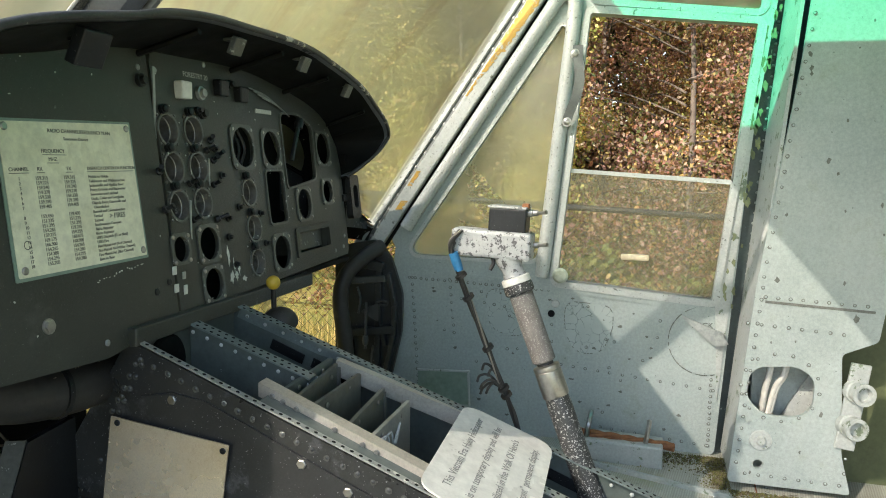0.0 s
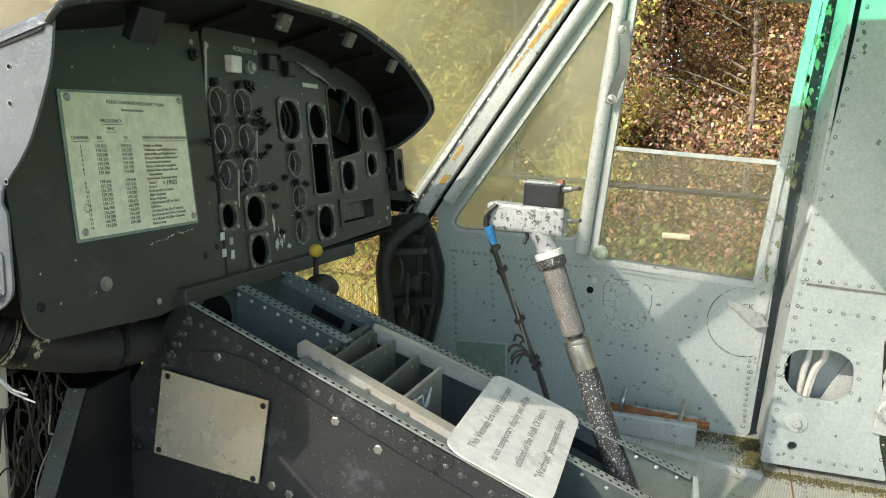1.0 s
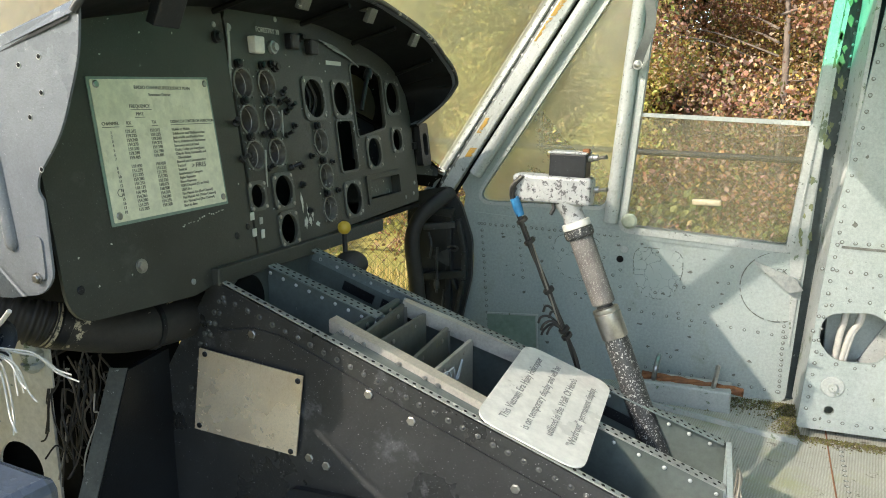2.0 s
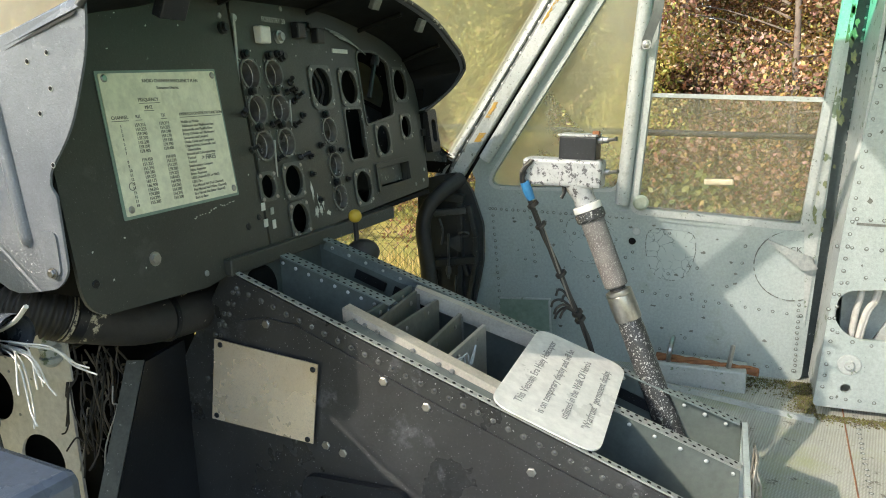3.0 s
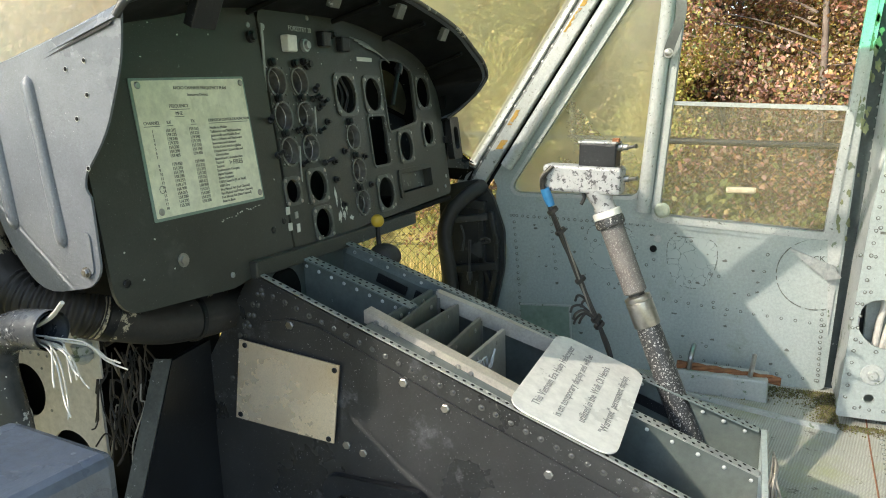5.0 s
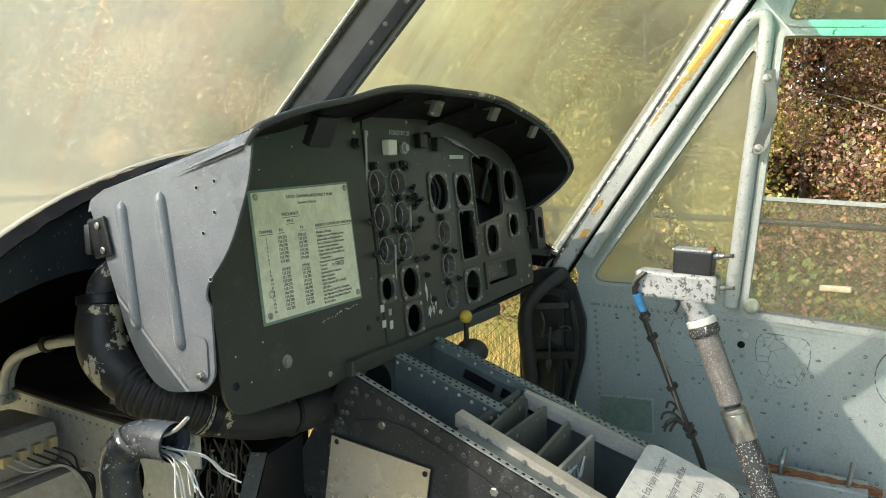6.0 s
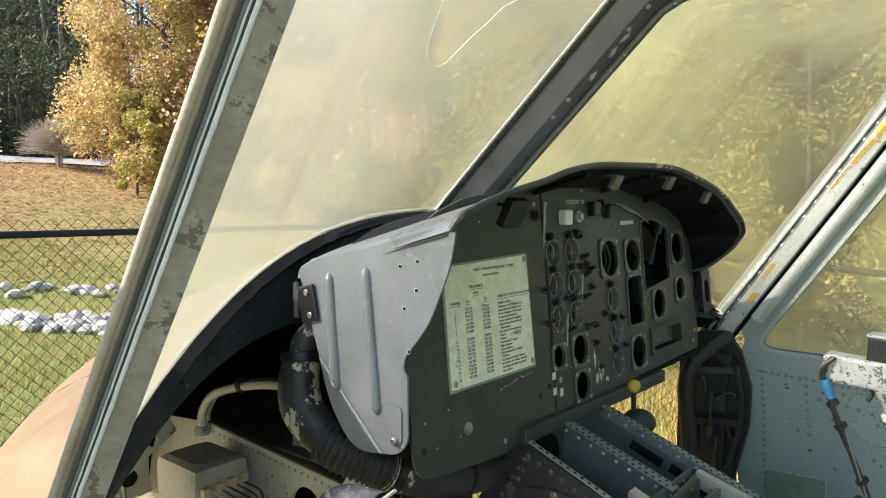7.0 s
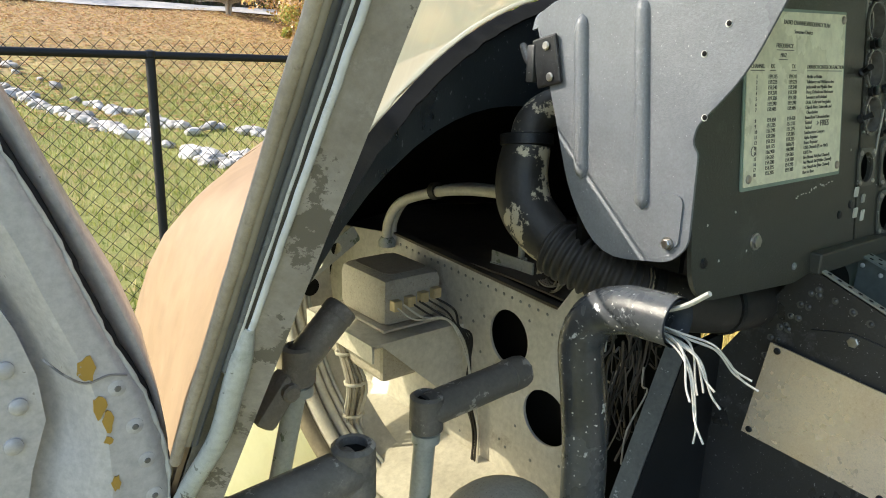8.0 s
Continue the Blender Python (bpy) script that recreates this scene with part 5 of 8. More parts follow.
PX = 2.07
hole = [(u, v) for u, v in rounded([(-0.262, 0.205), (-0.282, 0.277), (-0.395, 0.288), (-0.440, 0.255), (-0.440, 0.178), (-0.41, 0.145), (-0.31, 0.142)], 0.038, 6)]
bm = bmesh.new()
plate(bm, rounded([(-0.235, -0.06), (-0.275, 0.50), (-0.345, 1.10), (-0.37, 1.44), (-0.72, 1.44), (-0.72, 0.62), (-0.60, 0.50), (-0.585, 0.37), (-0.50, 0.33), (-0.52, 0.05), (-0.55, -0.06)], 0.012), [hole, circle(-0.312, 0.0, 0.013, 14)], lambda u, v, w: Vector((PX + w, u, v)), 0.012)
part("post_skin", bm, M_GREY, rear)
bm = bmesh.new()
plate(bm, [(0.0, -0.06), (0.0, 1.44), (1.0, 1.44), (1.0, -0.06)], [], lambda u, v, w: Vector((PX + 0.01 + 0.23 * u, (-0.243 - 0.10 * (v + 0.06) / 1.5 - 0.012 + w), v)), 0.01)
part("post_return", bm, M_GREYCHIP, rear)
bm = bmesh.new()
box(bm, (PX + 0.12, -0.395, 0.3), (0.02, 0.19, 0.7))
part("post_back", bm, M_GREY, rear)
pts = []
pts += line((PX - 0.001, -0.255, 0.0), (PX - 0.001, -0.292, 0.50), 16) + line((PX - 0.001, -0.292, 0.53), (PX - 0.001, -0.375, 1.30), 20)
pts += line((PX - 0.001, -0.30, 0.475), (PX - 0.001, -0.55, 0.465), 9) + line((PX - 0.001, -0.26, 0.40), (PX - 0.001, -0.50, 0.385), 8)
pts += [Vector((PX - 0.001, -0.353 + 0.10 * math.cos(a), 0.225 + 0.095 * math.sin(a))) for a in np.linspace(0, 6.0, 14)]
pts += line((PX - 0.001, -0.28, -0.03), (PX - 0.001, -0.52, -0.035), 8) + line((PX - 0.001, -0.53, 0.3), (PX - 0.001, -0.53, 0.0), 8)
pts += line((PX - 0.001, -0.40, 1.26), (PX - 0.001, -0.62, 1.24), 6)
rivets("rivets", pts, (-1, 0, 0), M_GREY, rear, 0.0040, 0.0024, M_DARKMARK)
for i in range(30):
    v = random.uniform(-0.04, 1.3)
    u, k = -0.285 - 0.07 * v - random.uniform(0.0, 0.30 if i % 3 else 0.02), random.uniform(0.003, 0.012)
    if (u + 0.353) ** 2 / 0.012 + (v - 0.225) ** 2 / 0.008 < 1 or (v < 0.4 and u < -0.47):
        continue
    bm = bmesh.new()
    plate(bm, [(u + 0.6 * k * math.cos(t) * random.uniform(0.4, 1.3), v + k * math.sin(t) * random.uniform(0.4, 1.3)) for t in np.linspace(0, math.tau, 11)[:-1]], [], lambda p, q, w: Vector((PX - 0.0008 + w, p, q)), 0.0018)
    part("paint_chip", bm, M_DARKMARK, rear)
bm = bmesh.new()
plate(bm, [(-0.30, 0.458), (-0.57, 0.446), (-0.57, 0.453), (-0.30, 0.465)], [], lambda u, v, w: Vector((PX - 0.002 + w, u, v)), 0.003)
part("seam", bm, M_DARKMARK, rear)
for y0, y1, rr in ((-0.335, -0.318, 0.009), (-0.372, -0.328, 0.008), (-0.378, -0.336, 0.006)):
    bm = bmesh.new()
    tube(bm, [(PX + 0.07, y0 - 0.008, 0.40), (PX + 0.05, y0, 0.26), (PX + 0.055, (y0 + y1) / 2, 0.20), (PX + 0.07, y1, 0.05)], rr, 8, 6)
    part("cable", bm, M_WHITE, rear, smooth=60)
bm = bmesh.new()
plate(bm, [(-0.50, 0.34), (-0.365, 0.08), (-0.50, 0.08)], [], lambda u, v, w: Vector((PX + 0.10 + w, u, v)), 0.006)
part("inner_gusset", bm, M_FRAME, rear)
bm = bmesh.new()
lathe(bm, (PX, -0.315, 0.07), (PX - 0.012, -0.315, 0.07), [(0, 0.03), (0.3, 0.028), (0.35, 0.014), (1, 0.011)], 18)
part("fitting", bm, M_GREYCHIP, rear, smooth=30)
# two pipe stubs on a plate at the post's rear edge
stub = empty_at("pipe_stubs", PX, -0.54, 0.1, "two short grey pipe ends on a mounting plate", "pipe fitting")
bm = bmesh.new()
box(bm, (PX - 0.004, -0.535, 0.19), (0.012, 0.05, 0.24), Matrix.Rotation(radians(6), 4, "X"), 0.003)
part("mounting_plate", bm, M_GREYCHIP, stub)
for y, z in ((-0.535, 0.235), (-0.525, 0.14)):
    bm = bmesh.new()
    lathe(bm, (PX, y, z), (PX - 0.055, y - 0.012, z + 0.004), [(0, 0.03), (0.35, 0.03), (0.4, 0.026), (0.75, 0.026), (0.8, 0.030), (1, 0.030), (1, 0.02), (0.7, 0.018)], 20)
    part("pipe_end", bm, M_GREYCHIP, stub, smooth=30)
# olive cabin side behind the post
bm = bmesh.new()
box(bm, (2.24, -1.16, 0.68), (0.05, 1.38, 1.6))
tagged(part("wall_right", bm, M_OLIVE), "olive cabin side wall behind the door post", "wall", kind="structure")

# low box, clips and a rusty braided cable at the door's foot
tray = empty_at("door_tray", 2.24, 0.06, -0.08, "small grey sheet metal tray at the foot of the door", "tray")
bm = bmesh.new()
box(bm, (2.20, 0.07, -0.05), (0.10, 0.27, 0.07), Matrix.Rotation(radians(-3), 4, "Z"), 0.006)
part("body", bm, M_GREYCHIP, tray)
for y, z in ((0.165, 0.0), (-0.01, -0.015)):
    bm = bmesh.new()
    tube(bm, [(2.18, y, -0.03), (2.17, y - 0.005, z + 0.02), (2.20, y - 0.012, z + 0.055), (2.22, y - 0.012, z + 0.05)], 0.008, 6, 4)
    part("spring_clip", bm, M_STEEL, tray, smooth=40)
rust = empty_at("braided_cable", 2.2, 0.05, -0.01, "rusty brown braided cable lying on the tray", "cable")
for k in range(3):
    bm = bmesh.new()
    tube(bm, [(2.19 + 0.008 * math.sin(i * 1.1 + k * 2.1), 0.20 - 0.027 * i, -0.008 + 0.007 * math.cos(i * 1.1 + k * 2.1) - 0.0015 * i) for i in range(12)], 0.0085, 6, 4)
    part("strand", bm, M_RUST, rust, smooth=60)

# ---- instrument panel ----


def on_panel(x, z, w=0.0):
    """A point of the panel face; w is the depth behind it."""
    return Vector((x, 0.893 + 0.115 * (z - 0.665) + w * 0.993, z - w * 0.114))


PN = Vector((0, -0.993, 0.114))
PANEL_M = Matrix(((1, 0, 0, 0), (0, 0.114, -0.993, 0), (0, 0.993, 0.114, 0), (0, 0, 0, 1)))


def panel_matrix(x, z, w=-0.001):
    return Matrix.Translation(on_panel(x, z, w)) @ PANEL_M


panel = empty_at("instrument_panel", 1.35, 0.88, 0.52, "stripped matt black helicopter instrument panel with empty gauge holes", "instrument panel")
TOP = [(2.0, 0.80), (1.985, 0.86), (1.93, 0.925), (1.85, 0.968), (1.75, 0.996), (1.6, 1.018), (1.45, 1.028), (1.3, 1.029)]
holes = []
R1, R2 = 0.0285, 0.04
small = [(1.181, 0.878), (1.262, 0.878), (1.184, 0.807), (1.265, 0.807), (1.187, 0.736), (1.265, 0.737)]
mids = [(1.451, 0.750), (1.455, 0.669), (1.453, 0.592)]
big = [(1.578, 0.849), (1.883, 0.853), (1.726, 0.708), (1.883, 0.734), (1.575, 0.600)]
for x, z in small + mids:
    holes.append(circle(x, z, R1, 22))
holes.append(circle(1.173, 0.655, 0.026, 20))
holes.append(circle(1.268, 0.655, 0.035, 22))
holes.append(circle(1.268, 0.573, 0.034, 22))
holes.append(circle(1.446, 0.850, 0.046, 24))
for (x, z), r in zip(big, (0.043, 0.045, 0.041, 0.033, 0.042)):
    holes.append(circle(x, z, r, 24))
holes.append(rounded([(1.642, 0.752), (1.815, 0.772), (1.818, 0.912), (1.735, 0.938), (1.642, 0.935)], 0.018))
holes.append(rrect(1.535, 0.672, 1.622, 0.795, 0.012))
holes.append(rrect(1.665, 0.583, 1.865, 0.640, 0.004))
bm = bmesh.new()
plate(bm, rounded([(1.152, 0.532), (2.0, 0.545)], 0.0)[:1] + [(1.99, 0.545), (2.0, 0.56)] + TOP + [(1.16, 1.020), (1.152, 1.0)], holes, on_panel, 0.006)
part("gauge_panel", bm, M_PANEL, panel)
bm = bmesh.new()
left_top = [(1.145, 1.018), (1.0, 1.012), (0.88, 0.998), (0.80, 0.975), (0.74, 0.945), (0.70, 0.905), (0.688, 0.86)]
plate(bm, rounded([(0.688, 0.525), (0.95, 0.505), (1.0, 0.512), (1.145, 0.522)] + left_top, [0.05, 0.01, 0.01, 0.004] + [0.01] * 7, 6), [], on_panel, 0.006)
part("blank_panel", bm, M_PANEL, panel)
# recessed gauge cans behind the small holes; near-black back discs paint the shade inside
for x, z in small + mids:
    bm = bmesh.new()
    n = 22
    prof = [(0.0, 0.0325), (-0.003, 0.0325), (-0.003, 0.0275), (0.006, 0.0268), (0.012, 0.0268), (0.013, 0.0258), (0.016, 0.0258), (0.017, 0.0268), (0.037, 0.0268)]
    rg = [[bm.verts.new(on_panel(x + r * math.cos(k * math.tau / n), z + r * math.sin(k * math.tau / n), w)) for k in range(n)] for w, r in prof]
    for a, b in zip(rg, rg[1:]):
        for k in range(n):
            bm.faces.new((a[k], a[(k + 1) % n], b[(k + 1) % n], b[k]))
    can = part("gauge_can", bm, M_CAN, panel, smooth=35)
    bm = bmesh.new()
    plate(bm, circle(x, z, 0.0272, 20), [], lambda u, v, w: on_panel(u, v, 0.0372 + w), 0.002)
    part("can_shade_disc", bm, M_DARK, can)
    bm = bmesh.new()
    for r0, r1, w0 in ((0.0325, 0.0285, -0.0036),):
        plate(bm, circle(x, z, r0, 24), [circle(x, z, r1, 24)], lambda u, v, w: on_panel(u, v, w0 + w), 0.0022)
    part("bezel", bm, M_FLANGE, can)
    bm = bmesh.new()
    lathe(bm, on_panel(x - 0.010, z + 0.037), on_panel(x - 0.011, z + 0.038, -0.013), [(0, 0.0095), (0.5, 0.0095), (0.55, 0.007), (0.9, 0.008), (1, 0.006)], 12)
    part("lamp_cap", bm, M_BLACK, can, smooth=35)
    for q in range(4):
        screw("screw", on_panel(x + 0.037 * math.cos(0.785 + 1.571 * q), z + 0.037 * math.sin(0.785 + 1.571 * q)), PN, 0.0032, can, M_FLANGE)


def flange(x, z, r, half, holes_r=0.0035):
    """A square-cornered gauge flange with four screws round a hole."""
    bm = bmesh.new()
    plate(bm, rounded([(x - half, z - half), (x + half, z - half), (x + half, z + half), (x - half, z + half)], half * 0.42, 5), [circle(x, z, r, 24)], lambda u, v, w: on_panel(u, v, -0.004 + w), 0.003)
    fl = part("gauge_flange", bm, M_FLANGE, panel)
    k = half * 0.78
    for sx in (-1, 1):
        for sz in (-1, 1):
            screw("screw", on_panel(x + sx * k, z + sz * k, -0.004), PN, 0.0042, fl)


for (x, z), r in list(zip(big, (0.041, 0.043, 0.039, 0.031, 0.04))) + [((1.446, 0.850), 0.044), ((1.268, 0.655), 0.033), ((1.268, 0.573), 0.032), ((1.173, 0.655), 0.024)]:
    flange(x, z, r, r + 0.006)
bm = bmesh.new()
for loop, wd in ((rounded([(1.642, 0.752), (1.815, 0.772), (1.818, 0.912), (1.735, 0.938), (1.642, 0.935)], 0.018), 0.006), (rrect(1.535, 0.672, 1.622, 0.795, 0.012), 0.006)):
    c = Vector((sum(p[0] for p in loop) / len(loop), sum(p[1] for p in loop) / len(loop)))
    outer = [tuple(Vector(p) + (Vector(p) - c).normalized() * wd) for p in loop]
    plate(bm, outer, [loop], lambda u, v, w: on_panel(u, v, -0.004 + w), 0.004)
part("opening_frame", bm, M_FLANGE, panel)
# hollow of the radio slot
bm = bmesh.new()
plate(bm, rrect(1.655, 0.573, 1.875, 0.650, 0.006), [rrect(1.668, 0.586, 1.862, 0.637, 0.004)], lambda u, v, w: on_panel(u, v, -0.005 + w), 0.004)
part("slot_frame", bm, M_PANEL, panel)
bm = bmesh.new()
box(bm, on_panel(1.765, 0.612, 0.05), (0.20, 0.09, 0.058))
bmesh.ops.delete(bm, geom=[f for f in bm.faces if f.normal.y < -0.9], context="FACES_ONLY")
part("slot_tray", bm, M_PANEL, panel)
bm = bmesh.new()
box(bm, on_panel(1.765, 0.612, 0.024), (0.19, 0.004, 0.05), PANEL_M @ Matrix.Rotation(radians(90), 4, "X"))
part("slot_back", bm, M_FLANGE, panel)
# dark remains inside the big round opening: a curved bracket
bm = bmesh.new()
for k in range(2):
    tube(bm, [on_panel(1.425 + 0.02 * k, 0.81, 0.01), on_panel(1.435 + 0.025 * k, 0.85, 0.004), on_panel(1.425 + 0.02 * k, 0.89, 0.01)], 0.005, 6, 5)
part("bracket", bm, M_BLACK, panel, smooth=60)
# a loose lever standing across the openings
bm = bmesh.new()
tube(bm, [on_panel(1.66, 0.82, -0.012), on_panel(1.685, 0.88, -0.02), on_panel(1.70, 0.905, -0.022)], 0.006, 7, 4)
lathe(bm, on_panel(1.70, 0.90, -0.02), on_panel(1.71, 0.925, -0.024), [(0, 0.011), (0.6, 0.012), (1, 0.008)], 12)
part("lever", bm, M_BLACK, panel, smooth=50)
# screws, bolts and switches
for x, z in ((0.715, 0.572), (1.128, 0.60), (1.09, 0.588)):
    screw("screw", on_panel(x, z), PN, 0.007, panel, M_BLACK)
screw("bolt", on_panel(0.838, 0.582), PN, 0.009, panel, M_STEEL, True)
for x, z in ((0.74, 0.93), (1.118, 0.985), (1.33, 1.015), (1.165, 0.985), (1.90, 0.565), (1.975, 0.60), (1.96, 0.57), (0.95, 0.53), (1.05, 0.527)):
    screw("screw", on_panel(x, z), PN, 0.0055, panel, M_RIVET)
for x, z in ((1.345, 0.79), (1.35, 0.70), (1.36, 0.60), (1.40, 0.72), (1.345, 0.66), (1.33, 0.845), (1.49, 0.70), (1.50, 0.63)):
    bm = bmesh.new()
    lathe(bm, on_panel(x, z), on_panel(x, z, -0.012), [(0, 0.008), (0.4, 0.008), (0.45, 0.005), (1, 0.004)], 12)
    part("toggle", bm, M_BLACK, panel, smooth=30)
for x, z in ((1.14, 0.80), (1.14, 0.73), (1.225, 0.775), (1.225, 0.705), (1.30, 0.84), (1.31, 0.77), (1.305, 0.70), (1.32, 0.86), (1.322, 0.82), (1.34, 0.83)):
    bm = bmesh.new()
    a = random.uniform(-0.02, 0.02)
    lathe(bm, on_panel(x, z), on_panel(x + a, z + 0.008, -0.02), [(0, 0.007), (0.3, 0.007), (0.35, 0.0035), (1, 0.005)], 10)
    part("switch", bm, M_BLACK, panel, smooth=30)
for x, z, s, m in ((1.236, 0.955, 0.034, M_CARD), (1.455, 0.965, 0.034, M_BLACK), (1.375, 0.972, 0.034, M_BLACK)):
    bm = bmesh.new()
    box(bm, on_panel(x, z, -0.008), (s, 0.02, s), bevel=0.003)
    part("indicator_block", bm, m, panel, "pale square indicator" if m == M_CARD else "")
for x, z, r in ((1.302, 0.955, 0.014), (1.30, 0.915, 0.012), (1.118, 0.962, 0.012), (1.42, 0.985, 0.01), (1.285, 0.92, 0.008)):
    bm = bmesh.new()
    lathe(bm, on_panel(x, z), on_panel(x, z, -0.014), [(0, r), (0.5, r), (0.55, r * 0.7), (1, r * 0.6)], 14)
    part("push_button", bm, M_RIVET if r > 0.013 else M_BLACK, panel, smooth=30)
# long slotted strips and label plates
for x, z, wd, h, m in ((1.150, 0.925, 0.007, 0.13, M_RIVET), (1.56, 0.935, 0.075, 0.010, M_LETTER), (1.215, 0.695, 0.004, 0.10, M_RIVET), (1.30, 0.795, 0.004, 0.06, M_RIVET), (1.145, 0.618, 0.012, 0.016, M_LETTER), (1.145, 0.585, 0.012, 0.016, M_LETTER), (1.172, 0.605, 0.010, 0.014, M_RIVET), (1.172, 0.578, 0.010, 0.018, M_LETTER)):
    bm = bmesh.new()
    box(bm, on_panel(x, z, -0.0015), (wd, 0.003, h), bevel=0.0008)
    part("label_strip", bm, m, panel)
for k in range(4):
    bm = bmesh.new()
    a, b = on_panel(1.50 + 0.02 * k, 0.985 - 0.006 * k, -0.004), on_panel(1.63 + 0.02 * k, 0.955 - 0.008 * k, -0.004)
    tube(bm, [a, a.lerp(b, 0.5) + Vector((0, -0.003, 0.004)), b], 0.0018, 5, 4)
    part("loose_strip", bm, M_RIVET, panel)
lettering("forestry_word", "FORESTRY 20", 0.0145, panel_matrix(1.252, 0.984), M_LETTER, panel)
# scuffed paint flecks
for x, z, a, b in ((1.335, 0.62, 0.006, 0.02), (1.355, 0.60, 0.004, 0.014), (1.34, 0.575, 0.008, 0.012), (1.36, 0.575, 0.007, 0.01), (1.372, 0.59, 0.004, 0.012), (1.39, 0.565, 0.008, 0.006)) + tuple((0.945 + 0.008 * i + random.uniform(-0.004, 0.004), 0.628 + 0.0012 * i + random.uniform(-0.003, 0.003), random.uniform(0.001, 0.004), random.uniform(0.0006, 0.002)) for i in range(15)) + tuple((random.uniform(0.72, 1.95), random.uniform(0.54, 0.98), random.uniform(0.0008, 0.0025), random.uniform(0.0008, 0.002)) for i in range(60)):
    bm = bmesh.new()
    plate(bm, [(x + a * math.cos(t) * random.uniform(0.25, 1.35), z + b * math.sin(t) * random.uniform(0.25, 1.35)) for t in np.linspace(0, math.tau, 17)[:-1]], [], lambda u, v, w: on_panel(u, v, -0.0008 + w), 0.0006)
    part("bare_patch", bm, M_LETTER, panel)
# near-black sheet roofing the space behind the panel, added to keep it unlit
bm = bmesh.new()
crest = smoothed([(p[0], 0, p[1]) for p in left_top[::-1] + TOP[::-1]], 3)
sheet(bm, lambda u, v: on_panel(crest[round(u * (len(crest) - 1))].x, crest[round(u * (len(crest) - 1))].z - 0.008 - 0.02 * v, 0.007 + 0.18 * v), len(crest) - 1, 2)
part("back_shade_sheet", bm, M_DARK, panel)
# bottom ledge
bm = bmesh.new()
box(bm, (1.35, 0.874, 0.521), (0.70, 0.026, 0.032), Matrix.Rotation(radians(1), 4, "Y"), 0.003)
part("bottom_ledge", bm, M_PANEL, panel)

# small side bracket with an oval hole at the panel's end
clip = empty_at("side_bracket", 2.07, 0.89, 0.68, "small black bracket with a rectangular hole", "bracket")
bm = bmesh.new()
plate(bm, rrect(2.015, 0.645, 2.085, 0.775, 0.012), [rrect(2.035, 0.675, 2.07, 0.745, 0.014)], lambda u, v, w: on_panel(u, v, -0.02 + w), 0.02)
part("bracket_plate", bm, M_BLACK, clip)
bm = bmesh.new()
box(bm, on_panel(2.01, 0.71, 0.0), (0.04, 0.012, 0.02))
part("bracket_tab", bm, M_BLACK, clip)

# radio sheet
radio = empty_at("frequency_sheet", 0.93, 0.90, 0.66, "yellowed laminated typewritten radio frequency sheet screwed to the panel", "document")
bm = bmesh.new()
plate(bm, rounded([(0.792, 0.652), (1.077, 0.652), (1.073, 0.886), (0.793, 0.879)], 0.003), [], lambda u, v, w: on_panel(u, v, -0.002 - 0.0 + w), 0.0016)
part("clear_sleeve", bm, M_GREENPL, radio, "grey edge of the plastic sleeve")
bm = bmesh.new()
plate(bm, rounded([(0.797, 0.657), (1.072, 0.657), (1.068, 0.882), (0.798, 0.875)], 0.003), [], lambda u, v, w: on_panel(u, v, -0.0032 + w), 0.001)
part("paper", bm, M_SHEET, radio)
for x, z in ((0.808, 0.868), (1.060, 0.874), (1.063, 0.667), (0.808, 0.667)):
    screw("screw", on_panel(x, z, -0.0035), PN, 0.006, radio)


def type_line(x, z, body, size=0.0074):
    lettering("typed_line", body, size, panel_matrix(x, z, -0.0034), M_INK, radio)


type_line(0.885, 0.862, "RADIO CHANNEL/FREQUENCY PLAN", 0.0080)
type_line(0.915, 0.851, "Suwannee District", 0.0070)
type_line(0.868, 0.832, "FREQUENCY", 0.0080)
type_line(0.880, 0.820, "MHZ", 0.0078)
type_line(0.806, 0.806, "CHANNEL", 0.0074)
type_line(0.856, 0.806, "RX", 0.0076)
type_line(0.912, 0.806, "TX", 0.0076)
type_line(0.956, 0.806, "DISPATCH CENTER OR FUNCTION", 0.0072)
for x, z, wd in ((0.893, 0.829, 0.046), (0.888, 0.817, 0.022), (0.823, 0.803, 0.034), (0.862, 0.803, 0.014), (0.918, 0.803, 0.014), (1.010, 0.803, 0.108)):
    bm = bmesh.new()
    box(bm, on_panel(x, z, -0.0034), (wd, 0.0004, 0.0009))
    part("underline", bm, M_INK, radio)
rx = ["159.315", "159.225", "159.240", "159.270", "159.330", "159.390", "159.405", "", "159.450", "151.235", "151.295", "159.285", "159.255", "169.175", "166.900", "154.265", "154.280", "154.295", "155.205"]
tx = ["159.315", "159.225", "159.240", "159.270", "159.330", "159.390", "159.405", "", "159.450", "151.235", "151.295", "159.285", "159.255", "168.675", "168.900", "154.265", "154.280", "154.295", "159.300"]
fn = ["Mobile to Mobile", "Tallahassee and Withlacoochee", "Jacksonville and Myakka River", "Perry, Orlando and Blackwater", "Suwannee and Lakeland", "Ocala, Cedar and Everglades", "Chipola River, Gainesville and", "  Okeechobee", "Bunnell and Caloosahatchee", "Tactical", "Tactical", "Southeastern Compact", "Alpha Repeater", "Bravo Repeater", "USFS Dispatch (Fl. or Natl.)", "USFS Fire", "Fire Mutual Aid (Red Channel)", "Fire Mutual Aid (White Channel)", "Fire Mutual Aid (Blue Channel)"]
z = 0.793
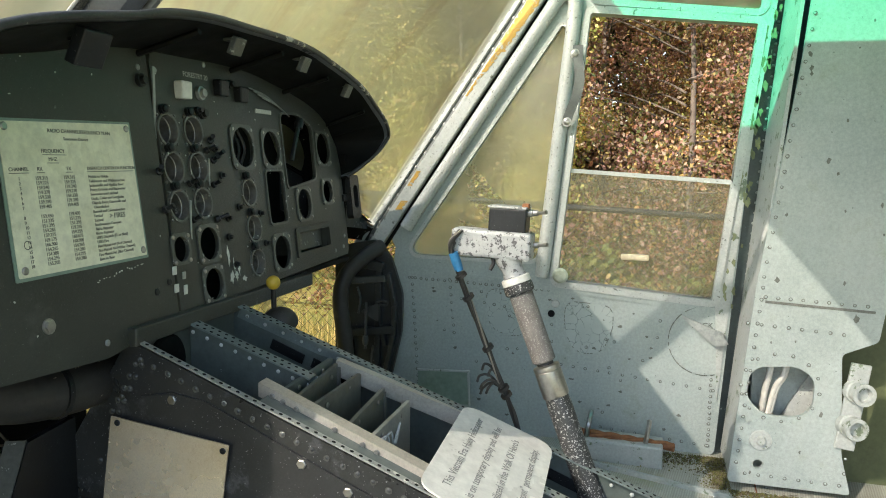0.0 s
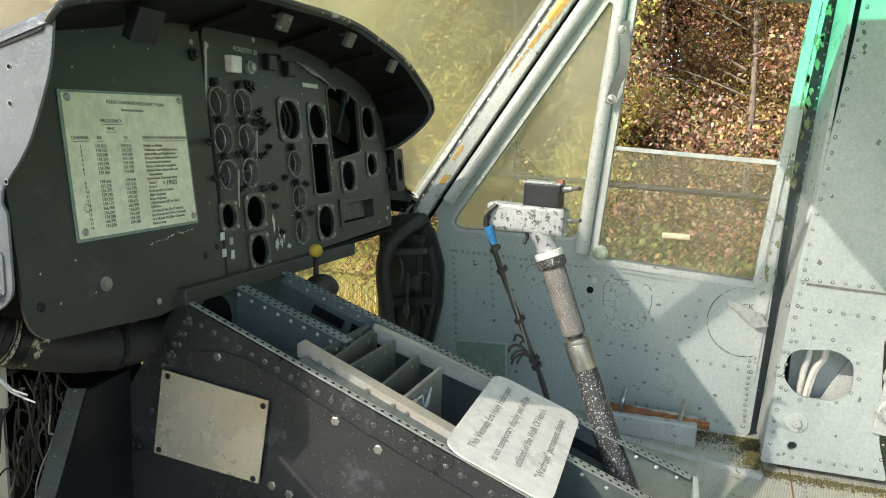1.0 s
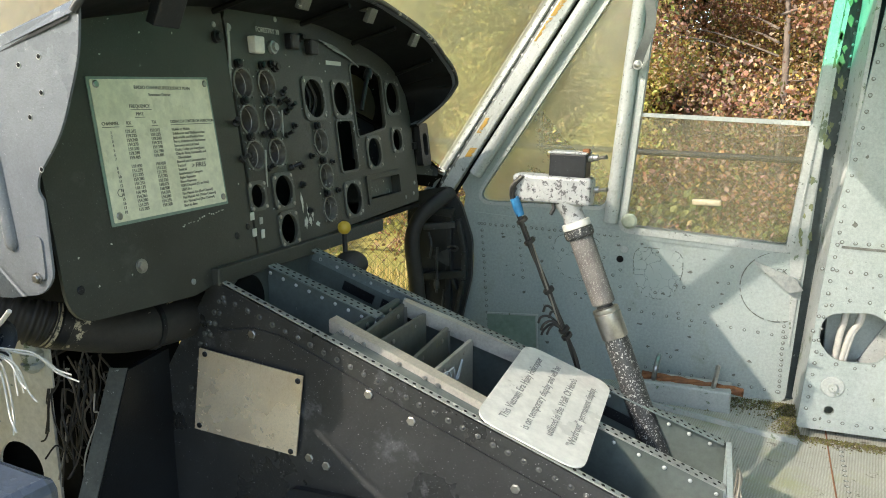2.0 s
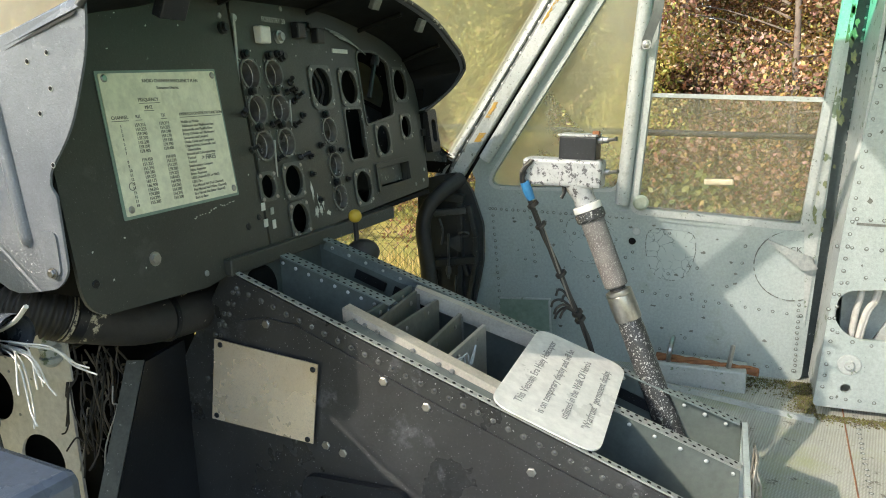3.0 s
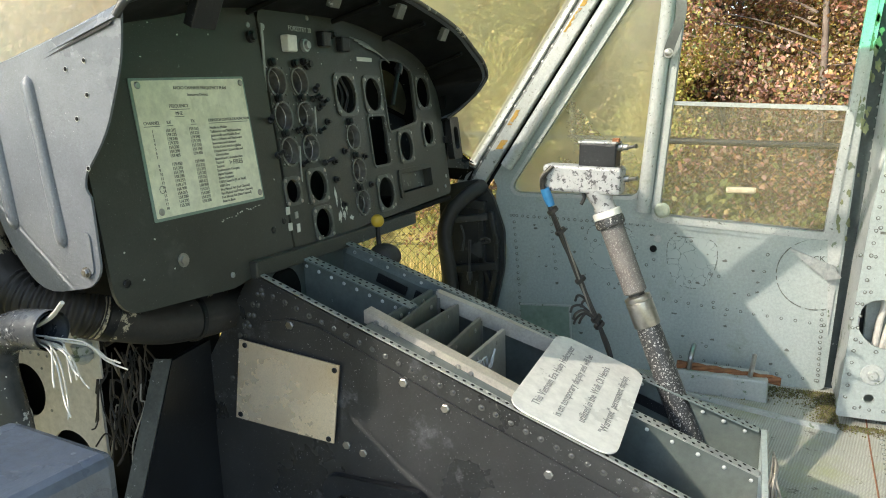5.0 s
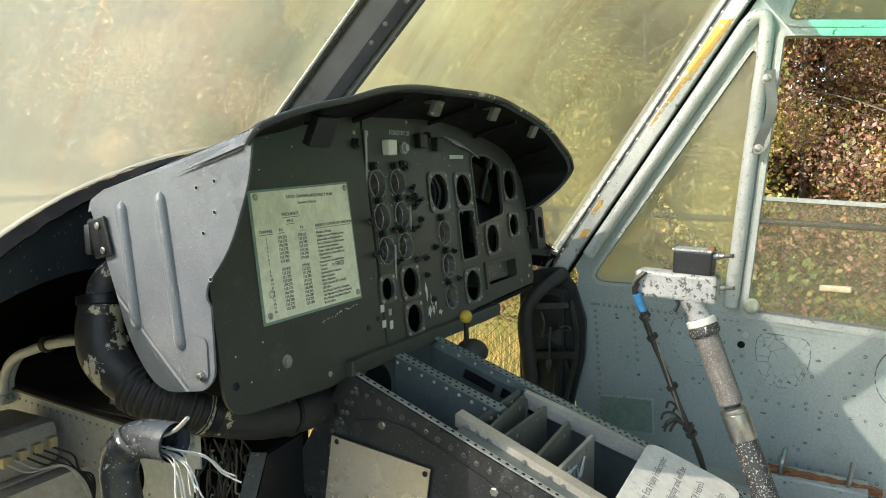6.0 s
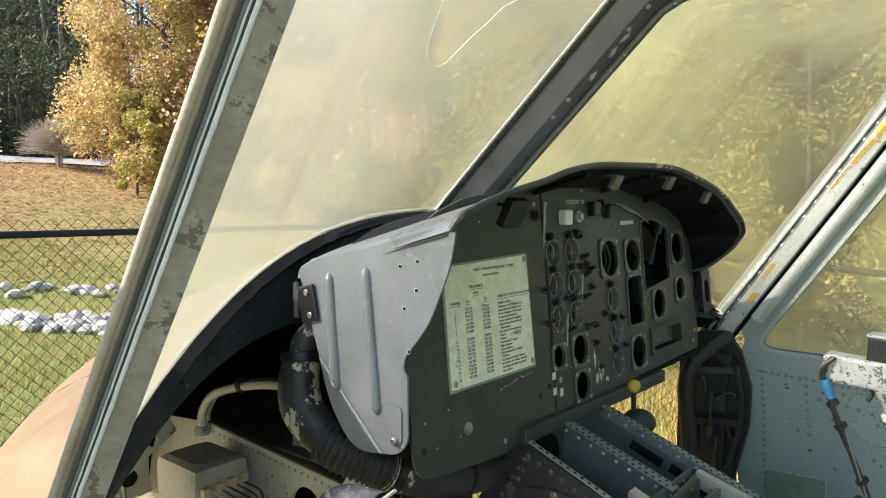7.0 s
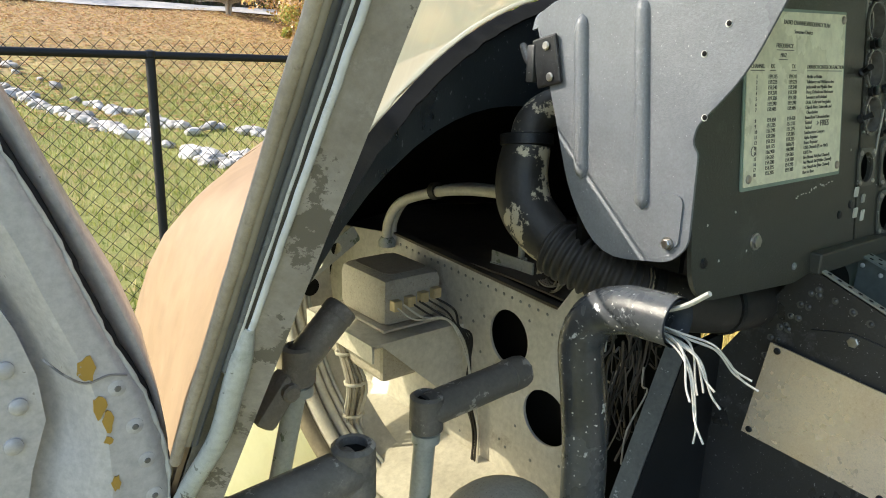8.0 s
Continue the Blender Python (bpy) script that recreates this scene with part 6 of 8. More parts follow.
for i in range(19):
    if rx[i]:
        type_line(0.820, z, str(i + 1 if i < 7 else i), 0.0066)
        type_line(0.850, z, rx[i])
        type_line(0.904, z, tx[i])
    type_line(0.956, z, fn[i], 0.0066)
    z -= 0.0069
type_line(0.956, z, "Base to Base", 0.0066)
lettering("handwritten_note", "> FIRES", 0.012, panel_matrix(0.992, 0.727, -0.0034), M_INK, radio)
bm = bmesh.new()
tube(bm, [on_panel(0.819 + 0.006 * math.cos(t), 0.702 + 0.006 * math.sin(t), -0.0036) for t in np.linspace(0, 6.2, 14)], 0.0005, 4, 1)
part("pencil_ring", bm, M_INK, radio)

# ---- hood over the panel ----
hood = empty_at("panel_hood", 1.35, 0.9, 0.55, "weathered grey-black sheet metal hood over the instrument panel", "glare shield")
RIM = [(0.664, 0.790, 0.952), (0.672, 0.778, 0.972), (0.700, 0.775, 0.984), (0.744, 0.775, 0.997), (0.82, 0.775, 1.014), (0.905, 0.775, 1.030), (1.0, 0.775, 1.052), (1.12, 0.775, 1.066), (1.262, 0.775, 1.070), (1.40, 0.775, 1.073), (1.52, 0.775, 1.069), (1.62, 0.775, 1.055), (1.73, 0.775, 1.037), (1.84, 0.775, 1.012), (1.94, 0.775, 0.972), (2.02, 0.775, 0.937), (2.062, 0.779, 0.905), (2.066, 0.786, 0.885), (2.045, 0.81, 0.845), (2.018, 0.855, 0.80), (2.0, 0.885, 0.775)]
rim = smoothed(RIM, 4)
NR = len(rim) - 1


def hood_xyz(u, v):
    p = rim[min(NR, round(u * NR))]
    f = max(0.0, min(1.0, (p.x - 1.8) / 0.25))
    tgt = Vector((min(p.x, 2.0) + 0.01, 1.16, p.z - 0.105)) if p.z > 0.93 else Vector((2.01, 1.10, p.z - 0.04))
    if f > 0 and p.z > 0.93:
        tgt = tgt.lerp(Vector((2.0, 1.08, 0.86)), f * 0.8)
    return p.lerp(tgt, v)


bm = bmesh.new()
sheet(bm, hood_xyz, NR, 8, -0.004)
top_skin = part("top_skin", bm, M_HOOD, hood, smooth=50)
# near-black sheet just under the skin deepens the underside's shade
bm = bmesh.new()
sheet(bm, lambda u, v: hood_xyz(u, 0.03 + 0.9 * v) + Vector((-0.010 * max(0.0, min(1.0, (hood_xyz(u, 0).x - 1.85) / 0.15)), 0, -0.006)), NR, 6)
part("underside_shade_sheet", bm, M_HOODIN, hood, smooth=50)
bm = bmesh.new()
tube(bm, rim, 0.006, 8, 1)
part("rolled_edge", bm, M_HOODRIM, hood, smooth=60)
# left cheek with two pressed beads
HX = 0.668
cheek = rounded([(0.783, 0.962), (0.792, 0.90), (0.835, 0.80), (0.886, 0.742), (0.889, 0.722), (0.880, 0.71), (0.878, 0.60), (0.90, 0.576), (1.005, 0.558), (1.066, 0.630), (1.105, 0.745), (1.15, 0.865), (1.10, 0.888), (0.97, 0.915), (0.86, 0.945)], [0.01, 0.03, 0.06, 0.01, 0.006, 0.004, 0.02, 0.02, 0.05, 0.05, 0.05, 0.015, 0.03, 0.03, 0.03])
bm = bmesh.new()
plate(bm, cheek, [], lambda u, v, w: Vector((HX + w, u, v)), 0.004)
side = part("cheek", bm, M_HOOD, hood)
for a, b in (((1.068, 0.868), (1.047, 0.655)), ((0.977, 0.885), (0.947, 0.632))):
    bm = bmesh.new()
    d = (Vector(b) - Vector(a)).normalized()
    n = Vector((-d.y, d.x))
    L = (Vector(b) - Vector(a)).length

    def bead(u, v, a=a, d=d, n=n, L=L):
        t = v * L
        wd = 0.011 * min(1.0, math.sqrt(max(0.0, min(t, L - t)) / 0.012))
        ang = math.pi * u
        q = Vector(a) + d * t + n * wd * math.cos(ang)
        return Vector((HX + 0.001 - 0.010 * math.sin(ang) * min(1.0, wd / 0.011), q.x, q.y))

    sheet(bm, bead, 8, 30)
    bmesh.ops.recalc_face_normals(bm, faces=bm.faces[:])
    part("pressed_bead", bm, M_HOOD, side, smooth=60)
for y, z in ((0.860, 0.899), (0.897, 0.889), (0.862, 0.853), (0.887, 0.821), (0.877, 0.752)):
    bm = bmesh.new()
    dome(bm, (HX - 0.0003, y, z), (-1, 0, 0), 0.0042, 0.0010)
    part("bright_hole_edge", bm, M_LETTER, side, smooth=50)
    bm = bmesh.new()
    dome(bm, (HX - 0.0014, y - 0.0008, z + 0.0005), (-1, 0, 0), 0.0032, 0.0005)
    part("screw_hole", bm, M_DARK, side, smooth=50)
bm = bmesh.new()
plate(bm, rounded([(0.89, 0.66), (0.93, 0.66), (0.93, 0.60), (0.89, 0.595)], 0.012), [], lambda u, v, w: Vector((HX - 0.0025 + w, u, v)), 0.003)
part("corner_doubler", bm, M_HOOD, side)
screw("screw", (HX - 0.003, 0.904, 0.600), (-1, 0, 0), 0.006, side, M_STEEL, True)
bm = bmesh.new()
sheet(bm, lambda u, v: Vector((HX + 0.02 * math.sin(v * 1.57), 0.785 + 0.35 * u, (0.962 - 0.09 * u) + 0.012 * math.sin(v * 1.57))), 10, 4)
part("rolled_corner", bm, M_HOOD, hood, smooth=60)
hinge = part("side_hinge", box(bmesh.new(), (HX - 0.005, 1.118, 0.806), (0.006, 0.044, 0.066), Matrix.Rotation(radians(-14), 4, "X"), 0.003), M_BLACK, hood)
bm = bmesh.new()
tube(bm, [(HX - 0.002, 1.138, 0.800), (HX + 0.012, 1.17, 0.806), (HX + 0.06, 1.23, 0.825)], 0.006, 8, 4)
box(bm, (HX - 0.004, 1.146, 0.802), (0.012, 0.014, 0.05), None, 0.002)
part("hinge_arm", bm, M_FOOT, hood, smooth=40)
for z in (0.826, 0.786):
    screw("screw", (HX - 0.009, 1.108 + 0.25 * (z - 0.786), z), (-1, 0, 0), 0.006, hinge)
# tabs hanging under the rim
for x, z, s in ((0.84, 0.975, 1.5), (1.225, 1.034, 1.0), (1.513, 1.037, 1.0), (1.77, 1.002, 1.0)):
    bm = bmesh.new()
    box(bm, (x, 0.795, z), (0.036 * s, 0.012 * s, 0.034 * s), Matrix.Rotation(radians(25), 4, "X"), 0.002)
    box(bm, (x + 0.012 * s, 0.81, z + 0.014), (0.02 * s, 0.03 * s, 0.006), None, 0.001)
    part("mounting_tab", bm, M_FLANGE if s == 1 else M_BLACK, hood)
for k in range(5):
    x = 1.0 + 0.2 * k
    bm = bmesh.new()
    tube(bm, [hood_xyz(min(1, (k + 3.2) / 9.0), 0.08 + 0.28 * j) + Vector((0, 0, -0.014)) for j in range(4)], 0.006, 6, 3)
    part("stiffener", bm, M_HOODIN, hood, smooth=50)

# ---- centre pedestal ----
ped = empty_at("centre_pedestal", 1.19, 0.4, -0.08, "black sheet metal centre pedestal with empty radio bays", "console")


def ped_z(y):
    return 0.512 - 0.389 * (0.864 - y)


def ped_right(y):
    return 1.345 + 0.06 * (0.864 - y) / 0.89


def left_side(u, v, w):
    return Vector((1.008 + w, u, v))


bm = bmesh.new()
plate(bm, [(0.885, ped_z(0.885)), (-0.03, ped_z(-0.03)), (-0.03, -0.08), (1.22, -0.08), (1.14, 0.12)], [], left_side, 0.006)
part("left_side", bm, M_PEDBLK, ped)
bm = bmesh.new()
sheet(bm, lambda u, v: Vector((ped_right(-0.03 + 0.915 * u), -0.03 + 0.915 * u, -0.08 + (ped_z(-0.03 + 0.915 * u) + 0.08) * v)), 6, 2, 0.006)
part("right_side", bm, M_PEDIN, ped)
bm = bmesh.new()
sheet(bm, lambda u, v: Vector((1.014 + 0.001 * 0, 0.88 - 0.905 * u, (ped_z(0.88 - 0.905 * u) - 0.005) * v + (ped_z(0.88 - 0.905 * u) - 0.26) * (1 - v))), 6, 2, 0.004)
part("left_liner", bm, M_PEDIN, ped)
bm = bmesh.new()
sheet(bm, lambda u, v: Vector((1.01 + 0.335 * v, 0.88 - 0.905 * u, ped_z(0.88 - 0.905 * u) - 0.24)), 2, 2, 0.004)
part("bay_floor", bm, M_PEDIN, ped)
# rear end plate with a rounded top
bm = bmesh.new()
plate(bm, rounded([(1.01, -0.08), (1.405, -0.08), (1.405, 0.172), (1.01, 0.172)], [0.0, 0, 0.012, 0.012]), [rounded([(1.035, -0.02), (1.385, -0.02), (1.385, 0.15), (1.035, 0.15)], 0.03)], lambda u, v, w: Vector((u, -0.03 - w, v)), 0.01)
part("end_frame", bm, M_GREY, ped)
bm = bmesh.new()
box(bm, (1.19, 0.885, 0.36), (0.34, 0.006, 0.30))
part("front_wall", bm, M_PEDIN, ped)
bm = bmesh.new()
lathe(bm, (1.105, 0.882, 0.452), (1.105, 0.874, 0.452), [(0, 0.056), (0.5, 0.055), (1, 0.050)], 26)
part("round_port", bm, M_DARK, ped, smooth=30)


def dzus_rail(name, x0, x1, y0, y1, wd, n, mat=M_PEDIN):
    """A rail along the top with two rows of small holes."""
    bm = bmesh.new()
    sheet(bm, lambda u, v: Vector((x0 + (x1 - x0) * u + wd * (v - 0.5), y0 + (y1 - y0) * u, ped_z(y0 + (y1 - y0) * u) + 0.003)), 8, 1, 0.003)
    box(bm, ((x0 + x1) / 2 + wd * 0.5 - 0.0, (y0 + y1) / 2, ped_z((y0 + y1) / 2) - 0.012), (0.003, abs(y1 - y0) * 1.07, 0.028), Matrix.Rotation(math.atan(0.389), 4, "X") @ Matrix.Rotation(-math.atan2(x1 - x0, abs(y0 - y1)) * -1, 4, "Z"))
    r = part(name, bm, mat, ped)
    bm = bmesh.new()
    for i in range(n):
        for s in ((0.0,) if wd < 0.015 else (-0.28, 0.28)):
            y = y0 + (y1 - y0) * (i + 0.5 + (0.5 if s > 0 else 0)) / (n + 0.5)
            x = x0 + (x1 - x0) * (y - y0) / (y1 - y0)
            dome(bm, (x + wd * s, y, ped_z(y) + 0.0062), (0, -0.36, 0.93), 0.0036, 0.0005, 8)
    part("fastener_pattern", bm, M_DARK, r, kind="stuff")
    return r


dzus_rail("left_rail", 1.014, 1.014, 0.875, -0.025, 0.012, 58, M_RAIL)
dzus_rail("middle_rail", 1.168, 1.188, 0.872, 0.63, 0.03, 17, M_RAIL2)
dzus_rail("right_rail", 1.335, 1.395, 0.872, -0.025, 0.024, 60, M_RAIL2)
dzus_rail("rear_rail", 1.20, 1.212, 0.36, -0.025, 0.024, 24, M_RAIL)
for x0, x1, y0, y1 in ((1.168, 1.188, 0.872, 0.632), (1.20, 1.212, 0.36, -0.025)):
    bm = bmesh.new()
    sheet(bm, lambda u, v: Vector((x0 + (x1 - x0) * u, y0 + (y1 - y0) * u, ped_z(y0 + (y1 - y0) * u) - 0.002 - 0.15 * v)), 6, 2, 0.003)
    mw = part("middle_web", bm, M_PEDIN, ped)
    rivets("rivets", [Vector((x0 + (x1 - x0) * t - 0.002, y0 + (y1 - y0) * t, ped_z(y0 + (y1 - y0) * t) - 0.014)) for t in np.linspace(0.03, 0.97, 9)], (-1, 0, 0), M_FRAME, mw, 0.004, 0.003)
for n, off in ((22, 0.014),):
    rivets("rivets", [Vector((ped_right(y) - 0.004, y, ped_z(y) - off)) for y in np.linspace(0.85, 0.0, n)], (-1, 0, 0), M_FRAME, ped, 0.0042, 0.003)
# rivet lines of the left side
pts = []
for i in range(34):
    y = 0.86 - 0.026 * i
    pts.append(Vector((1.007, y, ped_z(y) - 0.022)))
for i in range(20):
    y = 0.62 - 0.033 * i
    pts.append(Vector((1.007, y, ped_z(y) - 0.055)))
pts += [Vector((1.007, 0.87 - 0.012 * (i % 2) + 0.035 * (i // 2) * 0.35, 0.48 - 0.022 * (i // 2))) for i in range(10)]
pts += [Vector((1.007, 0.90 + 0.06 * i * 0.4, 0.42 - 0.06 * i)) for i in range(8)]
rivets("rivets", pts[::1], (-1, 0, 0), M_RIVETBLK, ped, 0.0044, 0.003, M_FLANGE)
for y, z in ((0.565, 0.342), (0.485, 0.305), (0.80, 0.425), (0.69, 0.20), (0.655, 0.19), (0.30, 0.215)):
    screw("screw", (1.007, y, z), (-1, 0, 0), 0.0085, ped, M_STEEL, True)
# black access panel, cut with a curved upper edge
bm = bmesh.new()
yy = [0.86, 0.80, 0.74, 0.66, 0.5, 0.3, 0.1, -0.02]
zz = [0.425, 0.437, 0.428, 0.395, 0.325, 0.245, 0.165, 0.115]
plate(bm, list(zip(yy, zz)) + [(-0.02, -0.07), (1.10, -0.07), (1.0, 0.20)], [], lambda u, v, w: Vector((1.0045 + w, u, v)), 0.003)
part("access_panel", bm, M_PEDBLK, ped)
# gear lever opening low on the side
bm = bmesh.new()
plate(bm, rrect(0.52, 0.02, 0.74, 0.14, 0.03), [rrect(0.55, 0.035, 0.71, 0.105, 0.02)], lambda u, v, w: Vector((0.99 + w, u, v)), 0.014)
part("raised_bezel", bm, M_BLACK, ped)
# radio crosspieces between the rails
rail = [(1.062, 0.668), (1.052, 0.36)]
bm = bmesh.new()
plate(bm, [(0.672, -0.006), (0.36, -0.006), (0.36, 0.016), (0.672, 0.016)], [], lambda u, v, w: Vector((1.062 - 0.01 * (0.668 - u) / 0.3 + w, u, ped_z(u) - 0.006 + v)), 0.003)
sheet(bm, lambda u, v: Vector((1.062 - 0.01 * u + 0.028 * v, 0.672 - 0.312 * u, ped_z(0.672 - 0.312 * u) + 0.010)), 2, 1, 0.003)
part("mounting_angle", bm, M_ALU, ped, "bare aluminium angle")
for y in (0.645, 0.625, 0.60, 0.53, 0.48, 0.455):
    screw("screw", (1.061 - 0.01 * (0.668 - y) / 0.3, y, ped_z(y) + 0.002), (-1, 0, 0), 0.005, ped)
M_PEDOLD = surf("yellowed_grey_bracket", (0.125, 0.125, 0.108), (0.19, 0.188, 0.16), 0.42, grain=90, patch=14, dirt=((0.20, 0.175, 0.06), 0.05, 24))
for y, dz, m, tilt in ((0.640, 0.004, M_PEDIN, 0), (0.622, 0.0, M_PEDOLD, 4), (0.585, -0.002, M_PEDOLD, -3), (0.525, -0.004, M_PEDOLD, 2), (0.479, -0.006, M_TRAYMETAL, -2)):
    bm = bmesh.new()
    rot = Matrix.Rotation(radians(tilt), 4, "Z")
    box(bm, (1.203, y, ped_z(y) - 0.06 + dz), (0.205, 0.0025, 0.12), rot)
    box(bm, (1.203, y + 0.003, ped_z(y) + dz), (0.205, 0.007, 0.0025), rot)
    for x in (1.103, 1.303):
        box(bm, (x, y + 0.006, ped_z(y) - 0.05 + dz), (0.0025, 0.014, 0.09))
    dv = part("divider", bm, m, ped)
    for x in (1.15, 1.255):
        screw("screw", (x, y - 0.0015, ped_z(y) + dz - 0.012), (0, -1, 0), 0.005, dv)
bm = bmesh.new()
lathe(bm, (1.16, 0.583, ped_z(0.585) - 0.055), (1.16, 0.5805, ped_z(0.585) - 0.055), [(0, 0.022), (1, 0.022)], 20)
part("round_hole", bm, M_DARK, ped, smooth=30)
for k in range(2):
    bm = bmesh.new()
    tube(bm, [(1.115 + 0.02 * k, 0.474, ped_z(0.479) - 0.015 - 0.01 * k), (1.155 + 0.02 * k, 0.470, ped_z(0.479) - 0.020), (1.165 + 0.02 * k, 0.470, ped_z(0.479) - 0.045), (1.185 + 0.02 * k, 0.470, ped_z(0.479) - 0.05), (1.235, 0.473, ped_z(0.479) - 0.025)], 0.0018, 5, 3)
    part("bent_rod", bm, M_BRIGHT, ped, smooth=60)
bm = bmesh.new()
sheet(bm, lambda u, v: Vector((1.306 + 0.05 * u + 0.022 * v, 0.632 - 0.29 * u, ped_z(0.632 - 0.29 * u) + 0.001)), 2, 1, 0.003)
sheet(bm, lambda u, v: Vector((1.306 + 0.05 * u, 0.632 - 0.29 * u, ped_z(0.632 - 0.29 * u) + 0.001 - 0.03 * v)), 2, 1, 0.003)
part("inner_angle", bm, M_TRAYMETAL, ped)
bm = bmesh.new()
sheet(bm, lambda u, v: Vector((1.022 + 0.07 * v, 0.655 - 0.28 * u, ped_z(0.655 - 0.28 * u) - 0.004)), 2, 1, 0.003)
part("side_ledge", bm, M_PEDIN, ped)
# small data plates inside
for y, s in ((0.76, 0.08), (0.66, 0.10), (0.18, 0.12)):
    bm = bmesh.new()
    x = ped_right(y) - 0.004
    box(bm, (x, y, ped_z(y) - 0.05), (0.002, s, 0.022), Matrix.Rotation(math.atan(0.389), 4, "X"))
    part("data_plate", bm, M_BLACK, ped)

# aluminium plate screwed to the pedestal's side
pl = empty_at("aluminium_plate", 1.0, 0.81, 0.2, "bare speckled aluminium plate on the pedestal's side", "plate")
bm = bmesh.new()
plate(bm, [(0.913, 0.388), (0.690, 0.362), (0.712, 0.204), (0.938, 0.222)], [], lambda u, v, w: Vector((0.994 + w, u, v)), 0.003)
part("plate", bm, M_ALUPLATE, pl)
for y, z in ((0.90, 0.378), (0.70, 0.352), (0.722, 0.212), (0.925, 0.231)):
    screw("screw", (0.993, y, z), (-1, 0, 0), 0.0055, pl, M_BLACK)

# display card resting on the pedestal
card = empty_at("display_card", 1.23, 0.30, 0.30, "white laminated display card with printed text, lying on the pedestal", "card")
C0 = Vector((1.191, 0.284, ped_z(0.284) + 0.014))
CM = Matrix.Translation(C0) @ Matrix.Rotation(math.atan(0.389), 4, "X") @ Matrix.Rotation(radians(1), 4, "Z")
bm = bmesh.new()
plate(bm, rounded([(-0.188, -0.097), (0.188, -0.097), (0.188, 0.097), (-0.188, 0.097)], 0.040, 8), [], lambda u, v, w: CM @ Vector((u, v, w - 0.003)), 0.003)
part("card_sheet", bm, M_CARD, card)
for i, txt in enumerate(("This Vietnam Era Huey Helicopter", "is on temporary display and will be", "utilized in the Walk Of Hero's", "\"Warfront\" permanent display.")):
    lettering("card_text", txt, 0.0212, CM @ Matrix.Translation((0.0, 0.050 - 0.040 * i, 0.0006)), M_GREYINK, card, "CENTER")

# ---- collective lever ----
col = empty_at("collective_lever", 1.40, 0.12, -0.08, "collective lever with a grey switch box and worn black shaft", "control lever")
A0, A1 = Vector((1.385, 0.045, -0.02)), Vector((1.42, 0.292, 0.602))


def along(z):
    return A0.lerp(A1, (z - A0.z) / (A1.z - A0.z))


bm = bmesh.new()
lathe(bm, along(-0.02), along(0.368), [(0, 0.027), (0.95, 0.0255), (1, 0.023)], 22)
part("shaft", bm, M_STICK, col, smooth=40)
bm = bmesh.new()
lathe(bm, along(0.362), along(0.424), [(0, 0.026), (0.04, 0.0275), (0.80, 0.0275), (0.82, 0.026), (0.86, 0.0275), (0.97, 0.027), (1, 0.02)], 26)
part("steel_collar", bm, M_STEEL, col, "bright steel collar", smooth=40)
bm = bmesh.new()
lathe(bm, along(0.42), along(0.432), [(0, 0.017), (1, 0.017)], 18)
part("gap_ring", bm, M_RUBBER, col, smooth=40)
bm = bmesh.new()
lathe(bm, along(0.430), along(0.572), [(0, 0.021), (0.02, 0.024), (0.97, 0.0245), (1, 0.022)], 26)
part("twist_grip", bm, M_GRIP, col, "rough grey-brown twist grip", smooth=40)
bm = bmesh.new()
lathe(bm, along(0.565), along(0.585), [(0, 0.028), (0.2, 0.031), (0.8, 0.031), (1, 0.028)], 12)
part("knurled_ring", bm, M_STICK, col, smooth=20)
bm = bmesh.new()
lathe(bm, along(0.584), along(0.598), [(0, 0.027), (0.1, 0.0295), (0.9, 0.0295), (1, 0.027)], 26)
part("white_ring", bm, M_CARD, col, "white index ring", smooth=40)
bm = bmesh.new()
lathe(bm, along(0.596), along(0.65), [(0, 0.024), (0.3, 0.021), (0.6, 0.026), (1, 0.032)], 20)
part("neck", bm, M_HEAD, col, smooth=50)
HM = Matrix.Rotation(radians(2), 4, "X") @ Matrix.Rotation(radians(-4), 4, "Z")
bm = bmesh.new()
box(bm, (1.42, 0.338, 0.664), (0.05, 0.165, 0.056), HM, 0.007)
head = part("switch_box", bm, M_HEAD, col)
bm = bmesh.new()
box(bm, (1.425, 0.306, 0.704), (0.046, 0.076, 0.066), HM, 0.003)
part("black_switch_block", bm, M_BLACK, col, "black plastic switch block")
bm = bmesh.new()
box(bm, (1.425, 0.306, 0.739), (0.049, 0.08, 0.005), HM, 0.002)
part("block_rim", bm, M_HEAD, col)
for y, z, r in ((0.262, 0.728, 0.008), (0.258, 0.664, 0.008), (0.29, 0.685, 0.006)):
    bm = bmesh.new()
    lathe(bm, (1.42, y + 0.008, z), (1.42, y - 0.014, z + 0.001), [(0, r), (0.5, r), (0.55, r * 0.8), (1, r * 0.8)], 10)
    lathe(bm, (1.418, y - 0.01, z), (1.405, y - 0.032, z + 0.004), [(0, 0.003), (0.7, 0.0035), (1, 0.0045)], 8)
    part("toggle_switch", bm, M_STEEL, col, smooth=35)
bm = bmesh.new()
box(bm, (1.419, 0.272, 0.742), (0.014, 0.014, 0.01), HM, 0.002)
part("red_button", bm, M_RUST, col)
bm = bmesh.new()
tube(bm, [(1.405, 0.335, 0.638), (1.402, 0.332, 0.626), (1.40, 0.338, 0.612)], 0.004, 7, 4)
part("trigger", bm, M_BLACK, col, smooth=50)
cable = empty_at("control_cable", 1.42, 0.28, 0.25, "black bundled cable with blue tape and tie wraps", "cable")
CP = [(1.40, 0.40, 0.69), (1.392, 0.418, 0.665), (1.395, 0.412, 0.63), (1.41, 0.380, 0.54), (1.424, 0.346, 0.45), (1.438, 0.312, 0.36), (1.447, 0.289, 0.30), (1.445, 0.262, 0.22)]
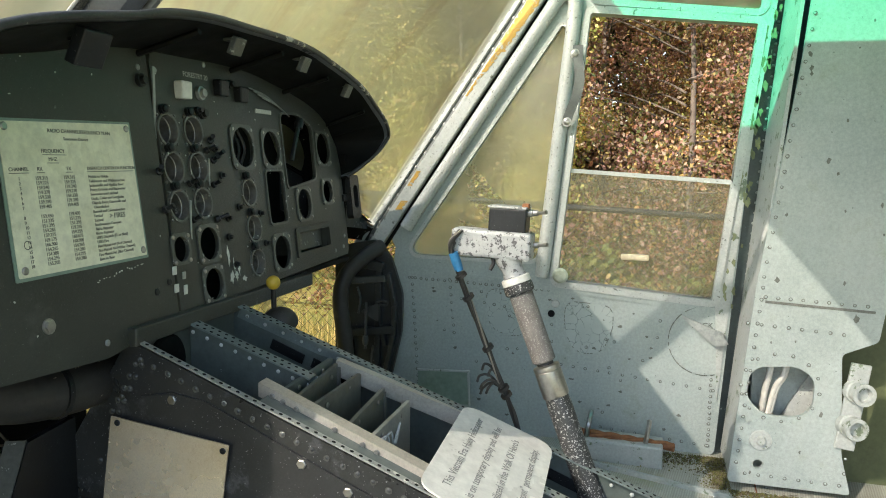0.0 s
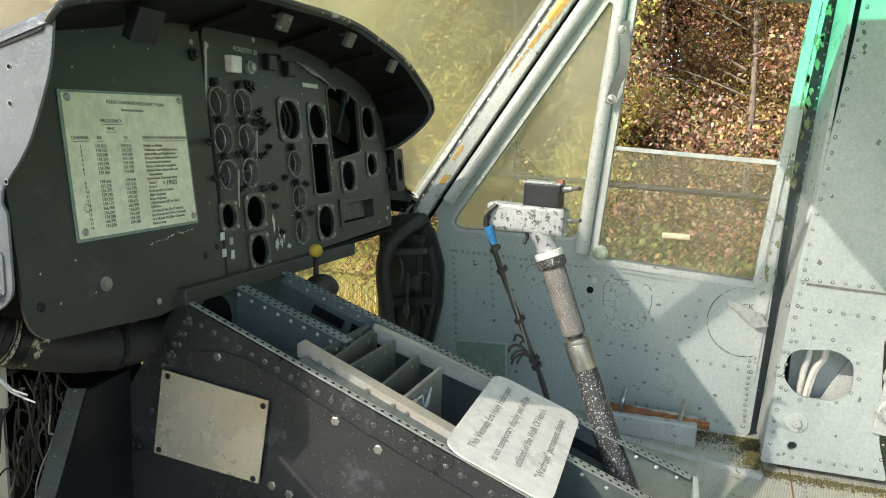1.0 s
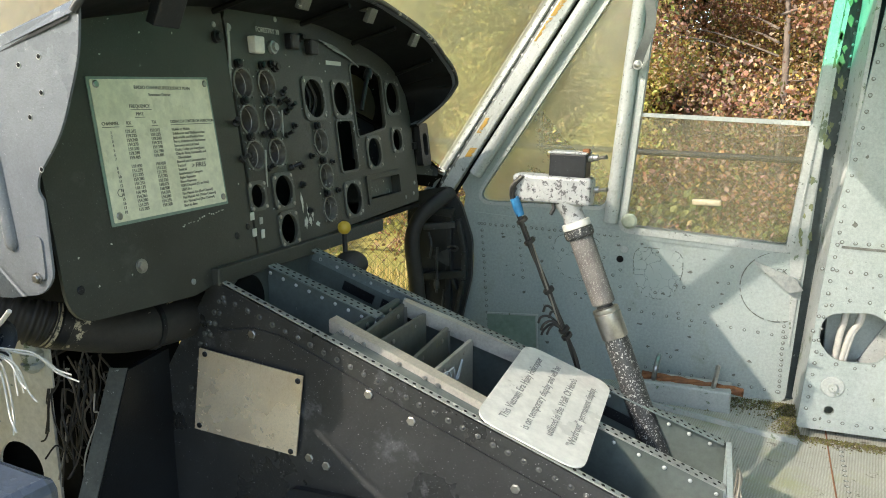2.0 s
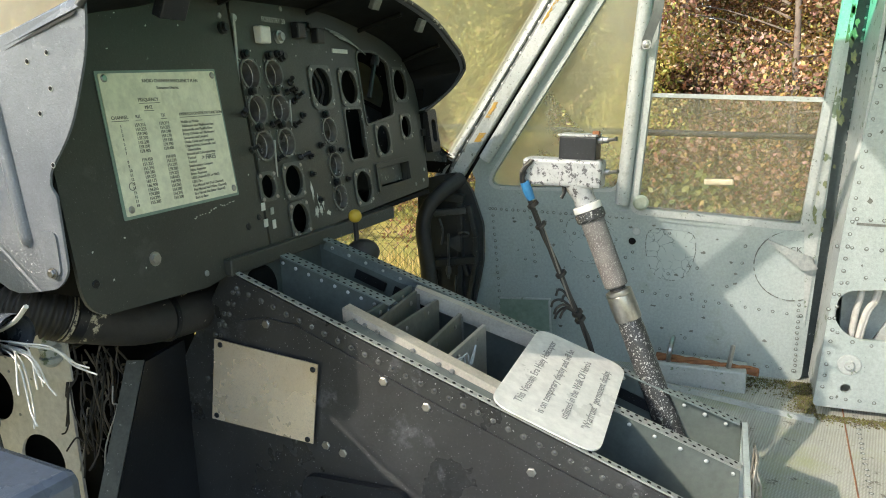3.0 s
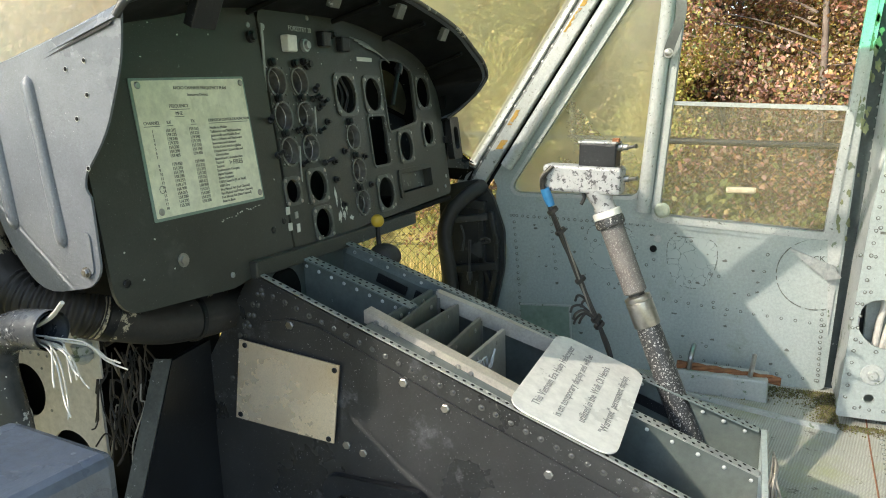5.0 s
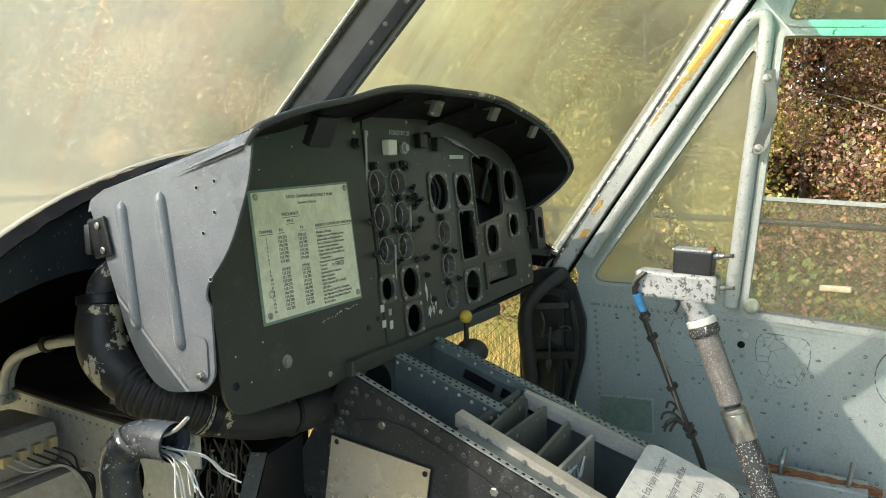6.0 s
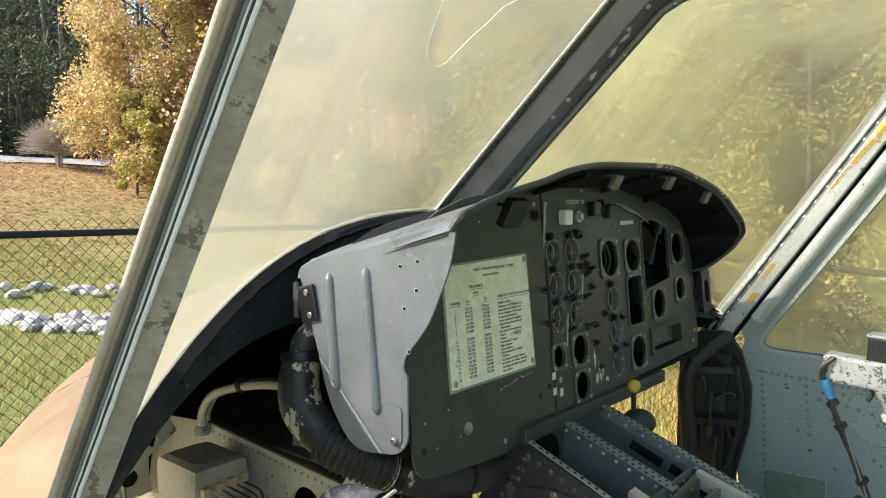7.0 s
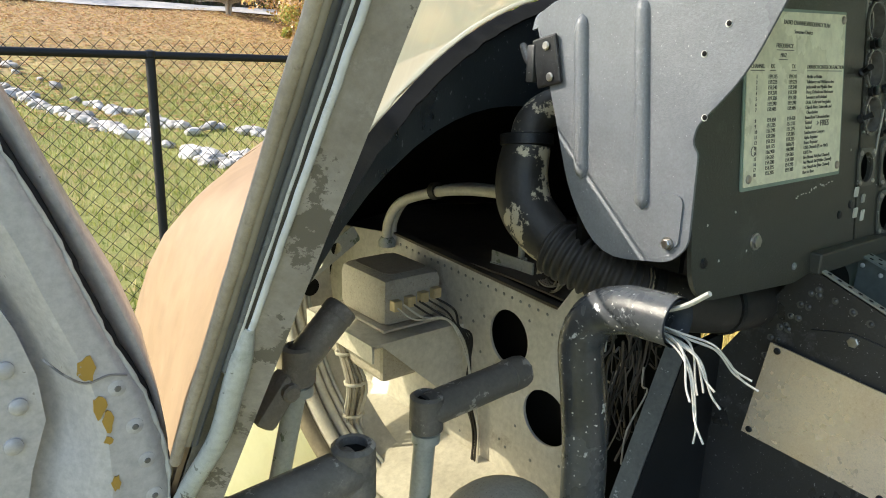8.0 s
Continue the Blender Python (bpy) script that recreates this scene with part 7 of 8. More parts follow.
bm = bmesh.new()
tube(bm, CP, 0.0052, 8, 6)
part("sheath", bm, M_RUBBER, cable, smooth=60)
for k in range(4):
    bm = bmesh.new()
    tube(bm, [Vector(p) + Vector((-0.0048 * math.cos(i * 1.5 + k * 1.6) - 0.001, 0.0048 * math.sin(i * 1.5 + k * 1.6), 0)) for i, p in enumerate(CP)], 0.0021, 5, 8)
    part("wire", bm, M_WIRE if k == 0 else M_RUBBER, cable, smooth=60)
bm = bmesh.new()
lathe(bm, (1.393, 0.414, 0.645), (1.400, 0.402, 0.608), [(0, 0.0095), (0.5, 0.0105), (1, 0.009)], 12)
part("blue_tape", bm, M_BLUE, cable, "blue tape wrap", smooth=40)
for i, (y, z) in enumerate(((0.385, 0.555), (0.312, 0.36), (0.306, 0.345), (0.345, 0.448), (0.40, 0.60))):
    bm = bmesh.new()
    x = 1.395 + 0.158 * (0.63 - z)
    lathe(bm, (x, y, z), (x + 0.002, y - 0.004, z - 0.006), [(0, 0.0125), (1, 0.0125)], 12)
    part("tie_wrap", bm, M_RUBBER, cable)
for k in range(6):
    bm = bmesh.new()
    o = Vector((1.438, 0.310, 0.355))
    e = o + Vector((random.uniform(-0.03, 0.01), random.uniform(0.02, 0.06), random.uniform(-0.02, 0.05)))
    tube(bm, [o, o.lerp(e, 0.6) + Vector((0, 0, 0.012)), e, e + Vector((0, 0.006, -0.014))], 0.003, 5, 4)
    part("loose_end", bm, M_RUBBER, cable, smooth=60)

# yellow-knobbed lever beside the pedestal
kn = empty_at("knob_lever", 1.39, 0.81, 0.42, "black lever with a yellow ball knob beside the pedestal", "control lever")
bm = bmesh.new()
bmesh.ops.create_uvsphere(bm, u_segments=18, v_segments=12, radius=0.0155, matrix=Matrix.Translation((1.388, 0.812, 0.560)))
part("ball_knob", bm, M_KNOB, kn, "yellow ball knob", smooth=60)
bm = bmesh.new()
cyl(bm, (1.39, 0.812, 0.50), (1.388, 0.812, 0.552), 0.006)
part("stem", bm, M_BLACK, kn, smooth=60)
bm = bmesh.new()
bmesh.ops.create_uvsphere(bm, u_segments=18, v_segments=12, radius=0.036, matrix=Matrix.Translation((1.395, 0.80, 0.475)) @ Matrix.Diagonal((1, 1.1, 0.85, 1)))
part("lever_housing", bm, M_RUBBER, kn, smooth=60)

# ---- right footwell ----
bm = bmesh.new()
plate(bm, rounded([(1.03, -0.08), (0.82, -0.08), (0.83, 0.08), (0.792, 0.25), (0.79, 0.38), (0.83, 0.50), (0.88, 0.56), (1.03, 0.53)], 0.02), [], lambda u, v, w: Vector((2.252 + w, u, v)), 0.018)
tagged(part("footwell_side", bm, M_FOOT), "black structural side of the footwell", "footwell", kind="structure")
fw = empty_at("footwell_structure", 2.2, 1.0, -0.08, "black ribs and hose of the footwell side", "airframe part")
bm = bmesh.new()
tube(bm, [(2.12, 0.925, -0.06), (2.13, 0.935, 0.10), (2.13, 0.948, 0.25), (2.13, 0.962, 0.38), (2.145, 0.945, 0.455), (2.19, 0.905, 0.505), (2.265, 0.87, 0.535)], lambda s: 0.027 - 0.003 * s, 14, 8)
part("black_hose", bm, M_RUBBER, fw, smooth=60)
for nm, a, b, wd, mt in (("arm", (2.236, 0.962, 0.418), (2.236, 0.842, 0.432), 0.022, M_FOOTWORN), ("shelf", (2.236, 1.02, 0.232), (2.236, 0.812, 0.262), 0.026, M_FOOT), ("upright", (2.245, 0.868, 0.46), (2.245, 0.875, 0.10), 0.02, M_FOOT), ("diagonal", (2.245, 0.875, 0.30), (2.245, 0.845, 0.20), 0.014, M_FOOT), ("rear_rib", (2.240, 0.835, 0.45), (2.240, 0.812, 0.34), 0.016, M_FOOT), ("rear_rib", (2.240, 0.812, 0.34), (2.240, 0.815, 0.24), 0.016, M_FOOT), ("rear_rib", (2.240, 0.815, 0.24), (2.240, 0.85, 0.08), 0.016, M_FOOT), ("top_rib", (2.236, 0.93, 0.48), (2.236, 0.85, 0.47), 0.03, M_FOOT)):
    bm = bmesh.new()
    a, b = Vector(a), Vector(b)
    box(bm, (a + b) / 2, (0.025, (b - a).length, wd), Matrix.Rotation(math.atan2(b.z - a.z, b.y - a.y), 4, "X"), 0.003)
    part(nm, bm, mt, fw)
bm = bmesh.new()
plate(bm, rounded([(0.932, 0.315), (0.868, 0.348), (0.868, 0.283)], 0.008), [], lambda u, v, w: Vector((2.230 + w, u, v)), 0.008)
part("bellcrank", bm, M_FOOTWORN, fw)
for pts, rr in (([(2.220, 0.905, 0.35), (2.220, 0.907, 0.30), (2.220, 0.909, 0.19)], 0.005), ([(2.226, 0.870, 0.352), (2.216, 0.850, 0.360), (2.216, 0.832, 0.356), (2.216, 0.835, 0.346), (2.226, 0.862, 0.342)], 0.0035), ([(2.229, 0.885, 0.2), (2.222, 0.89, 0.12), (2.232, 0.88, 0.02)], 0.004), ([(2.226, 0.94, 0.40), (2.216, 0.925, 0.36), (2.222, 0.935, 0.31)], 0.004)):
    bm = bmesh.new()
    tube(bm, pts, rr, 6, 5)
    part("thin_pipe", bm, M_FOOTWORN, fw, smooth=60)
bm = bmesh.new()
lathe(bm, (2.220, 0.909, 0.235), (2.220, 0.909, 0.205), [(0, 0.009), (0.5, 0.011), (1, 0.009)], 12)
part("rod_end", bm, M_FOOTWORN, fw, smooth=40)
bm = bmesh.new()
plate(bm, rrect(0.955, 0.12, 0.985, 0.215, 0.006), [], lambda u, v, w: Vector((2.232 + w, u, v)), 0.006)
part("slot", bm, M_DARK, fw)
bm = bmesh.new()
box(bm, (1.78, 1.12, 0.515), (0.90, 0.24, 0.02), None, 0.004)
part("under_panel_tray", bm, M_DARK, fw)
plq = empty_at("green_placard", 2.2, 0.68, 0.10, "thin green-grey plastic sheet standing on the floor", "sheet")
bm = bmesh.new()
box(bm, (2.2, 0.63, 0.09), (0.004, 0.17, 0.11), Matrix.Rotation(radians(-3), 4, "X"))
part("sheet", bm, M_GREENPL, plq)
bm = bmesh.new()
box(bm, (2.199, 0.63, 0.146), (0.006, 0.175, 0.005), Matrix.Rotation(radians(-3), 4, "X"))
box(bm, (2.199, 0.545, 0.09), (0.006, 0.005, 0.11), Matrix.Rotation(radians(-3), 4, "X"))
part("pale_edge", bm, M_GREYCHIP, plq)

# added near-black boxes paint the shade behind the panel openings and close the space
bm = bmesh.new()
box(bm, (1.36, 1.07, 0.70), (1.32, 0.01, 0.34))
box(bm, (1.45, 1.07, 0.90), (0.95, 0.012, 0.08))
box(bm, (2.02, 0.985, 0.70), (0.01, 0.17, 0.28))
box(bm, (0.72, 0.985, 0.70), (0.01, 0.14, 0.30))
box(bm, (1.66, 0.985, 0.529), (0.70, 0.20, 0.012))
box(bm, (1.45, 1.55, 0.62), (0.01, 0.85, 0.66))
tagged(part("panel_shade_boxes", bm, M_DARK), "near-black boxes added for the shade behind the instrument panel", "airframe part", kind="structure")
# near-black sheet paints the unlit inside of the nose skin
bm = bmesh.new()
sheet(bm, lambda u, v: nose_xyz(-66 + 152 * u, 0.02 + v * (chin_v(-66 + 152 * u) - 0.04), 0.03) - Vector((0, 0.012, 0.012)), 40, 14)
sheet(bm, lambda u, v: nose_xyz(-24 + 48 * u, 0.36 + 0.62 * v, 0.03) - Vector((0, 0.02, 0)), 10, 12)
tagged(part("nose_shade_sheet", bm, M_DARK, smooth=60), "near-black sheet painting the shade inside the nose skin", "fuselage", kind="structure")

# ---- left nose interior ----
web = empty_at("keel_web", 0.87, 1.45, -0.08, "cream-primed sheet metal web with two oval lightening holes", "airframe part", kind="structure")
bm = bmesh.new()
plate(bm, [(1.16, -0.08), (2.10, -0.08), (2.08, 0.36), (1.78, 0.395), (1.25, 0.365), (1.16, 0.42)], [circle(1.369, 0.269, 0.054, 28, 0.058), circle(1.258, 0.141, 0.058, 28, 0.056)], lambda u, v, w: Vector((0.87 + w, u, v)), 0.006)
part("web_sheet", bm, M_CREAM, web)
bm = bmesh.new()
box(bm, (0.875, 1.51, 0.386), (0.022, 0.54, 0.005), Matrix.Rotation(radians(3.2), 4, "X"))
part("top_flange", bm, M_SOIL, web)
pts = line((0.869, 1.27, 0.35), (0.869, 1.76, 0.378), 22) + [Vector((0.869, 1.369 + 0.075 * math.cos(a), 0.269 + 0.08 * math.sin(a))) for a in (0.3, 2.4, 3.6, 5.2)] + [Vector((0.869, random.uniform(1.2, 1.7), random.uniform(0.0, 0.33))) for _ in range(26)]
pts = [p for p in pts if math.hypot(p.y - 1.369, p.z - 0.269) > 0.066 and math.hypot(p.y - 1.258, p.z - 0.141) > 0.066]
rivets("rivets", pts, (-1, 0, 0), M_RIVET, web, 0.0035, 0.002)
# near-black blocks in place of the shade seen through the lightening holes
bm = bmesh.new()
box(bm, (1.07, 1.26, 0.14), (0.30, 0.20, 0.42))
box(bm, (1.08, 1.66, 0.13), (0.32, 0.6, 0.42))
part("inside_shade_block", bm, M_DARK, web)
bm = bmesh.new()
sheet(bm, lambda u, v: Vector((0.882 + 0.62 * u, 1.16 + 0.86 * v, 0.374 + 0.012 * math.sin(7 * u + 5 * v))), 8, 8, 0.004)
tagged(part("nose_tray", bm, M_SOIL), "tray covered in brown dirt on top of the keel", "tray", kind="structure")
tri_pl = empty_at("gusset_plate", 0.85, 1.16, 0.36, "pale triangular gusset with a connector", "airframe part")
bm = bmesh.new()
plate(bm, [(1.24, 0.352), (1.155, 0.475), (1.11, 0.46), (1.11, 0.34), (1.20, 0.325)], [], lambda u, v, w: Vector((0.838 + w, u, v)), 0.004)
part("gusset", bm, M_CREAM, tri_pl)
bm = bmesh.new()
lathe(bm, (0.825, 1.136, 0.372), (0.825, 1.136, 0.432), [(0, 0.008), (0.15, 0.018), (0.3, 0.02), (0.35, 0.016), (0.6, 0.019), (0.7, 0.013), (1, 0.012)], 16)
part("connector", bm, M_GREYCHIP, tri_pl, smooth=35)
for k in range(4):
    bm = bmesh.new()
    tube(bm, [(0.825, 1.13 + 0.005 * k, 0.43), (0.82, 1.13 + 0.004 * k, 0.47), (0.81 + 0.01 * k, 1.12, 0.51)], 0.0025, 5, 4)
    part("lead", bm, M_WIRE, tri_pl)

ebox = empty_at("relay_box", 0.75, 1.61, 0.27, "dusty beige metal relay box with yellow connectors", "electrical box")
bm = bmesh.new()
box(bm, (0.755, 1.615, 0.328), (0.15, 0.175, 0.105), None, 0.022)
part("case", bm, M_BOX, ebox, smooth=30)
# lid layer: dust and the lid's shade in one darker brown
bm = bmesh.new()
plate(bm, [(0.755 + u, 1.615 + v) for u, v in rrect(-0.053, -0.066, 0.053, 0.066, 0.022)], [], lambda u, v, w: Vector((u, v, 0.3808 + w)), 0.0008)
part("dust_and_shade_layer", bm, M_LIDDUSTSHADE, ebox, "brown dust on the lid, with its shade in the colour")
bm = bmesh.new()
box(bm, (0.755, 1.612, 0.276), (0.165, 0.19, 0.006), None, 0.002)
part("base_plate", bm, M_BOX, ebox)
for k in range(4):
    bm = bmesh.new()
    box(bm, (0.705 + 0.033 * k, 1.522, 0.325 + 0.003 * k), (0.02, 0.018, 0.022), None, 0.002)
    part("connector", bm, M_CONN, ebox)
for k in range(6):
    bm = bmesh.new()
    tube(bm, [(0.70 + 0.02 * k, 1.518, 0.325), (0.73 + 0.02 * k, 1.49, 0.30), (0.80 + 0.007 * k, 1.478, 0.29 - 0.005 * k), (0.835 + 0.004 * k, 1.46, 0.22 + 0.004 * k), (0.846 - 0.004 * (k % 3), 1.435 + 0.004 * k, 0.12), (0.852 + 0.005 * (k % 2), 1.425 + 0.004 * k, 0.03), (0.848, 1.42 + 0.004 * k, -0.06)], 0.0021 + 0.0005 * (k % 2), 5, 6)
    part("lead", bm, M_WHITE if k < 2 else M_RUBBER, ebox, smooth=60)
shelf = empty_at("box_shelf", 0.70, 1.6, 0.1, "pale sheet metal shelf and bracket under the relay box", "shelf")
bm = bmesh.new()
box(bm, (0.745, 1.63, 0.258), (0.22, 0.26, 0.006))
box(bm, (0.637, 1.63, 0.243), (0.005, 0.26, 0.036))
part("shelf_plate", bm, M_CREAM, shelf)
bm = bmesh.new()
plate(bm, [(0.66, 0.255), (0.87, 0.255), (0.87, 0.10), (0.83, 0.10)], [], lambda u, v, w: Vector((u, 1.505 + w, v)), 0.004)
part("gusset", bm, M_CREAM, shelf)
# block added where only a grey sheet and shade lie below the shelf
bm = bmesh.new()
box(bm, (0.78, 1.68, 0.195), (0.16, 0.24, 0.11), None, 0.01)
part("under_shelf_block", bm, M_BOX, shelf)
bm = bmesh.new()
plate(bm, rounded([(0.63, 0.33), (0.78, 0.42), (0.80, 0.385), (0.66, 0.30)], 0.006), [circle(0.685, 0.345, 0.014, 14), circle(0.735, 0.372, 0.014, 14)], lambda u, v, w: Vector((u, 1.80 + w, v)), 0.005)
part("holed_strap", bm, M_GREYCHIP, shelf)
# lower sloping floor of the footwell, dusty
bm = bmesh.new()
sheet(bm, lambda u, v: Vector((0.66 + 0.21 * u, 1.18 + 0.75 * v, -0.03 - 0.05 * (1 - u))), 4, 6, 0.004)
tagged(part("footwell_floor", bm, M_CREAM), "dusty cream footwell floor plate", "floor", kind="structure")
# curved frame rib between the chin window and the footwell
rib = empty_at("window_rib", 0.62, 1.7, -0.1, "pale curved frame rib along the chin window with cables", "airframe part", kind="structure")
RB = [(0.71, 1.93, 0.42), (0.655, 1.90, 0.33), (0.63, 1.85, 0.22), (0.625, 1.75, 0.08), (0.64, 1.64, -0.03), (0.67, 1.50, -0.12), (0.70, 1.3, -0.2)]
for k, (r, off, m) in enumerate(((0.016, 0.0, M_CREAM), (0.011, 0.03, M_WHITE), (0.008, 0.05, M_WHITE), (0.006, 0.065, M_FRAME), (0.018, -0.028, M_SEAL))):
    bm = bmesh.new()
    tube(bm, [Vector(p) + Vector((off, 0.004 * k, 0.2 * off)) for p in RB], r, 8, 6)
    part("rib_tube", bm, m, rib, smooth=60)
bm = bmesh.new()
sheet(bm, lambda u, v: Vector(smoothed(RB, 4)[round(v * 24)]) + Vector((0.01 + 0.12 * u, 0.012, 0.01 * u)), 3, 24, 0.003)
part("rib_web", bm, M_CREAM, rib, smooth=40)
bm = bmesh.new()
lathe(bm, (0.70, 1.86, 0.27), (0.70, 1.875, 0.27), [(0, 0.022), (1, 0.022)], 20)
part("dark_hole", bm, M_DARK, rib)
# tied wire bundle running down the footwell
bun = empty_at("wire_bundle", 0.70, 1.68, -0.05, "bundle of dirty wires tied with lacing cord", "wires")
for k in range(11):
    bm = bmesh.new()
    a, b = random.uniform(-0.018, 0.018), random.uniform(-0.015, 0.015)
    tube(bm, [(0.69 + a, 1.73 + b, 0.25), (0.70 + a * 0.7, 1.715 + b, 0.17), (0.705 + a * 1.2, 1.67 + b, 0.09), (0.70 + a, 1.68 + b, 0.0), (0.705 + a * 1.6, 1.62 + b, -0.08)], random.uniform(0.0025, 0.005), 5, 5)
    part("wire", bm, M_WIRE if k % 3 else M_WHITE, bun, smooth=60)
for z, y in ((0.10, 1.672), (0.02, 1.68), (0.16, 1.71)):
    bm = bmesh.new()
    tube(bm, [(0.703 + 0.024 * math.cos(t), y + 0.02 * math.sin(t), z) for t in np.linspace(0, 6.3, 9)], 0.004, 6, 1)
    part("lacing", bm, M_WHITE, bun, smooth=60)
# white conduit arching over the tray
for k in range(2):
    con = empty_at("conduit", 0.85, 1.76, 0.37, "white bent conduit pipe", "pipe", "white conduits")
    bm = bmesh.new()
    o = 0.018 * k
    tube(bm, [(0.85 + o, 1.765, 0.375), (0.85 + o, 1.76, 0.43), (0.852 + o, 1.71, 0.485 + 0.2 * o), (0.86 + o, 1.60, 0.525 + 0.3 * o), (0.87 + o, 1.50, 0.545 + 0.3 * o), (0.88 + o, 1.38, 0.555)], 0.0115 if k == 0 else 0.008, 10, 8)
    part("pipe", bm, M_WHITE, con, smooth=60)
    if k == 0:
        bm = bmesh.new()
        lathe(bm, (0.862, 1.61, 0.525), (0.863, 1.595, 0.529), [(0, 0.019), (1, 0.019)], 14)
        part("clamp", bm, M_RUBBER, con, smooth=40)
        bm = bmesh.new()
        lathe(bm, (0.85, 1.765, 0.37), (0.85, 1.765, 0.392), [(0, 0.02), (0.6, 0.02), (1, 0.014)], 14)
        part("end_fitting", bm, M_GREYCHIP, con, smooth=40)
# short post with bracket and coil of wire on the tray
tb = empty_at("tray_bracket", 0.95, 1.45, 0.375, "small metal bracket with an upright rod on the tray", "bracket")
bm = bmesh.new()
box(bm, (0.94, 1.43, 0.385), (0.03, 0.12, 0.006))
box(bm, (0.93, 1.43, 0.398), (0.004, 0.12, 0.03))
part("base", bm, M_GREYCHIP, tb)
bm = bmesh.new()
cyl(bm, (0.945, 1.42, 0.385), (0.945, 1.42, 0.50), 0.007)
lathe(bm, (0.945, 1.42, 0.385), (0.945, 1.42, 0.41), [(0, 0.015), (1, 0.013)], 6)
part("rod", bm, M_GREYCHIP, tb, smooth=40)
coil = empty_at("wire_coil", 0.91, 1.29, 0.385, "loose coil of beige wires on the tray", "wires")
for k in range(9):
    bm = bmesh.new()
    r = random.uniform(0.02, 0.035)
    tube(bm, [(0.905 + r * 0.5 * math.cos(t + k), 1.30 + r * math.cos(t) * 1.1, 0.40 + r * 0.8 * math.sin(t) + 0.01) for t in np.linspace(0, 5.6, 10)], 0.0022, 5, 3)
    part("strand", bm, M_WIRE, coil, smooth=60)

# ventilation duct
duct = empty_at("ventilation_duct", 0.72, 1.15, 0.44, "flaking black ventilation duct with a corrugated hose section", "duct")
bm = bmesh.new()
tube(bm, [(0.88, 1.13, 0.752), (0.81, 1.155, 0.748), (0.752, 1.182, 0.738), (0.722, 1.193, 0.715), (0.712, 1.195, 0.68)], 0.028, 18, 6)
part("upper_pipe", bm, M_DUCT, duct, smooth=60)
bm = bmesh.new()
lathe(bm, (0.713, 1.197, 0.698), (0.711, 1.194, 0.680), [(0, 0.037), (0.1, 0.041), (0.9, 0.041), (1, 0.037)], 20)
part("hose_clamp", bm, M_BLACK, duct, smooth=30)
bm = bmesh.new()
tube(bm, [(0.711, 1.193, 0.685), (0.704, 1.194, 0.635), (0.702, 1.180, 0.590), (0.706, 1.145, 0.557), (0.71, 1.115, 0.540)], lambda s: 0.036 + 0.006 * math.sin(math.pi * s), 20, 7)
part("elbow", bm, M_DUCT, duct, smooth=60)
bm = bmesh.new()
tube(bm, [(0.71, 1.125, 0.54), (0.722, 1.075, 0.523), (0.745, 1.035, 0.508), (0.775, 1.018, 0.492)], lambda s: 0.042 + 0.0032 * math.sin(s * math.tau * 13), 20, 26)
part("corrugated_hose", bm, M_RUBBER, duct, smooth=70)
bm = bmesh.new()
tube(bm, [(0.765, 1.022, 0.497), (0.80, 1.01, 0.48), (0.88, 0.985, 0.452), (0.97, 0.962, 0.442), (1.06, 0.96, 0.44)], 0.042, 20, 7)
part("cross_duct", bm, M_DUCT, duct, smooth=60)
for p, q in (((0.775, 1.02, 0.495), (0.792, 1.013, 0.487)), ((0.93, 0.972, 0.446), (0.94, 0.97, 0.445))):
    bm = bmesh.new()
    lathe(bm, p, q, [(0, 0.043), (0.1, 0.047), (0.9, 0.047), (1, 0.043)], 20)
    part("band", bm, M_BLACK, duct, smooth=30)

# black fairing at the pedestal's front corner
fair = empty_at("pedestal_fairing", 0.95, 1.02, -0.08, "black sheet metal fairing in front of the pedestal", "panel")
bm = bmesh.new()
plate(bm, [(0.905, 0.365), (1.01, 0.372), (1.01, -0.08), (0.70, -0.08), (0.81, 0.155)], [], lambda u, v, w: Vector((u, 1.0 + w, v)), 0.012)
part("face", bm, M_BLACK, fair)
bm = bmesh.new()
sheet(bm, lambda u, v: Vector((0.905, 1.0, 0.365)).lerp(Vector((0.70, 1.0, -0.08)), u) + Vector((-0.012 * v, 0.002 + 0.03 * v, 0.004)), 4, 1, 0.004)
part("bent_edge", bm, M_FLANGE, fair)
# dark wires hanging behind the fairing
hang = empty_at("hanging_wires", 0.88, 1.08, 0.05, "tangle of dark dusty wires hanging below the panel", "wires")
for k in range(38):
    bm = bmesh.new()
    x, y = random.uniform(0.845, 0.915), random.uniform(1.06, 1.13)
    P = [Vector((x, y, random.uniform(0.30, 0.40)))]
    for j in range(4):
        P.append(P[-1] + Vector((random.uniform(-0.028, 0.024), random.uniform(-0.018, 0.018), random.uniform(-0.08, 0.01))))
    tube(bm, P, random.uniform(0.0012, 0.0024), 5, 4)
    part("wire", bm, M_WIRE if k % 13 == 0 else M_SOIL if k % 3 == 0 else M_RUBBER, hang, smooth=60)

# ---- cyclic stick, cut off, with frayed wires ----
cyc = empty_at("cyclic_stick", 0.5, 0.87, -0.08, "bent black control stick cut open with frayed wires hanging out", "control stick")
ST = [(0.50, 0.862, -0.08), (0.50, 0.866, 0.20), (0.50, 0.870, 0.38), (0.50, 0.880, 0.46), (0.50, 0.888, 0.515), (0.50, 0.872, 0.552), (0.50, 0.838, 0.570), (0.50, 0.80, 0.575), (0.50, 0.776, 0.576)]
bm = bmesh.new()
tube(bm, ST, 0.025, 22, 6, caps=False)
tube(bm, ST[::-1], 0.0215, 22, 6, caps=False)
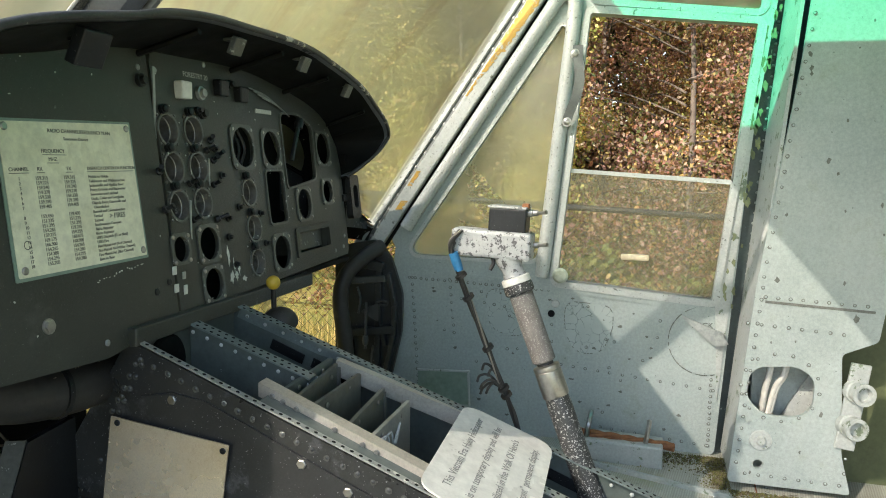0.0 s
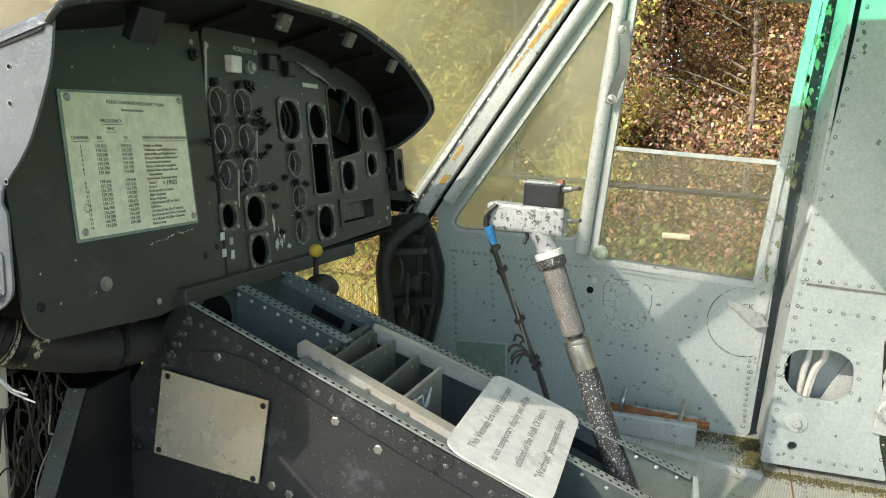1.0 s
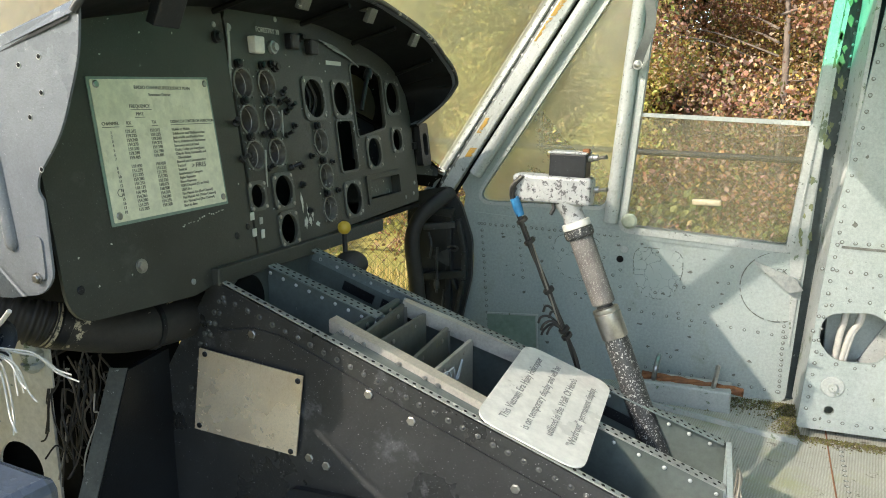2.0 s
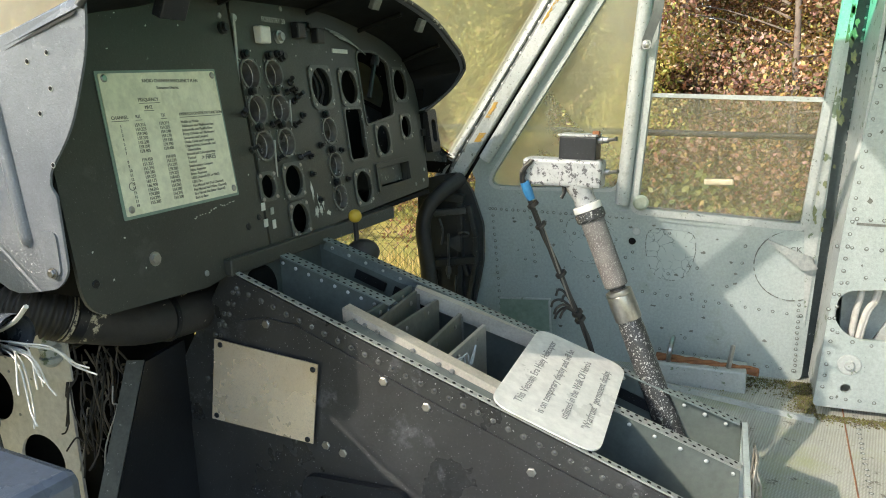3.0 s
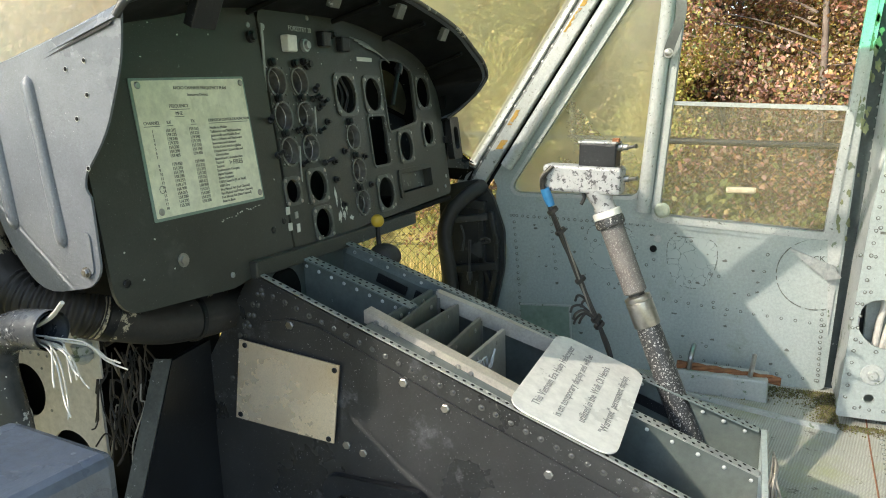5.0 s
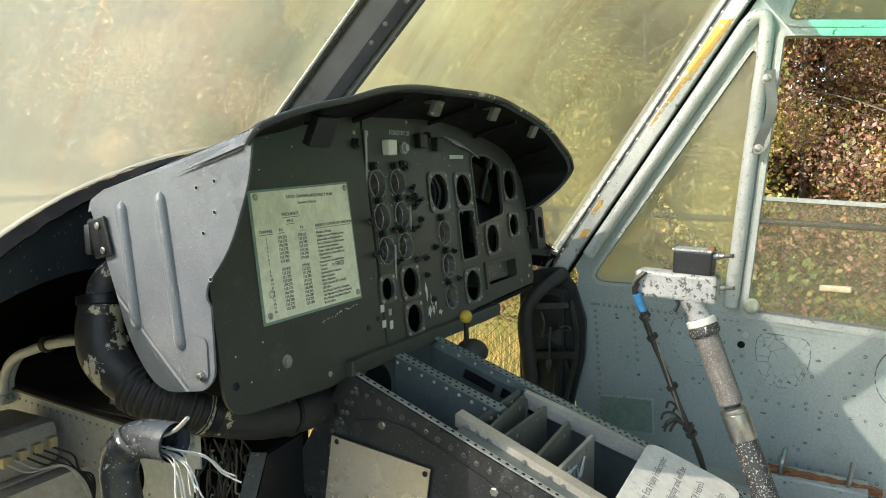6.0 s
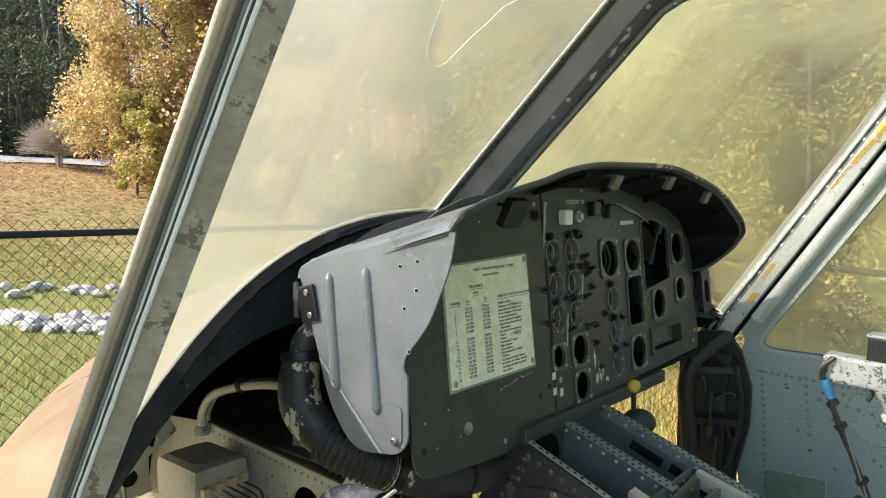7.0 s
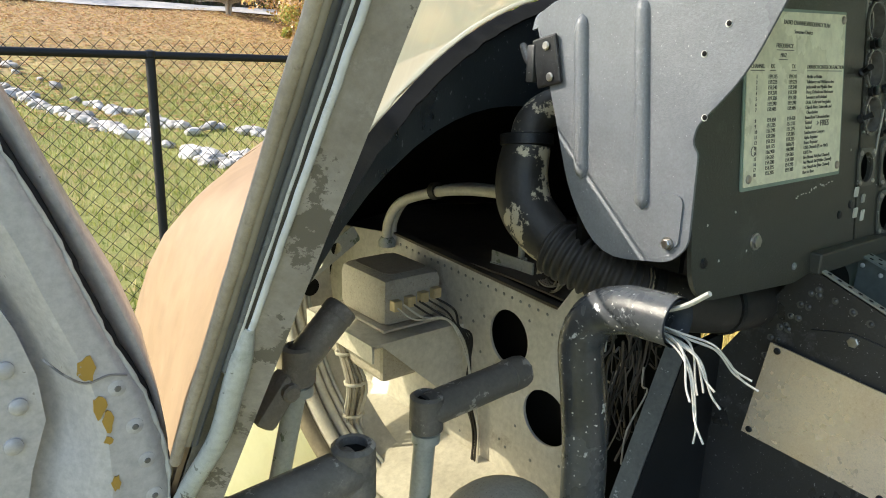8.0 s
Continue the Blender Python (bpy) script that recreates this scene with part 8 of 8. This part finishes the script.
part("bent_tube", bm, M_STICKBLK, cyc, smooth=60)
for k in range(10):
    bm = bmesh.new()
    o = Vector((0.50 + random.uniform(-0.01, 0.01), 0.80, 0.565 + random.uniform(-0.006, 0.006)))
    L = random.uniform(0.028, 0.055)
    dx, fall = random.uniform(-0.02, 0.03), random.uniform(0.6, 1.4)
    tube(bm, [o, o + Vector((dx * 0.3, -0.03, -0.003)), o + Vector((dx, -0.03 - L * 0.5, -L * 0.3 * fall)), o + Vector((dx * 1.6, -0.03 - L * 0.8, -L * 0.9 * fall)), o + Vector((dx * 2, -0.035 - L * random.uniform(0.75, 1.0), -L * 1.15 * fall))], 0.0011, 6, 5)
    part("frayed_wire", bm, M_WHITE, cyc, smooth=60)
bm = bmesh.new()
tube(bm, [(0.50, 0.80, 0.58), (0.498, 0.77, 0.595), (0.495, 0.745, 0.615)], 0.0028, 6, 4)
part("stiff_wire", bm, M_CREAM, cyc, smooth=60)

# ---- pedals ----


def pedal(a, b, foot, r, mat, label):
    p = empty_at("rudder_pedal", *foot, label, "pedal", "rudder pedals")
    a, b, foot = Vector(a), Vector(b), Vector(foot)
    bm = bmesh.new()
    lathe(bm, a, b, [(0, r), (0.03, r * 1.04), (0.80, r * 1.04), (0.805, r * 1.09), (0.93, r * 1.08), (0.975, r * 0.98), (0.995, r * 0.72), (1, r * 0.4)], 18)
    part("foot_bar", bm, mat, p, smooth=40)
    bm = bmesh.new()
    lathe(bm, a + Vector((0, 0, 0.028)), a - Vector((0, 0, 0.035)), [(0.3, r * 0.60), (0.02, r * 0.66), (0, r * 0.80), (0.06, r * 1.0), (0.9, r * 1.02), (1, r * 0.7)], 16)
    part("socket", bm, mat, p, smooth=40)
    bm = bmesh.new()
    cyl(bm, a - Vector((0, 0, 0.02)), foot, r * 0.66)
    part("pedal_arm", bm, M_GREYCHIP, p, smooth=50)
    bm = bmesh.new()
    lathe(bm, a - Vector((0, 0, 0.034)), a - Vector((0, 0, 0.052)), [(0, r * 0.7), (0.1, r * 0.86), (0.9, r * 0.86), (1, r * 0.7)], 16)
    part("collar", bm, M_GREYCHIP, p, smooth=40)
    bm = bmesh.new()
    dome(bm, a + Vector((0, 0, 0.0185)), (0, 0, 1), r * 0.64, 0.0008)
    part("open_end", bm, M_DARK, p)
    return p


M_PEDAL = surf("chipped_dark_pedal", (0.14, 0.132, 0.122), (0.21, 0.195, 0.178), 0.5, grain=150, patch=12, chips=((0.42, 0.40, 0.37), 0.065, 26), dirt=((0.32, 0.29, 0.255), 0.10, 13), bump=0.5)
M_PEDAL2 = surf("flaking_red_pedal", (0.27, 0.245, 0.225), (0.19, 0.17, 0.155), 0.55, grain=150, patch=12, chips=((0.44, 0.23, 0.20), 0.06, 11), dirt=((0.42, 0.38, 0.35), 0.08, 26), bump=0.5)
pedal((0.535, 1.20, 0.288), (0.745, 1.20, 0.300), (0.535, 1.23, -0.08), 0.026, M_PEDAL, "chipped black rudder pedal bar on a grey arm")
pedal((0.250, 0.95, 0.425), (0.10, 0.95, 0.415), (0.26, 0.99, -0.08), 0.022, M_PEDAL, "dark rudder pedal bar with an open end")
pedal((0.375, 1.30, 0.372), (0.452, 1.30, 0.445), (0.30, 1.34, -0.08), 0.024, M_PEDAL2, "flaking red and grey rudder pedal bar")
bm = bmesh.new()
box(bm, (0.338, 1.305, 0.322), (0.036, 0.040, 0.085), Matrix.Rotation(radians(38), 4, "Y"), 0.010)
lathe(bm, (0.352, 1.275, 0.338), (0.352, 1.335, 0.338), [(0, 0.010), (0.05, 0.014), (0.95, 0.014), (1, 0.010)], 10)
part("pedal_bracket", bm, M_PEDAL2, bpy.data.objects["rudder_pedal.002"], smooth=30)
# rounded dusty cover low in the footwell
cov = empty_at("floor_cover", 0.62, 1.14, 0.0, "rounded dusty grey cover on the footwell floor", "cover")
bm = bmesh.new()
bmesh.ops.create_uvsphere(bm, u_segments=24, v_segments=12, radius=0.085, matrix=Matrix.Translation((0.62, 1.12, 0.10)) @ Matrix.Diagonal((1.2, 1, 0.75, 1)))
part("shell", bm, M_BOX, cov, smooth=60)
bm = bmesh.new()
lathe(bm, (0.62, 1.12, -0.08), (0.62, 1.12, 0.1), [(0, 0.095), (1, 0.085)], 24)
part("base", bm, M_BOX, cov, smooth=40)

# ---- seat frame corner near the left doorway ----
M_SEATCHIP = surf("chipped_blue_black_paint", (0.07, 0.084, 0.11), (0.14, 0.16, 0.19), 0.28, grain=120, patch=8, chips=((0.58, 0.59, 0.60), 0.03, 12), dirt=((0.32, 0.15, 0.10), -0.05, 9), bump=0.4)
seat = empty_at("seat_frame", 0.22, 0.35, -0.08, "chipped grey-blue metal seat frame tube", "seat frame")
bm = bmesh.new()
box(bm, (0.16, 0.47, 0.571), (0.20, 0.12, 0.075), Matrix.Rotation(radians(-6), 4, "Z"), 0.008)
part("side_bar", bm, M_SEATCHIP, seat)
bm = bmesh.new()
cyl(bm, (0.18, 0.45, 0.56), (0.18, 0.42, -0.08), 0.018)
part("leg", bm, M_HOOD, seat, smooth=50)

# ---- open left door ----
ld = empty_at("door_2", 0.05, 0.93, -0.1, "open light grey cockpit door with flaking edge paint", "door", kind="structure")
OUT = ((-0.05, 0.40, 0.485, 0.533, 0.571, 0.616, 0.661, 0.702, 0.778, 0.86, 1.0, 1.3), (0.04, 0.063, 0.071, 0.074, 0.072, 0.065, 0.051, 0.033, 0.002, -0.035, -0.11, -0.30))
PALE = ((-0.05, 0.40, 0.502, 0.536, 0.575, 0.619, 0.658, 0.702, 0.778, 0.86, 1.0, 1.3), (0.036, 0.060, 0.068, 0.066, 0.057, 0.038, 0.024, 0.010, -0.022, -0.06, -0.137, -0.327))
BROW = ((-0.05, 0.40, 0.517, 0.549, 0.576, 0.607, 0.66, 0.702, 0.778, 0.86, 1.0, 1.3), (-0.01, 0.018, 0.028, 0.028, 0.025, 0.018, 0.0, -0.013, -0.048, -0.09, -0.17, -0.36))
DISH = ((-0.05, 0.40, 0.523, 0.545, 0.572, 0.594, 0.627, 0.652, 0.702, 0.778, 1.0, 1.3), (-0.06, -0.040, -0.020, -0.009, -0.003, -0.006, -0.014, -0.023, -0.045, -0.085, -0.21, -0.40))


def across(curve, z):
    """The door's x at a height, along one of its edge curves."""
    return float(np.interp(z, *curve))


def door_band(name, c0, c1, prof, mat, nu=6, thick=0.0):
    """A band of the door between two curves; prof gives its y for a share of the way across."""
    bm = bmesh.new()
    sheet(bm, lambda u, v: Vector((across(c0, -0.05 + 1.33 * v) * (1 - u) + across(c1, -0.05 + 1.33 * v) * u, prof(u), -0.05 + 1.33 * v)), nu, 110, thick)
    bmesh.ops.recalc_face_normals(bm, faces=bm.faces[:])
    return part(name, bm, mat, ld, smooth=60)


bm = bmesh.new()
ring_z = np.linspace(-0.05, 1.28, 40)
plate(bm, [(across(OUT, z) - 0.006, z) for z in ring_z] + [(-0.45, 1.36), (-1.0, 1.36), (-1.05, -0.05)], [], lambda u, v, w: Vector((u, 0.962 + w, v)), 0.012)
part("door_skin", bm, M_DOOR2, ld, smooth=30)
door_band("outer_lip", OUT, PALE, lambda u: 0.945 - 0.022 * math.sin(math.pi * min(1.0, 1.25 * u)), M_DOOR2, 10)
bm = bmesh.new()
tube(bm, [(across(PALE, z) + 0.0035 + random.uniform(-0.0005, 0.0005), 0.932, z) for z in np.linspace(0.0, 1.28, 160)], lambda s: 0.0028 + random.uniform(-0.0006, 0.0006), 6, 1)
part("dark_seam", bm, M_RUBBER, ld, smooth=60)
door_band("flange", PALE, BROW, lambda u: 0.917 - 0.006 * min(1.0, 6 * u), M_DOOR2, 8)
bm = bmesh.new()
tube(bm, [(across(PALE, z) + random.uniform(-0.0006, 0.0006), 0.916, z) for z in np.linspace(0.0, 1.28, 200)], lambda s: 0.0016 + random.uniform(-0.0006, 0.0007), 6, 1)
part("sealant_edge", bm, M_CREAM, ld, smooth=60)
door_band("dished_skin", BROW, DISH, lambda u: 0.911 + 0.046 * math.sin(u * math.pi / 2) ** 1.5, M_DOOR2, 14)
bm = bmesh.new()
plate(bm, [(across(DISH, z) + 0.001, z) for z in ring_z] + [(-0.5, 1.28), (-0.5, -0.05)], [], lambda u, v, w: Vector((u, 0.940 + w, v)), 0.02)
part("cover_panel", bm, M_DOOR2, ld, smooth=30)
for u, v in ((-0.024, 0.607), (-0.019, 0.579), (-0.025, 0.551), (-0.045, 0.64)):
    bm = bmesh.new()
    lathe(bm, (u, 0.941, v), (u, 0.936, v), [(0, 0.0062), (0.6, 0.006), (1, 0.0035)], 14)
    part("rivet", bm, M_DOOR2, ld, smooth=40)
for u, v in ((0.037, 0.588), (0.046, 0.556), (0.052, 0.527), (0.055, 0.497), (0.056, 0.465)):
    bm = bmesh.new()
    lathe(bm, (u, 0.912, v), (u, 0.9095, v), [(0, 0.0062), (0.5, 0.006), (1, 0.0022), (1, 0.002)], 14)
    part("screw", bm, M_DOOR2, ld, smooth=40)
    bm = bmesh.new()
    lathe(bm, (u, 0.9096, v), (u, 0.9088, v), [(0, 0.0024), (1, 0.0018)], 10)
    part("screw_socket", bm, M_PILLARDARK, ld, smooth=40)
bm = bmesh.new()
tube(bm, [(u, 0.9105 + (0.012 if u < 0.0 else 0.0), v) for u, v in ((-0.004, 0.616), (0.006, 0.606), (0.018, 0.597), (0.032, 0.599), (0.044, 0.596))], 0.0009, 5, 5)
part("sealant_crack", bm, M_PILLAR, ld, smooth=60)
for u, v, a, k in ((0.019, 0.607, 0.010, 0.0055), (0.024, 0.578, 0.009, 0.005), (0.029, 0.565, 0.008, 0.004), (0.028, 0.551, 0.003, 0.003), (0.030, 0.516, 0.006, 0.0035)):
    bm = bmesh.new()
    plate(bm, [(u + k * math.cos(t) * random.uniform(0.6, 1.2), v + a * math.sin(t) * random.uniform(0.6, 1.2)) for t in np.linspace(0, math.tau, 14)[:-1]], [], lambda p, q, w: Vector((p, 0.9098 + w, q)), 0.0012)
    part("primer_patch", bm, M_YELLOW, ld)

# frayed wires at the pedestal's end
fr = empty_at("frayed_loom", 1.41, -0.05, 0.0, "frayed beige wire loom hanging behind the pedestal", "wires")
for k in range(16):
    bm = bmesh.new()
    P = [Vector((1.395 + random.uniform(-0.008, 0.008), -0.055, 0.12 + random.uniform(-0.01, 0.01)))]
    for j in range(4):
        P.append(P[-1] + Vector((random.uniform(-0.008, 0.014), random.uniform(-0.012, 0.004), random.uniform(-0.055, -0.03))))
    tube(bm, P, 0.002, 5, 4)
    part("wire", bm, M_WIRE, fr, smooth=60)

# ---- floor details ----
angle = empty_at("floor_angle", 2.06, -0.06, -0.08, "worn grey riveted angle strip on the cockpit floor", "floor strip")
d0, d1 = Vector((2.17, 0.30, -0.08)), Vector((2.0, -0.236, -0.08))
side = (d1 - d0).normalized().cross(Vector((0, 0, 1)))
bm = bmesh.new()
prof = [(-0.022, 0.002), (0.006, 0.003), (0.006, 0.014), (0.009, 0.014), (0.009, 0.0)]
sheet(bm, lambda u, v: d0.lerp(d1, v) + side * prof[round(u * 4)][0] + Vector((0, 0, prof[round(u * 4)][1])), 4, 6, 0.002)
part("angle_strip", bm, M_GREYCHIP, angle)
for i in range(7):
    screw("screw", d0.lerp(d1, 0.12 + 0.13 * i) - side * 0.010 + Vector((0, 0, 0.004)), (0, 0, 1), 0.005, angle, M_STEEL)
seam = empty_at("floor_seam", 1.9, -0.30, -0.08, "rusty seam between two tread floor panels", "floor strip")
bm = bmesh.new()
tube(bm, [(2.15, -0.319, -0.0795), (1.9, -0.303, -0.0795), (1.616, -0.287, -0.0795), (1.2, -0.26, -0.0795)], 0.002, 4, 4)
part("seam_line", bm, M_RUST, seam)
rivets("rivets", line((2.1, -0.345, -0.0795), (1.4, -0.30, -0.0795), 26), (0, 0, 1), M_FRAME, seam, 0.005, 0.002, M_DARKMARK)
# moss and crumbs in the corner at the door's foot
vs, fs = [], []
for i in range(5200):
    t = random.random()
    x, y = 2.28 - abs(random.gauss(0, 0.05)), 0.05 - 0.32 * t
    if i % 3 == 0:
        x, y = 2.06 + random.uniform(-0.01, 0.22), -0.245 + abs(random.gauss(0, 0.03))
    elif i % 3 == 1:
        x, y = 2.055 - abs(random.gauss(0, 0.022)), -0.24 - 0.32 * t
    a, k = random.uniform(0, math.tau), random.uniform(0.0012, 0.0042)
    c = Vector((x, y, -0.0798))
    n0 = len(vs)
    vs += [tuple(c + Vector((k * math.cos(a + q), k * math.sin(a + q), random.uniform(0, 0.002)))) for q in (0, 2.1, 4.2)] + [tuple(c + Vector((0, 0, k * random.uniform(0.6, 1.8))))]
    fs += [(n0, n0 + 1, n0 + 3), (n0 + 1, n0 + 2, n0 + 3), (n0 + 2, n0, n0 + 3)]
me = bpy.data.meshes.new("moss")
me.from_pydata(vs, [], fs)
me.materials.append(leafy("moss_crumbs", [(0.17, 0.17, 0.05), (0.22, 0.21, 0.08), (0.11, 0.09, 0.055), (0.15, 0.14, 0.05), (0.22, 0.18, 0.12)], 0.9))
tagged(new("moss", me), "yellow-green moss and dirt in the corner of the floor", "moss", kind="stuff")
# long curved scratch on the left windshield
scr = empty_at("glass_scratch", *glass_xyz(0.72, 0.45), "thin white looping scratch in the windshield's dust", "scratch")
bm = bmesh.new()
tube(bm, [glass_xyz(x, v, -0.003) for x, v in ((0.655, 0.64), (0.69, 0.57), (0.72, 0.50), (0.75, 0.46), (0.785, 0.435), (0.81, 0.43), (0.83, 0.445), (0.85, 0.50), (0.87, 0.545), (0.88, 0.58), (0.91, 0.61))], 0.0011, 4, 6)
part("scratch_line", bm, M_LETTER, scr)
